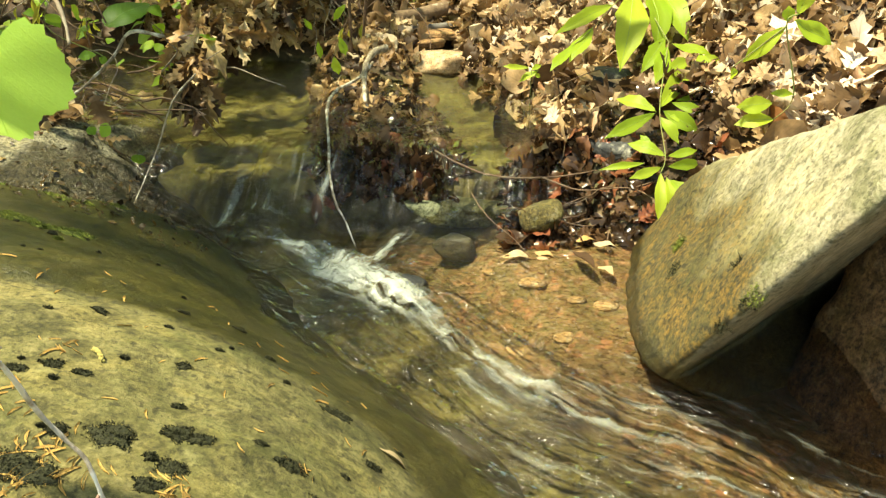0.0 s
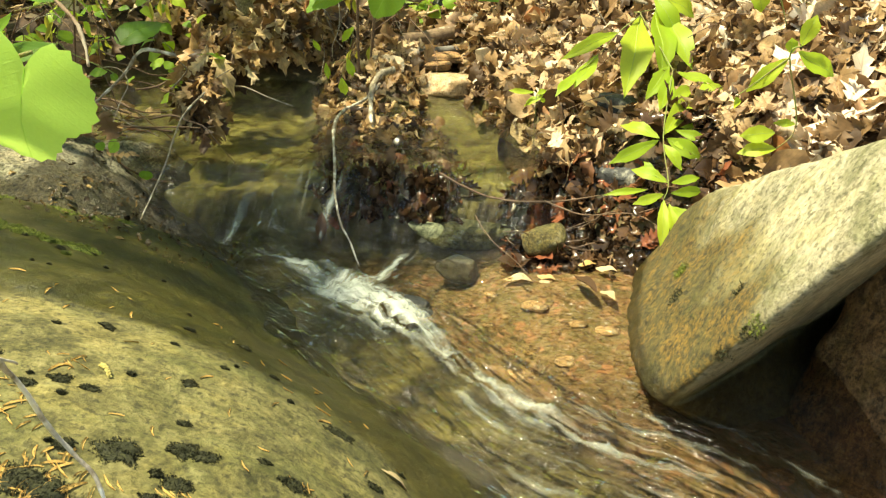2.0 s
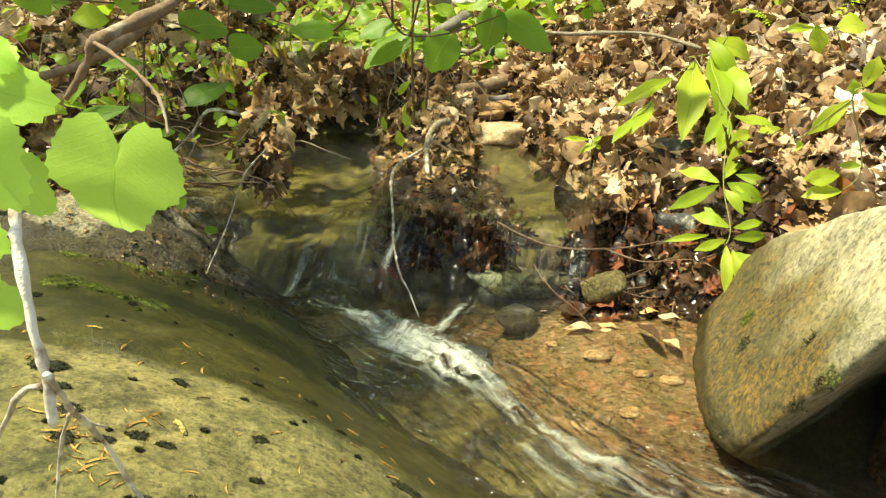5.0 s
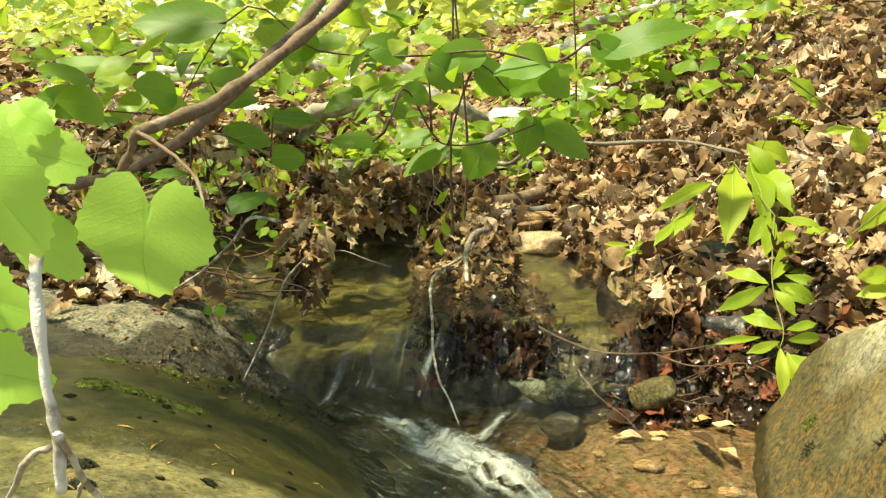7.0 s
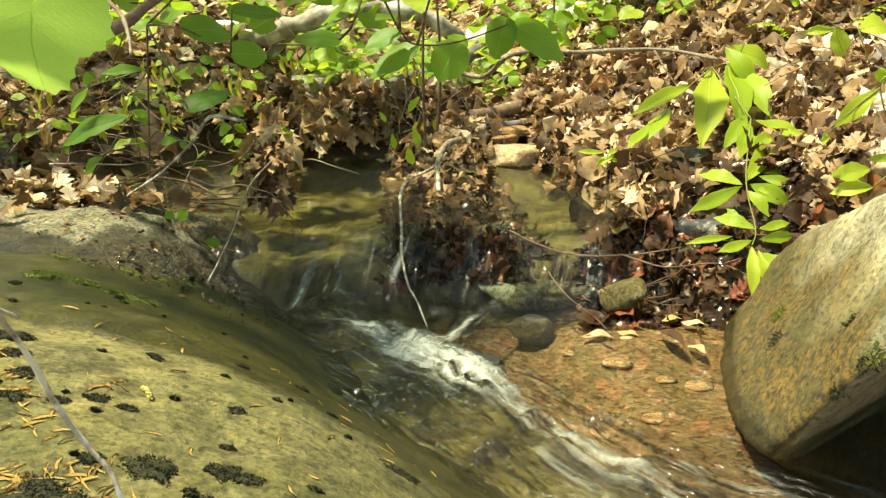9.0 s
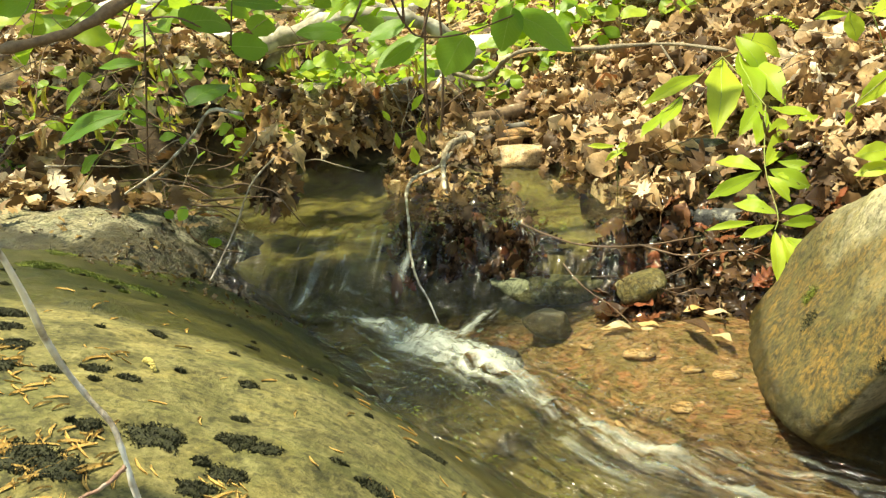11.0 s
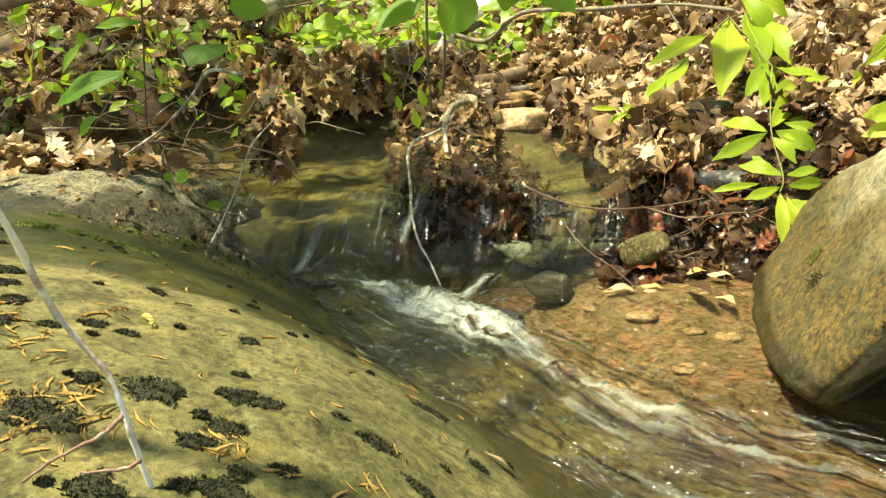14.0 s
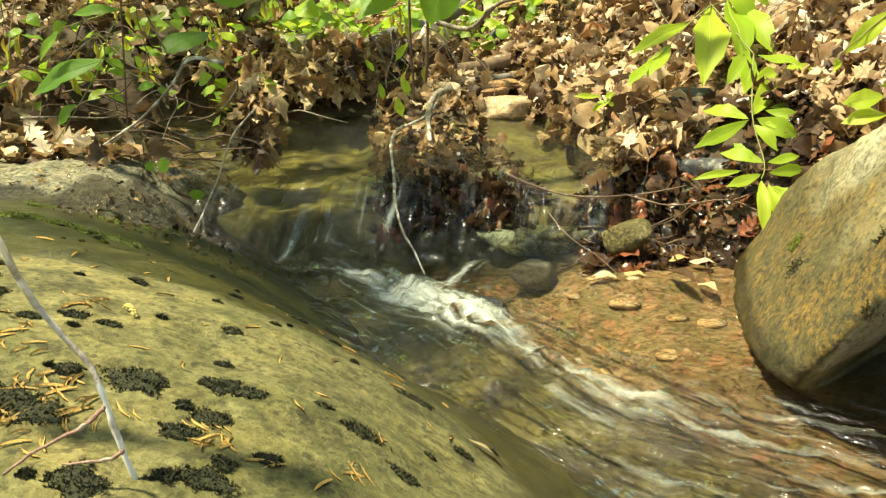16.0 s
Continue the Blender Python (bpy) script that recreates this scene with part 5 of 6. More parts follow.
tagged(around, "dry brown leaves covering the woodland floor all round", "leaf litter", kind="stuff")

# ---- living plants ----
rp = random.Random(5)
green_data = {k: [leaf_data("leaf", k, M_GREEN, curl=c, fold=0.28, seed=40 + s, teeth=0.5) for s, c in enumerate((0.10, 0.22, 0.32))] for k in ("ovate", "round", "heart")}
vine_data = {"heart": [leaf_data("leaf", "heart", M_VINE, curl=c, fold=0.2, seed=40 + s, teeth=0.6) for s, c in enumerate((0.10, 0.18, 0.25))]}
deep_data = {k: [leaf_data("leaf", k, M_GREENDEEP, curl=c, fold=0.16, seed=60 + s, teeth=0.3) for s, c in enumerate((0.08, 0.16, 0.24))] for k in ("ovate", "round", "heart")}


def plant(name, label, category, leaves, stems, data, kind, group="", up=(0, -0.8, 0.6), r=0.0022, jitter=0.3):
    """A plant: stems through places, and leaves given by base, tip and width."""
    root = thing(name, label, category, group)
    for k, line in enumerate(stems):
        if name == "vine":
            line = [(x, y + 0.014, z) for x, y, z in line]
        tube("stem", line, r, r * 0.55, M_STEM if data is green_data or name == "vine" else M_TWIGBROWN, root, 6, 0.1, 0.0, k)
    for base, tip, width in leaves:
        ob = new("leaf", rp.choice(data[kind]))
        ob.parent = root
        u = Vector(up) + Vector((rp.uniform(-1, 1), rp.uniform(-1, 1), rp.uniform(-1, 1))) * jitter
        ob.matrix_local = leaf_pose(base, tip, width, u)
        rib = new("midrib", RIBS[ob.data.name])
        rib.parent = ob
    return root


def mid(leaf, k=0.0):
    a, b, _ = leaf
    return tuple(a[i] + (b[i] - a[i]) * k for i in range(3))


def stem_through(leaves, order, foot):
    return [mid(leaves[i]) for i in order] + [foot]


plant("seedling", "young shoot with whorls of bright green pointed leaves", "plant", SHOOT_LOW + SHOOT_MID + SHOOT_HIGH,
      [[mid(SHOOT_TOP[0]), mid(SHOOT_HIGH[0]), mid(SHOOT_HIGH[1]), mid(SHOOT_MID[2]), mid(SHOOT_LOW[6]), mid(SHOOT_LOW[0])]], green_data, "ovate", "green shoots on the bank")
plant("seedling", "leafy green twig tip with large pointed leaves", "plant", SHOOT_TOP,
      [[(0.62, 2.75, 0.50), mid(SHOOT_TOP[0]), mid(SHOOT_TOP[3]), mid(SHOOT_TOP[4]), mid(SHOOT_TOP[5])], [(0.62, 2.75, 0.50), mid(SHOOT_TOP[1])], [(0.62, 2.75, 0.50), (0.68, 2.9, ground_z(0.68, 2.9) - 0.01)]], green_data, "ovate", "green shoots on the bank")
a = SHOOT_SMALL[1][0]
plant("seedling", "small seedling with four green leaves in the litter", "plant", SHOOT_SMALL, [[a, (a[0], a[1], ground_z(a[0], a[1]) - 0.01)]], green_data, "ovate", "green shoots on the bank", r=0.0015)
plant("seedling", "bright sunlit green shoot behind the boulder", "plant", SHOOT_RIGHT,
      [[mid(SHOOT_RIGHT[2]), mid(SHOOT_RIGHT[0]), mid(SHOOT_RIGHT[6]), mid(SHOOT_RIGHT[4]), (0.80, 1.95, ground_z(0.80, 1.95) - 0.01)], [mid(SHOOT_RIGHT[0]), mid(SHOOT_RIGHT[7])]], green_data, "ovate", "green shoots on the bank")
plant("seedling", "green shoot hanging at the top of the bank", "plant", SHOOT_EDGE,
      [[mid(SHOOT_EDGE[6]), mid(SHOOT_EDGE[0]), mid(SHOOT_EDGE[2]), (1.15, 2.45, ground_z(1.15, 2.45) - 0.01)], [mid(SHOOT_EDGE[2]), mid(SHOOT_EDGE[3]), mid(SHOOT_EDGE[4])]], green_data, "ovate", "green shoots on the bank")
plant("shrub", "shrub twig with large round toothed green leaves over the stream", "shrub", BUSH_A,
      [[(-0.9, 3.1, 0.62), mid(BUSH_A[8]), mid(BUSH_A[9]), mid(BUSH_A[4]), mid(BUSH_A[3]), mid(BUSH_A[2]), mid(BUSH_A[0])], [mid(BUSH_A[3]), mid(BUSH_A[6]), mid(BUSH_A[5])], [mid(BUSH_A[4]), mid(BUSH_A[7])]], deep_data, "round", "shrubs over the stream", r=0.004)
plant("shrub", "shrub with dull round green leaves on the shaded bank", "shrub", BUSH_B,
      [[(-0.95, 2.1, 0.72), mid(BUSH_B[0]), mid(BUSH_B[1])], [(-0.95, 2.1, 0.72), mid(BUSH_B[2])], [(-0.95, 2.1, 0.72), mid(BUSH_B[4]), mid(BUSH_B[6]), mid(BUSH_B[8])], [mid(BUSH_B[4]), mid(BUSH_B[5])], [mid(BUSH_B[1]), mid(BUSH_B[3])],
       [(-0.95, 2.1, 0.72), (-1.15, 2.35, ground_z(-1.15, 2.35) - 0.01)]], deep_data, "round", "shrubs over the stream", r=0.003)
plant("shrub", "shrub twigs with thin sunlit round leaves", "shrub", BUSH_C,
      [[mid(BUSH_C[0]), mid(BUSH_C[1]), mid(BUSH_C[2]), mid(BUSH_C[4]), mid(BUSH_C[5]), mid(BUSH_C[6]), mid(BUSH_C[7]), (-1.5, 2.5, ground_z(-1.5, 2.5) - 0.01)], [mid(BUSH_C[2]), mid(BUSH_C[3])], [mid(BUSH_C[7]), mid(BUSH_C[8]), mid(BUSH_C[9])]], deep_data, "round", "shrubs over the stream", r=0.004)
plant("vine", "vine with broad pale-green toothed leaves close above the ledge", "vine", FRONT_LEAVES,
      [[mid(FRONT_LEAVES[1]), mid(FRONT_LEAVES[4]), mid(FRONT_LEAVES[0])], [mid(FRONT_LEAVES[1]), mid(FRONT_LEAVES[2]), mid(FRONT_LEAVES[3]), mid(FRONT_LEAVES[5])], [mid(FRONT_LEAVES[6]), mid(FRONT_LEAVES[1])]], vine_data, "heart", "", up=(0.1, -0.9, 0.35), r=0.0025, jitter=0.15)
plant("vine", "trailing stem with a few small green leaves on the shaded bank", "vine", DROOP_LEAVES[:6],
      [[mid(DROOP_LEAVES[4]), mid(DROOP_LEAVES[0]), mid(DROOP_LEAVES[2]), mid(DROOP_LEAVES[3])], [mid(DROOP_LEAVES[0]), mid(DROOP_LEAVES[1]), (-1.2, 2.0, surface_z(-1.2, 2.0))], [mid(DROOP_LEAVES[4]), mid(DROOP_LEAVES[5])]], deep_data, "ovate", "", r=0.0018)
plant("seedling", "tiny round green leaves at the wet ledge", "plant", DROOP_LEAVES[6:9],
      [[mid(DROOP_LEAVES[6]), mid(DROOP_LEAVES[8])], [mid(DROOP_LEAVES[6]), mid(DROOP_LEAVES[7])], [mid(DROOP_LEAVES[6]), (-0.90, 2.0, surface_z(-0.90, 2.0))]], deep_data, "round", "", r=0.001)
plant("seedling", "sprig of yellow-green opening buds on a thin twig", "plant", BUDS,
      [[mid(BUDS[4]), mid(BUDS[1]), mid(BUDS[2])], [mid(BUDS[1]), mid(BUDS[0]), mid(BUDS[3])]], green_data, "ovate", "", r=0.001)

# undergrowth and shrubs behind, counted as foliage
GREENSHAPES = [leaf_shape("ovate", curl=0.2, fold=0.25, seed=90), leaf_shape("round", curl=0.15, fold=0.2, seed=91), leaf_shape("ovate", curl=0.35, fold=0.2, seed=92)]


def foliage(name, label, spots, category="undergrowth", material=M_GREENSTUFF):
    """Leaf sprays: each spot is (x, y, z, spread, number, leaf length)."""
    poses = []
    for x, y, z, r, n, l in spots:
        for i in range(n):
            c = Vector((x + rp.gauss(0, r), y + rp.gauss(0, r), z + rp.gauss(0, r * 0.55)))
            c.z = max(c.z, ground_z(c.x, c.y) + 0.03)
            an = rp.uniform(0, 2 * math.pi)
            way = Vector((math.cos(an), math.sin(an), rp.uniform(-0.5, 0.15))).normalized()
            s = l * rp.uniform(0.6, 1.2)
            poses.append((rp.randrange(3), leaf_pose(c, c + way * s, s * rp.uniform(0.5, 0.8), (rp.gauss(0, 0.4), rp.gauss(-0.6, 0.4), 0.8))))
    ob = scatter_leaves(name, GREENSHAPES, poses, material)
    return tagged(ob, label, category, kind="stuff")


spots = []
for i in range(44):
    y = rp.uniform(3.9, 6.5)
    x = rp.uniform(-0.48, 0.22) * y + 0.1
    spots.append((x, y, ground_z(x, y) + rp.uniform(0.08, 0.40), 0.14, 9, 0.115))
for i in range(26):
    y = rp.uniform(3.7, 4.6)
    x = rp.uniform(-0.26, 0.02) * y
    spots.append((x, y, ground_z(x, y) + rp.uniform(0.08, 0.22), 0.09, 8, 0.08))
for i in range(30):
    y = rp.uniform(3.9, 5.2)
    x = rp.uniform(-0.27, -0.05) * y
    spots.append((x, y, ground_z(x, y) + rp.uniform(0.06, 0.32), 0.10, 8, 0.085))
for i in range(44):
    y = rp.uniform(3.5, 5.2)
    x = rp.uniform(0.04, 0.26) * y
    spots.append((x, y, ground_z(x, y) + rp.uniform(0.10, 0.36), 0.10, 7, 0.095))
foliage("undergrowth", "low bright green seedlings and shrubs behind the stream", spots)
spots = []
for i in range(110):
    y = rp.uniform(5.5, 13.0)
    x = rp.uniform(-0.75, 0.7) * y
    spots.append((x, y, ground_z(x, y) + rp.uniform(0.1, 1.4), 0.35, 22, 0.15))
for i in range(70):
    y = rp.uniform(4.2, 9.0)
    x = rp.uniform(0.25, 0.62) * y
    spots.append((x, y, ground_z(x, y) + rp.uniform(0.15, 0.7), 0.2, 14, 0.11))
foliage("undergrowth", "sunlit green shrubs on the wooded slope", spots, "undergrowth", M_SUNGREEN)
spots = []
for i in range(26):
    x, y = rp.uniform(-1.7, -0.75), rp.uniform(2.15, 2.9)
    spots.append((x, y, rp.uniform(0.36, 0.62), 0.05, 4, 0.055))
foliage("undergrowth", "small green sprigs among twigs on the shaded bank", spots, "undergrowth")
spots = []
for i in range(64):
    y = rp.uniform(1.8, 3.8)
    x = rp.uniform(-0.62, -0.06) * y - 0.10
    z = rp.uniform(0.74, 1.15)
    lit = x + 0.38 * (z - 0.18)
    # no leaves where the sun comes through to the pale ledge and the pool
    if not ((-1.6 < lit < -0.80 and 1.5 < y < 2.3) or (-0.95 < lit < -0.25 and 2.1 < y < 3.2 and rp.random() < 0.65)):
        spots.append((x, y, z, 0.12, 6, 0.12))
# leaves added above the view only to shade the left bank and stream
for i in range(74):
    x, y, z = rp.uniform(-2.7, -0.85), rp.uniform(1.3, 2.35) if i < 60 else rp.uniform(2.35, 3.5), rp.uniform(1.45, 2.1)
    # a gap in the leaves lets the sun through to the pale ledge
    if not (-1.85 < x + 0.38 * (z - 0.2) < -0.74 and 1.4 < y + 0.07 * (z - 0.2) < 2.12):
        spots.append((x, y, z, 0.11, 7, 0.13))
for i in range(9):
    # unseen leaves added so that their shade falls on the wet rock beside the chute
    z = rp.uniform(1.5, 1.95)
    spots.append((rp.uniform(-0.72, -0.40) - 0.38 * (z - 0.15), rp.uniform(1.62, 2.12) - 0.07 * (z - 0.15), z, 0.05, 6, 0.13))
foliage("shrub_leaves", "round green shrub leaves over the bank, with unseen ones added for shade", spots, "shrub", M_GREENSTUFF)
spots = []
for i in range(200):
    y = rp.uniform(14.0, 50.0)
    x = rp.uniform(-0.8, 0.8) * y
    spots.append((x, y, ground_z(x, y) + abs(rp.gauss(0, 1)) * 0.16 * y, 1.6, 50, 0.6))
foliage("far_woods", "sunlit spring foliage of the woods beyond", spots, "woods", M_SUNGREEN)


def fern(base, way, length, label):
    """A fern frond: an arching rib with paired, shortening leaflets."""
    root = thing("fern", label, "fern", "ferns on the bank")
    pts = [Vector(base) + Vector(way) * length * t + Vector((0, 0, 1)) * length * (0.55 * t - 0.6 * t * t) for t in np.linspace(0, 1, 6)]
    tube("rib", [tuple(p) for p in pts], 0.002, 0.0008, M_STEM, root, 5)
    line = smooth_line(pts, 4)
    side = Vector(way).cross(Vector((0, 0, 1))).normalized()
    for i, p in enumerate(line[3:]):
        t = i / len(line[3:])
        l = 0.055 * (1 - t) ** 0.8 + 0.006
        for s in (-1, 1):
            ob = new("leaflet", green_data["ovate"][i % 3])
            ob.parent = root
            ob.matrix_local = leaf_pose(p, p + (side * s + Vector(way) * 0.35).normalized() * l, l * 0.32, (0, -0.5, 1))
    return root


fern((1.02, 2.95, ground_z(1.02, 2.95)), (0.75, 0.5, 0.3), 0.55, "feathery green fern frond on the leafy bank")
fern((0.98, 2.95, ground_z(0.98, 2.95)), (-0.6, 0.2, 0.25), 0.30, "small feathery fern frond on the leafy bank")
fern((1.05, 2.9, ground_z(1.05, 2.9)), (0.9, -0.1, 0.35), 0.40, "feathery green fern frond on the leafy bank")


# wilted, drooping yellow-green young leaves on the shaded bank
M_WILT = leaf_mat("wilted_yellow_leaf", [(0.0, (0.34, 0.36, 0.05)), (0.6, (0.48, 0.40, 0.07)), (1.0, (0.50, 0.28, 0.06))], green=True, blotch=(0.28, 0.24, 0.03), glow=(0.5, 0.45, 0.06))
wilt_data = {"ovate": [leaf_data("leaf", "ovate", M_WILT, curl=c, fold=0.8, seed=80 + s) for s, c in enumerate((0.3, 0.5, -0.3))]}
for cx, cy, cz, n in [(-1.10, 2.22, 0.52, 6), (-0.98, 2.25, 0.47, 5), (-1.22, 2.3, 0.44, 4), (-0.66, 2.5, 0.62, 5), (-0.36, 2.95, 0.52, 5), (-1.34, 2.2, 0.56, 6), (-1.02, 2.35, 0.60, 6), (-0.86, 2.4, 0.56, 5), (-1.5, 2.3, 0.50, 5), (-0.32, 2.75, 0.36, 4)]:
    tips = []
    for k in range(n):
        b = Vector((cx + rp.gauss(0, 0.03), cy + rp.gauss(0, 0.02), cz + rp.gauss(0, 0.015)))
        l = rp.uniform(0.035, 0.065)
        tips.append((tuple(b), tuple(b + Vector((rp.gauss(0, 0.25), rp.gauss(0, 0.25), -1)).normalized() * l), l * rp.uniform(0.2, 0.34)))
    plant("seedling", "drooping cluster of wilted yellow-green young leaves", "plant", tips, [[t[0], (cx, cy, cz + 0.03)] for t in tips] + [[(cx, cy, cz + 0.03), (cx - 0.08, cy + 0.05, cz + 0.10), (cx - 0.2, cy + 0.12, cz + 0.05)]], wilt_data, "ovate", "wilted sprigs on the bank", r=0.0012)

# ---- roots, twigs and branches ----
def twig(name, label, category, lines, material, group=""):
    """One branching twig: each line is (name of the part, places, thick, thin)."""
    root = thing(name, label, category, group)
    for k, (part_name, pts, r0, r1) in enumerate(lines):
        tube(part_name, pts, r0, r1, material, root, 8, 0.24, max(0.0006, 0.16 * r1), k + 3)
    return root


twig("root", "pale crooked root reaching down into the water", "root", [("root_stem", ROOT_A, 0.0125, 0.0075), ("rootlet", ROOT_B, 0.0066, 0.0016)], M_ROOTPALE, "roots at the stream")
twig("root", "bent pale root at the edge of the pool", "root", [("root_stem", ROOT_C, 0.011, 0.007), ("rootlet", ROOT_D, 0.009, 0.005)], M_ROOTPALE, "roots at the stream")
twig("twig", "thin pale dead twig hanging to the ledge", "twig", [("twig_stem", TWIG_HANG, 0.0030, 0.0013)], M_ROOTPALE)
twig("twig", "slender brown twig leaning from the bank", "twig", [("twig_stem", TWIG_LEFT, 0.0046, 0.0026)], M_ROOTPALE)
twig("twig", "thin dark twig lying over the upper pool", "twig", [("twig_stem", TWIG_RIGHT, 0.0028, 0.0016), ("side_twig", TWIG_RIGHT_B, 0.0024, 0.0012)], M_TWIGBROWN)
twig("twig", "thin reddish twig standing in the gravel", "twig", [("twig_stem", TWIG_RED, 0.0014, 0.0009)], M_TWIGBROWN)
twig("branch", "grey fallen branch across the leafy bank", "branch", [("branch_stem", BRANCH_BACK, 0.010, 0.006), ("side_twig", BRANCH_BACK_B, 0.004, 0.002)], M_ROOT)
twig("root", "thick grey root behind the leaf dam", "root", [("root_stem", ROOT_FAR, 0.034, 0.024)], M_TRUNK, "roots at the stream")
twig("root", "pale root behind the leaf dam", "root", [("root_stem", ROOT_FAR_B, 0.02, 0.012)], M_TWIGPALE, "roots at the stream")
twig("log", "short weathered piece of dead wood on the bank", "log", [("log_stem", LOG_A, 0.030, 0.026)], M_BRANCH)
twig("log", "short weathered piece of dead wood on the bank", "log", [("log_stem", LOG_B, 0.018, 0.014)], M_TRUNK)
twig("branch", "brown bare branch slanting over the stream", "branch", [("branch_stem", LIMB, 0.011, 0.008), ("side_twig", TWIG_ARCH, 0.0028, 0.0016), ("side_twig", TWIG_STUB, 0.006, 0.004)], M_BRANCH, "branches over the stream")
twig("branch", "darker bare branch slanting over the stream", "branch", [("branch_stem", LIMB_B, 0.013, 0.009)], M_BRANCH, "branches over the stream")
dead = twig("dead_branch", "white weathered dead branch hanging over the ledge", "branch",
     [("branch_stem", DEAD_STEM, 0.0036, 0.0031), ("twig_stem", DEAD_TWIG, 0.0024, 0.0017), ("side_twig", DEAD_TWIG_B, 0.0016, 0.0010), ("side_twig", DEAD_TWIG_C, 0.0014, 0.0008), ("side_twig", DEAD_TWIG_D, 0.0022, 0.0014)], M_TWIGPALE)
for line in (TWIG_FORK, TWIG_FORK_B):
    tube("side_twig", line, 0.0015, 0.0008, M_TWIGRED, dead, 8, 0.14, 0.0006, 9)

GREY_LIMB = [(-1.75, 4.25, 0.40), (-1.50, 4.2, 0.56), (-1.30, 4.2, 0.62), (-1.08, 4.2, 0.68), (-0.80, 4.2, 0.74), (-0.50, 4.25, 0.70), (-0.28, 4.35, 0.56)]
GREY_LIMB_B = [(-1.31, 4.25, 0.50), (-1.08, 4.3, 0.72), (-0.92, 4.35, 0.86), (-0.80, 4.4, 1.05)]
PALE_ARM = [(-0.66, 4.0, 0.37), (-0.55, 3.8, 0.37), (-0.40, 3.62, 0.34), (-0.36, 3.5, 0.27)]
twig("fallen_limb", "mottled grey fallen limb arched behind the stream", "branch", [("limb_stem", GREY_LIMB, 0.058, 0.040), ("side_limb", GREY_LIMB_B, 0.030, 0.016)], M_GREYLIMB)
twig("root", "pale bare root reaching down behind the leaf dam", "root", [("root_stem", PALE_ARM, 0.026, 0.016)], M_ROOTPALE, "roots at the stream")
# pale limbs added to bring bright spots into the background
for pts, r in [([(-3.2, 6.2), (-1.8, 6.6), (-0.9, 6.3)], 0.05), ([(-2.6, 5.2), (-2.0, 5.4), (-1.5, 5.9)], 0.03), ([(0.4, 7.2), (1.4, 7.0), (2.2, 7.4)], 0.05), ([(-4.4, 7.6), (-3.2, 7.2), (-2.4, 7.5)], 0.06)]:
    twig("fallen_limb", "pale fallen limb added for brightness in the undergrowth", "branch", [("limb_stem", [(x, y, ground_z(x, y) + 0.10) for x, y in pts], r, r * 0.6)], M_GREYLIMB, "fallen limbs in the woods")

# tangle of thin dead twigs and rootlets on the shaded bank and the leaf dam
rt = random.Random(8)


def loose_twig(start, way, length, r, material, label, sag=0.3):
    pts, p, d = [], Vector(start), Vector(way).normalized()
    for k in range(6):
        pts.append(tuple(p))
        d = (d + Vector((rt.gauss(0, 0.22), rt.gauss(0, 0.22), rt.gauss(0, 0.2) - sag * 0.12))).normalized()
        p = p + d * length / 5
    ob = tube("twig", pts, r, r * 0.4, material, None, 5, 0.12, 0.0, rt.randrange(999))
    return tagged(ob, label, "twig", "dead twigs on the bank")


for i in range(64):
    x, y = rt.uniform(-1.8, -0.75), rt.uniform(2.05, 2.7)
    loose_twig((x, y, surface_z(x, y) + rt.uniform(0.03, 0.28)), (rt.uniform(-1, 1), rt.uniform(-0.4, 0.2), rt.uniform(-0.3, 0.5)), rt.uniform(0.18, 0.5), rt.uniform(0.0015, 0.004), rt.choice([M_TWIGBROWN, M_TWIGBROWN, M_ROOT]), "thin bare dead twig tangled on the shaded bank")
for i in range(40):
    x, y = rt.uniform(-1.15, -0.15), rt.uniform(3.15, 3.4)
    loose_twig((x, y, rt.uniform(0.30, 0.48)), (rt.uniform(-0.8, 0.8), -0.3, rt.uniform(-0.9, 0.3)), rt.uniform(0.12, 0.32), rt.uniform(0.0015, 0.004), rt.choice([M_TWIGBROWN, M_ROOT]), "thin rootlet hanging from the leaf dam")
for i in range(18):
    x, y = rt.uniform(-0.36, 0.02), rt.uniform(2.08, 2.3)
    loose_twig((x, y, surface_z(x, y) + 0.03), (rt.uniform(-0.5, 0.5), -0.6, rt.uniform(-0.8, 0.2)), rt.uniform(0.08, 0.18), 0.0016, rt.choice([M_TWIGBROWN, M_ROOT]), "thin rootlet hanging from the leaf-packed island")
for i in range(26):
    x, y = rt.uniform(0.3, 1.5), rt.uniform(2.1, 3.6)
    loose_twig((x, y, surface_z(x, y) + rt.uniform(0.03, 0.06)), (rt.uniform(-1, 1), rt.uniform(-0.6, 0.6), rt.uniform(0, 0.25)), rt.uniform(0.12, 0.4), rt.uniform(0.0014, 0.003), rt.choice([M_TWIGBROWN, M_ROOT]), "thin dead twig lying in the leaf litter")
for i in range(14):
    x, y = rt.uniform(0.15, 0.6), rt.uniform(1.82, 2.0)
    loose_twig((x, y, surface_z(x, y) + 0.03), (rt.uniform(-1, 1), rt.uniform(-0.5, 0.3), 0.1), rt.uniform(0.08, 0.22), 0.0022, M_TWIGBROWN, "wet dark twig among the leaves at the water's edge")

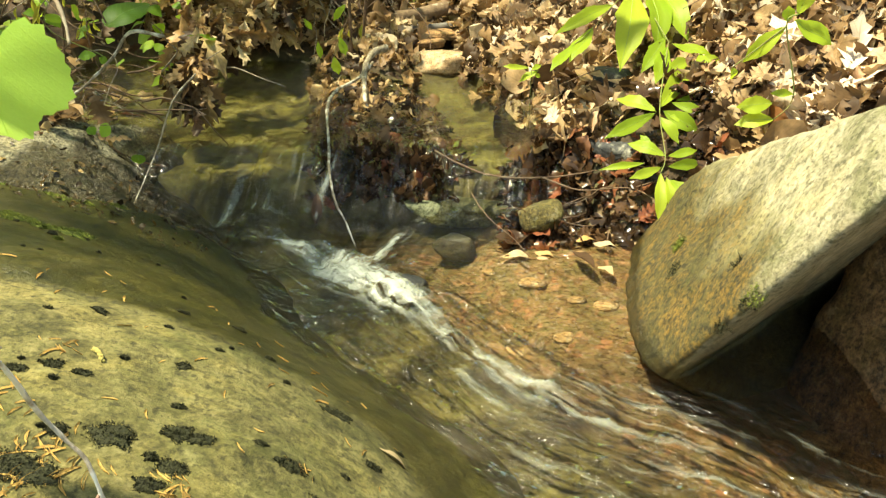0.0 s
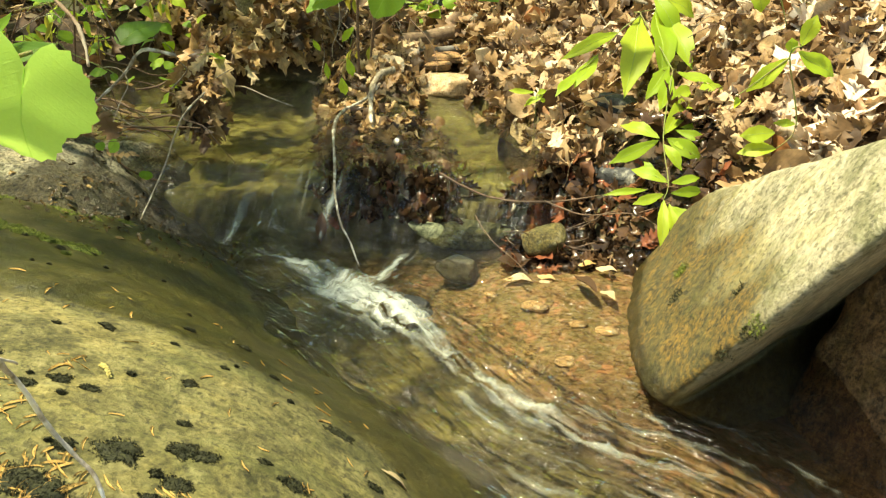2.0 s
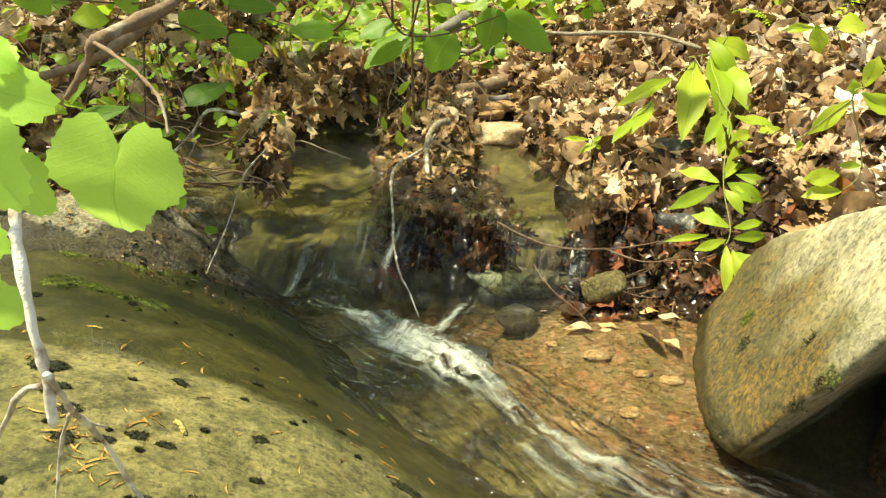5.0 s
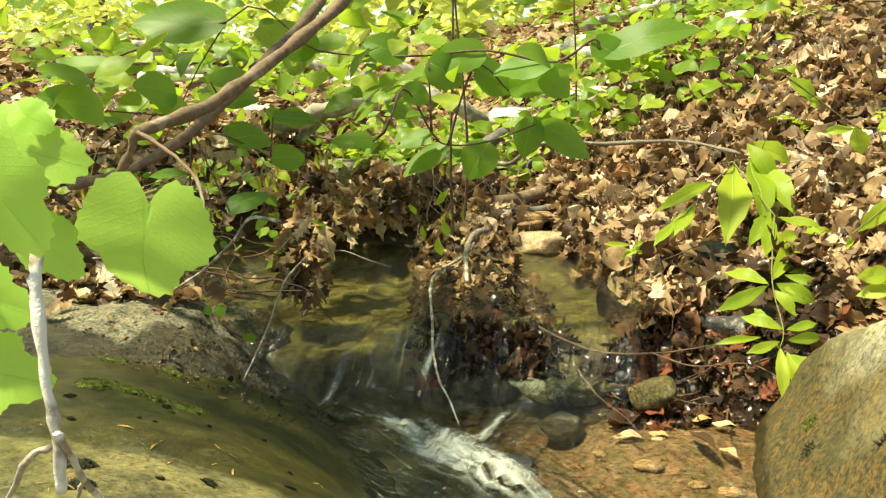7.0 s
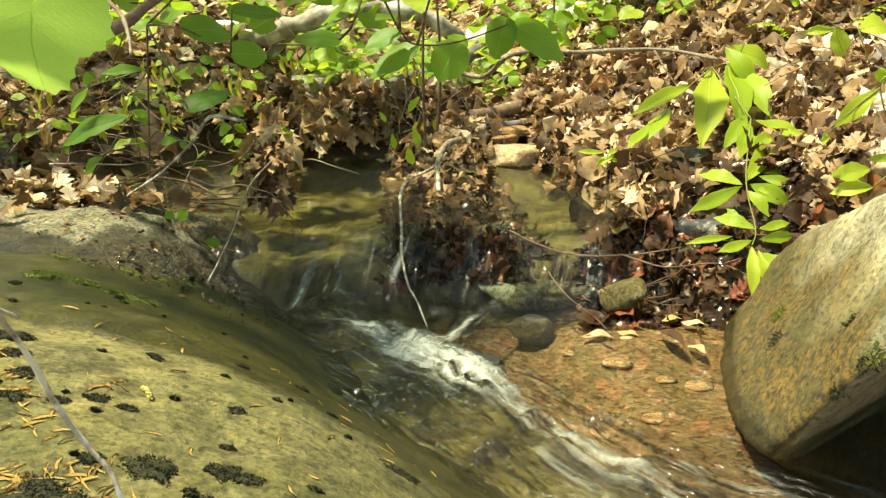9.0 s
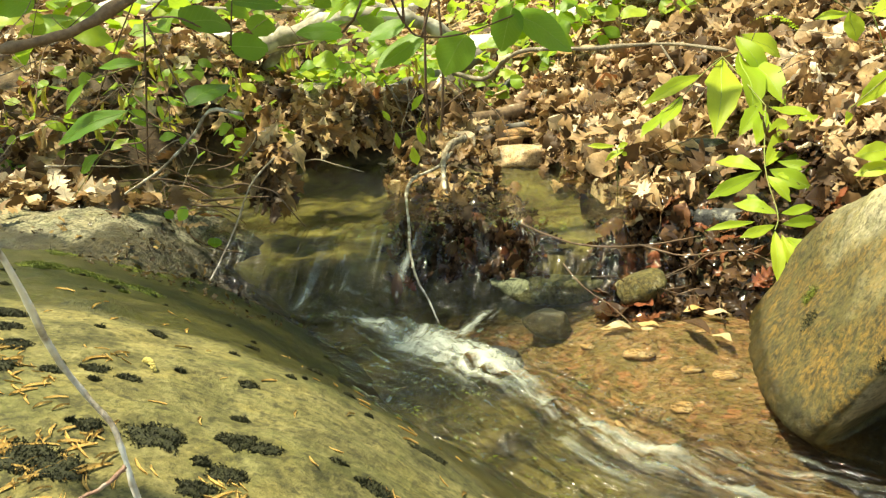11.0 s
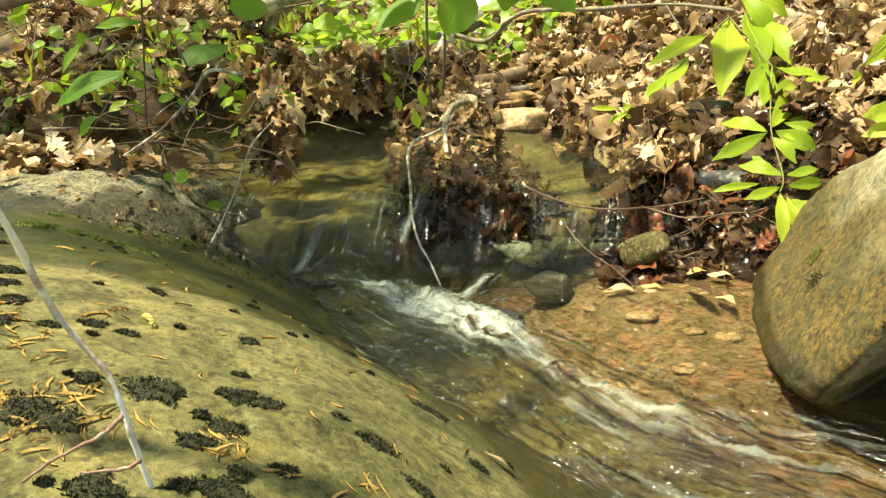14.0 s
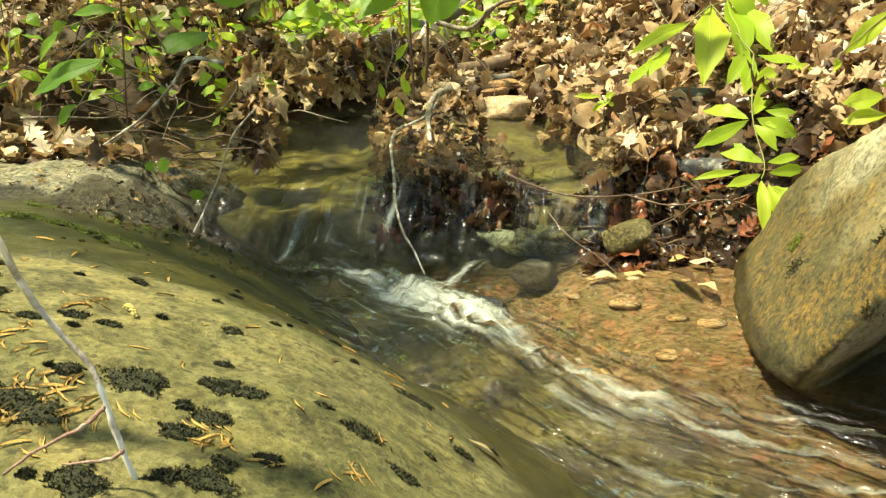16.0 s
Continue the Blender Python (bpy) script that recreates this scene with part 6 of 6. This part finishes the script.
for x, y, top in [(-0.33, 3.0, 1.5), (-0.30, 3.02, 1.5), (0.20, 4.2, 1.9), (0.9, 5.0, 2.2)]:
    z = ground_z(x, y)
    pts = [(x + rt.gauss(0, 0.03), y, z - 0.02 + (top - z) * k / 4) for k in range(5)]
    tagged(tube("sapling", pts, 0.006, 0.003, M_TWIGBROWN, None, 6, 0.1, 0.0, 4), "thin dark upright sapling stem", "sapling", "sapling stems")
for x, y, r in [(-5.5, 13.0, 0.16), (-2.2, 16.0, 0.2), (1.6, 14.0, 0.13), (5.0, 17.0, 0.22), (9.0, 15.0, 0.18), (-10.0, 18.0, 0.25), (3.2, 9.5, 0.10)]:
    z = ground_z(x, y)
    root = thing("tree", "grey tree trunk in the woods beyond", "tree", "trees in the woods")
    tube("trunk", [(x, y, z - 0.1), (x + 0.05, y, z + 2), (x - 0.03, y, z + 6), (x + 0.1, y, z + 12)], r, r * 0.6, M_TRUNK, root, 10, 0.06, 0.0, 7)
    poses = []
    for i in range(260):
        p = Vector((x + rt.gauss(0, 1.8), y + rt.gauss(0, 1.8), z + 9 + rt.gauss(0, 2.2)))
        s = rt.uniform(0.3, 0.55)
        poses.append((i % 3, leaf_pose(p, p + Vector((rt.gauss(0, 1), rt.gauss(0, 1), -0.3)).normalized() * s, s * 0.6, (rt.gauss(0, 0.4), rt.gauss(0, 0.4), 1))))
    scatter_leaves("crown", GREENSHAPES, poses, M_GREENSTUFF, root)
    for k in range(4):
        a = rt.uniform(0, 6.28)
        tube("limb", [(x, y, z + 6 + k), (x + math.cos(a), y + math.sin(a), z + 7 + k), (x + 2 * math.cos(a), y + 2 * math.sin(a), z + 8.5 + k)], r * 0.35, r * 0.1, M_TRUNK, root, 6)

# ---- stones in and by the stream ----
def stone(name, label, centre, size, material, seed, group="", wet=0.0, flat=1.0, subdiv=4):
    """A worn stone: a block of random soft planes, scaled to its size."""
    rnd = random.Random(seed)
    planes = []
    for k in range(11):
        n = Vector((rnd.gauss(0, 1), rnd.gauss(0, 1), rnd.gauss(0, 1))).normalized()
        planes.append((n, rnd.uniform(0.72, 1.0)))
    planes += [((0, 0, 1), 0.85 * flat), ((0, 0, -1), 0.8), ((1, 0, 0), 1.0), ((-1, 0, 0), 1.0), ((0, 1, 0), 1.0), ((0, -1, 0), 1.0)]
    ob = cut_stone(name, centre, planes, material, 11, subdiv, 0.05, seed * 1.3)
    for v in ob.data.vertices:
        v.co = Vector((v.co.x * size[0], v.co.y * size[1], v.co.z * size[2]))
    ob.rotation_euler = (0, 0, rnd.uniform(-0.5, 0.5))
    for key, value in (("wet", wet), ("moss", 0.0)):
        set_attr(ob, key, [value] * len(ob.data.vertices))
    return tagged(ob, label, "stone", group)


M_OCHRE = rock_mat("ochre_stone", (0.46, 0.33, 0.15), (0.28, 0.18, 0.075), (0.10, 0.06, 0.025), (0.17, 0.13, 0.04), 0.14)
M_MOSSYOCHRE = rock_mat("mossy_ochre_stone", (0.44, 0.32, 0.12), (0.24, 0.18, 0.06), (0.07, 0.055, 0.02), (0.09, 0.10, 0.02), 0.28, relief=0.012, patchy=True, grainy=0.6)
# very pale stone, for added stones that stand in for sun patches and glints
M_SUNSTONE = rock_mat("bright_patch_stone", (0.78, 0.74, 0.66), (0.66, 0.62, 0.53), (0.42, 0.38, 0.30), (0.46, 0.42, 0.30), 0.02)
M_PALESTONE = rock_mat("pale_tan_stone", (0.62, 0.46, 0.28), (0.48, 0.32, 0.17), (0.26, 0.16, 0.08), (0.34, 0.24, 0.10), 0.05)
M_TEAL = rock_mat("algal_stone", (0.34, 0.36, 0.24), (0.22, 0.235, 0.14), (0.08, 0.084, 0.044), (0.18, 0.19, 0.07), 0.2, crust=(0.36, 0.38, 0.26), patchy=True, grainy=0.4)
stone("stone", "round ochre stone among wet leaves at the water's edge", (0.255, 1.86, 0.042), (0.058, 0.048, 0.045), M_MOSSYOCHRE, 41, wet=0.55)
stone("stone", "flat pale grey stone at the head of the side pool", (0.02, 3.05, 0.165), (0.130, 0.085, 0.065), M_PALESTONE, 8)
stone("stone", "thin flat grey stone stacked on the far bank", (-0.03, 3.34, 0.225), (0.11, 0.07, 0.022), M_BROWNROCK, 9)
stone("stone", "thin flat brown stone stacked on the far bank", (-0.06, 3.27, 0.205), (0.09, 0.06, 0.018), M_BROWNROCK, 10)
stone("stone", "dark shale block under the far bank", (0.03, 3.95, 0.36), (0.12, 0.09, 0.065), M_DARKROCK, 11)
stone("stone", "dark shale block under the far bank", (0.22, 3.95, 0.43), (0.16, 0.10, 0.07), M_DARKROCK, 12)
stone("stone", "slab of weathered brown stone over dark shale", (0.20, 4.0, 0.50), (0.22, 0.12, 0.03), M_BROWNROCK, 31)
stone("stone", "small round stone on the far bank", (0.13, 3.53, 0.355), (0.045, 0.04, 0.03), M_GREYROCK, 13)
stone("stone", "smooth upright grey stone in the leaf litter", (0.85, 2.24, 0.385), (0.035, 0.03, 0.06), M_DARKROCK, 14)
stone("stone", "dark stone half buried in the leaf litter", (0.52, 2.35, 0.27), (0.07, 0.05, 0.05), M_DARKROCK, 15)
stone("stone", "dark stone under the green shoot", (0.47, 2.08, 0.15), (0.11, 0.05, 0.035), M_DARKROCK, 16)
stone("stone", "pale grey block beside the leaf dam", (-1.0, 3.95, 0.30), (0.22, 0.14, 0.16), M_GREYROCK, 17)
# added in place of the sky's reflection on water upstream
stone("stone", "pale stone added for the water glint behind the leaf dam", (-1.28, 3.9, 0.37), (0.08, 0.05, 0.028), M_SUNSTONE, 61)
stone("stone", "greenish flat stone under the side spill", (0.04, 2.01, 0.004), (0.15, 0.09, 0.036), M_TEAL, 18, wet=0.5)
stone("stone", "wet glistening stone at the foot of the spill", (0.03, 1.84, -0.030), (0.062, 0.045, 0.040), M_GREYROCK, 23, wet=0.8)
stone("stone", "dark stone breaking the current", (-0.06, 1.60, -0.01), (0.035, 0.03, 0.028), M_DARKROCK, 20, wet=0.6)
rs = random.Random(3)
# added pale stones imitate overexposed sunlit patches of the woodland floor
for i in range(30):
    y = rs.uniform(4.4, 9.0)
    x = rs.uniform(-0.5, 0.25) * y
    r = rs.uniform(0.05, 0.13)
    stone("stone", "pale stone added as a sun patch on the woodland floor", (x, y, ground_z(x, y) + r * 0.3), (r * 1.5, r, r * 0.7), M_SUNSTONE, 700 + i, "pale stones in the woods", 0.0, 1.0, 3)
for i in range(9):
    x, y = rs.uniform(0.02, 0.42), rs.uniform(1.35, 1.86)
    s = rs.uniform(0.010, 0.028)
    stone("pebble", rs.choice(["flat ochre pebble on the gravel bed", "flat tan pebble on the gravel bed"]), (x, y, ground_z(x, y) - s * 0.05), (s * 1.3, s, s * 0.25), rs.choice([M_OCHRE, M_PALESTONE, M_PALESTONE]), 100 + i, "pebbles in the shallows", 0.0, 1.0, 2)
for i in range(34):
    x, y = rs.uniform(0.58, 1.05), rs.uniform(0.75, 1.3)
    s = rs.uniform(0.02, 0.05)
    stone("pebble", "reddish-brown cobble in the water below the boulder", (x, y, ground_z(x, y) + s * 0.1), (s * 1.3, s, s * 0.5), rs.choice([M_OCHRE, M_BROWNROCK]), 300 + i, "cobbles below the boulder", 0.3, 1.0, 2)
for i in range(6):
    x, y = rs.uniform(0.10, 0.42), rs.uniform(1.55, 1.82)
    z = rs.uniform(0.009, 0.022)
    stone("pebble", "flat pale tan pebble on the gravel bar", (x, y, ground_z(x, y) + 0.001), (z * 1.3, z * 0.8, z * 0.22), M_PALESTONE, 500 + i, "pebbles in the shallows", 0.1, 1.0, 2)
# pale leaves and slips of wood on the gravel
M_PALELEAF = leaf_mat("pale_tan_leaf", [(0.0, (0.55, 0.42, 0.24)), (0.5, (0.66, 0.55, 0.38)), (1.0, (0.55, 0.33, 0.12))], per="object", gloss=0.4, blotch=(0.35, 0.22, 0.10))
pale_data = [leaf_data("leaf_blade", "ovate", M_PALELEAF, curl=0.12, fold=0.2, seed=s) for s in (5, 6)]
for x, y, z, s, turn, label in [(0.181, 1.732, 0.004, 0.075, 80, "small pale leaf floating at the gravel bar"), (0.25, 1.74, 0.004, 0.05, 60, "small tan leaf on the gravel bar"), (0.385, 1.65, 0.008, 0.055, 30, "small orange leaf by the boulder's foot"),
                                (0.40, 1.76, 0.02, 0.055, 70, "bleached leaf on the gravel bar"), (0.36, 1.80, 0.015, 0.05, 100, "bleached leaf on the gravel bar")]:
    ob = new("fallen_leaf", rs.choice(pale_data))
    ob.matrix_world = pose(x, y, z, 4, 3, turn) @ Matrix.Diagonal((s * 0.5, s, s, 1)) @ Matrix.Translation((0, -0.5, 0))
    tagged(ob, label, "leaf", "leaves on the gravel bar")
ob = new("fallen_leaf", leaf_data("leaf_blade", "ovate", M_WETLEAF, curl=0.2, fold=0.9, seed=9))
ob.matrix_world = pose(0.315, 1.72, 0.018, 10, 8, 200) @ Matrix.Diagonal((0.03, 0.11, 0.05, 1))
tagged(ob, "folded brown leaf half in the shallow water", "leaf", "leaves on the gravel bar")
for x, y, s, turn, label in [(-0.057, 0.813, 0.045, -8, "small pale leaf at the edge of the ledge"), (-0.715, 1.625, 0.022, 20, "tiny yellow leaf on the wet rock")]:
    ob = new("fallen_leaf", pale_data[0])
    ax, ay = s * 0.5 * math.cos(radians(turn)), s * 0.5 * math.sin(radians(turn))
    n = Vector((-(surface_z(x + 0.02, y) - surface_z(x, y)) / 0.02, -(surface_z(x, y + 0.02) - surface_z(x, y)) / 0.02, 1)).normalized()
    ob.matrix_world = leaf_pose((x - ax, y - ay, surface_z(x - ax, y - ay) + 0.005), (x + ax, y + ay, surface_z(x + ax, y + ay) + 0.006), s * 0.45, n)
    tagged(ob, label, "leaf", "leaves on the ledge")

# ---- on the ledge: dark moss tufts and orange bud scales ----
def tuft(name, x, y, r, material, count, seed, height=0.0045):
    """A moss cushion: a low ragged pad with short blades over it."""
    rnd = random.Random(seed)
    verts, faces = [], []
    stretch, turn = rnd.uniform(1.0, 1.6), rnd.uniform(-0.6, 0.3)

    def spot(a, q):
        q = q * (0.72 + 0.42 * noise.noise((math.cos(a) * 1.6 + seed, math.sin(a) * 1.6, seed * 0.7)) + 0.22 * noise.noise((math.cos(a) * 5, math.sin(a) * 5, seed)))
        dx, dy = math.cos(a) * q * r * stretch, math.sin(a) * q * r
        return x + dx * math.cos(turn) - dy * math.sin(turn), y + dx * math.sin(turn) + dy * math.cos(turn)

    rings, segs = 4, 22
    for i in range(rings + 1):
        for k in range(segs):
            px, py = spot(2 * math.pi * k / segs, i / rings)
            verts.append((px, py, slab_z(px, py) + 0.0004 + 0.0026 * (1 - (i / rings) ** 2) * (0.7 + 0.3 * rnd.random()) - (0.002 if i == rings else 0)))
    for i in range(rings):
        for k in range(segs):
            n = (k + 1) % segs
            faces.append((i * segs + k, (i + 1) * segs + k, (i + 1) * segs + n, i * segs + n))
    for i in range(count):
        q = math.sqrt(rnd.random()) * 1.08
        px, py = spot(rnd.uniform(0, 2 * math.pi), q)
        z = slab_z(px, py)
        h = height * rnd.uniform(0.5, 1.1) * (1.25 - 0.7 * q)
        w = 0.0008
        t = rnd.uniform(0, 2 * math.pi)
        lx, ly = math.cos(t) * w, math.sin(t) * w
        bx, by = rnd.uniform(-1, 1) * h * 0.9, rnd.uniform(-1, 1) * h * 0.9
        k = len(verts)
        verts += [(px - lx, py - ly, z), (px + lx, py + ly, z), (px + bx * 0.5 + lx * 0.8, py + by * 0.5 + ly * 0.8, z + h * 0.7), (px + bx, py + by, z + h)]
        faces += [(k, k + 1, k + 2), (k, k + 2, k + 3)]
    return mesh_object(name, verts, faces, material, None, False)


def scale_data(seed):
    """A slim curled bud scale."""
    rnd = random.Random(seed)
    verts, faces = [], []
    c = rnd.uniform(0.02, 0.15)
    for i in range(6):
        t = i / 5
        w = 0.058 * math.sin(math.pi * (0.08 + 0.84 * t)) + 0.008
        z = c * math.sin(math.pi * t) * 0.15
        bend = 0.10 * math.sin(math.pi * t) * rnd.choice((1, 0.8))
        verts += [(bend - w, t - 0.5, z), (bend + w, t - 0.5, z + 0.03), (bend, t - 0.5, z - 0.05)]
    for i in range(5):
        a = i * 3
        faces += [(a, a + 2, a + 5, a + 3), (a + 2, a + 1, a + 4, a + 5)]
    me = bpy.data.meshes.new("bud_scale")
    me.from_pydata(verts, [], faces)
    me.materials.append(M_NEEDLE)
    me.shade_smooth()
    return me


rm = random.Random(21)
MOSSY = (-0.78, 1.29)
TUFTS = [(-0.32, 0.619, 0.018), (-0.269, 0.647, 0.015), (-0.246, 0.646, 0.009), (-0.269, 0.561, 0.013), (-0.258, 0.595, 0.014), (-0.381, 0.547, 0.020), (-0.355, 0.544, 0.015), (-0.517, 0.75, 0.016), (-0.424, 0.725, 0.011), (-0.454, 0.704, 0.010),
         (-0.297, 0.478, 0.015), (-0.233, 0.508, 0.015), (-0.256, 0.503, 0.008), (-0.158, 0.658, 0.012), (-0.207, 0.557, 0.010), (-0.121, 0.615, 0.009), (-0.226, 0.529, 0.007), (-0.194, 0.678, 0.006), (-0.288, 0.708, 0.007), (-0.31, 0.798, 0.008),
         (-0.391, 0.717, 0.008), (-0.367, 0.605, 0.010), (-0.491, 0.692, 0.012), (-0.137, 0.848, 0.014), (-0.60, 0.86, 0.020), (-0.56, 0.80, 0.015)]
tufts = [(x, y, r * 1.25) for x, y, r in TUFTS]
for i in range(75):
    tufts.append((rm.uniform(-0.85, -0.05), rm.uniform(0.35, 1.35), 0.003 + 0.009 * rm.random() ** 2))
for i, (x, y, r) in enumerate(tufts):
    if slab_z(x, y) > 0.12:
        tagged(tuft("moss_tuft", x, y, r, M_MOSSDARK, int(160 + 1300000 * r * r), i), "small dark tuft of moss on the ledge rock", "moss", "moss tufts on the ledge", "stuff")
for i in range(34):
    t = rm.uniform(-0.1, 1.0)
    x, y = (-1.02 + 0.30 * t + rm.gauss(0, 0.03), 1.50 + 0.17 * t + rm.gauss(0, 0.025)) if i < 12 else (MOSSY[0] + rm.gauss(0, 0.06), MOSSY[1] + rm.gauss(0, 0.04))
    tagged(tuft("moss_tuft", x, y, rm.uniform(0.010, 0.030), M_MOSSGREEN, 200, 200 + i, 0.007), "soft green moss cushion in the seam of the ledge", "moss", "green moss in the seam", "stuff")
scales = [scale_data(s) for s in range(6)]
PILES = [(-0.443, 0.632), (-0.372, 0.597), (-0.363, 0.576), (-0.349, 0.523), (-0.394, 0.549), (-0.255, 0.578), (-0.241, 0.554), (-0.207, 0.554), (-0.146, 0.661), (-0.149, 0.579), (-0.34, 0.553), (-0.444, 0.671), (-0.436, 0.761), (-0.367, 0.523), (-0.403, 0.559),
         (-0.49, 0.70), (-0.52, 0.74), (-0.57, 0.79)]
for i in range(270):
    if i < 180:
        cx, cy = rm.choice(PILES)
        spread = 0.008 if cx > -0.3 else 0.014
        x, y = cx + rm.gauss(0, spread), cy + rm.gauss(0, spread * 0.8)
        if cx > -0.3 and rm.random() < 0.45:
            continue
    else:
        x, y = rm.uniform(-0.8, -0.05), rm.uniform(0.35, 1.15)
    z = slab_z(x, y)
    if z < 0.1:
        continue
    e = 0.02
    nrm = Vector((-(slab_z(x + e, y) - z) / e, -(slab_z(x, y + e) - z) / e, 1)).normalized()
    l = rm.uniform(0.010, 0.027)
    ob = new("bud_scale", rm.choice(scales))
    ob.matrix_world = Matrix.Translation((x, y, z + 0.0012)) @ nrm.to_track_quat("Z", "Y").to_matrix().to_4x4() @ pose(0, 0, 0, rm.gauss(0, 3), rm.gauss(0, 10), rm.gauss(75, 38)) @ Matrix.Diagonal((l, l, l, 1))
    tagged(ob, "slim orange-yellow bud scale lying on the ledge rock", "bud scale", "bud scales on the ledge")

# a fallen catkin
cat = bmesh.new()
for k in range(34):
    t = k / 33
    a = k * 2.4
    p = Vector((math.cos(a) * 0.0016, (t - 0.5) * 0.03, 0.004 + math.sin(a) * 0.0016 + 0.004 * math.sin(t * 3)))
    bmesh.ops.create_icosphere(cat, subdivisions=1, radius=0.0016, matrix=Matrix.Translation(p))
cme = bpy.data.meshes.new("catkin")
cat.to_mesh(cme)
cat.free()
cme.materials.append(bark_mat("catkin_scales", (0.45, 0.36, 0.10), (0.72, 0.62, 0.22), (0.62, 0.50, 0.14), 0.2, 400.0))
cob = new("catkin", cme)
cob.matrix_world = Matrix.Translation((-0.394, 0.762, slab_z(-0.394, 0.762))) @ pose(0, 0, 0, 0, 20, 40)
tagged(cob, "small yellowish fallen catkin on the ledge rock", "catkin")

# moss and sprigs on the boulder
from_boulder = Vector((0.75, 1.5, 0.12))
for i, (x, y, z, r, n, green) in enumerate([(0.519, 1.478, 0.132, 0.016, 420, True), (0.473, 1.067, 0.26, 0.020, 260, True), (0.44, 1.10, 0.17, 0.014, 140, False), (0.455, 1.03, 0.225, 0.014, 130, False), (0.49, 1.20, 0.26, 0.012, 120, False), (0.45, 1.40, 0.14, 0.02, 220, False)]):
    foot = min(boulder.data.vertices, key=lambda q: (q.co + from_boulder - Vector((x, y, z))).length_squared)
    c, out_way = foot.co + from_boulder, foot.normal.copy()
    near = [q for q in boulder.data.vertices if (q.co + from_boulder - c).length < r]
    verts, faces = [], []
    rb = random.Random(70 + i)
    for k in range(n):
        q = rb.choice(near)
        p = q.co + from_boulder + Vector((rb.gauss(0, 1), rb.gauss(0, 1), rb.gauss(0, 1))) * 0.003
        h = 0.007 * rb.uniform(0.5, 1.2)
        side = Vector((rb.gauss(0, 1), rb.gauss(0, 1), rb.gauss(0, 1))).normalized() * 0.0012
        tip = p + (q.normal + Vector((rb.gauss(0, 0.6), rb.gauss(0, 0.6), rb.gauss(0, 0.6)))).normalized() * h
        b = len(verts)
        verts += [tuple(p - side), tuple(p + side), tuple(tip)]
        faces.append((b, b + 1, b + 2))
    ob = mesh_object("moss_tuft", verts, faces, M_MOSSGREEN if green else M_MOSSDARK, None, False)
    tagged(ob, "bright green moss tuft on the boulder's face" if green else "dark moss patch on the boulder's face", "moss", "moss on the boulder", "stuff")
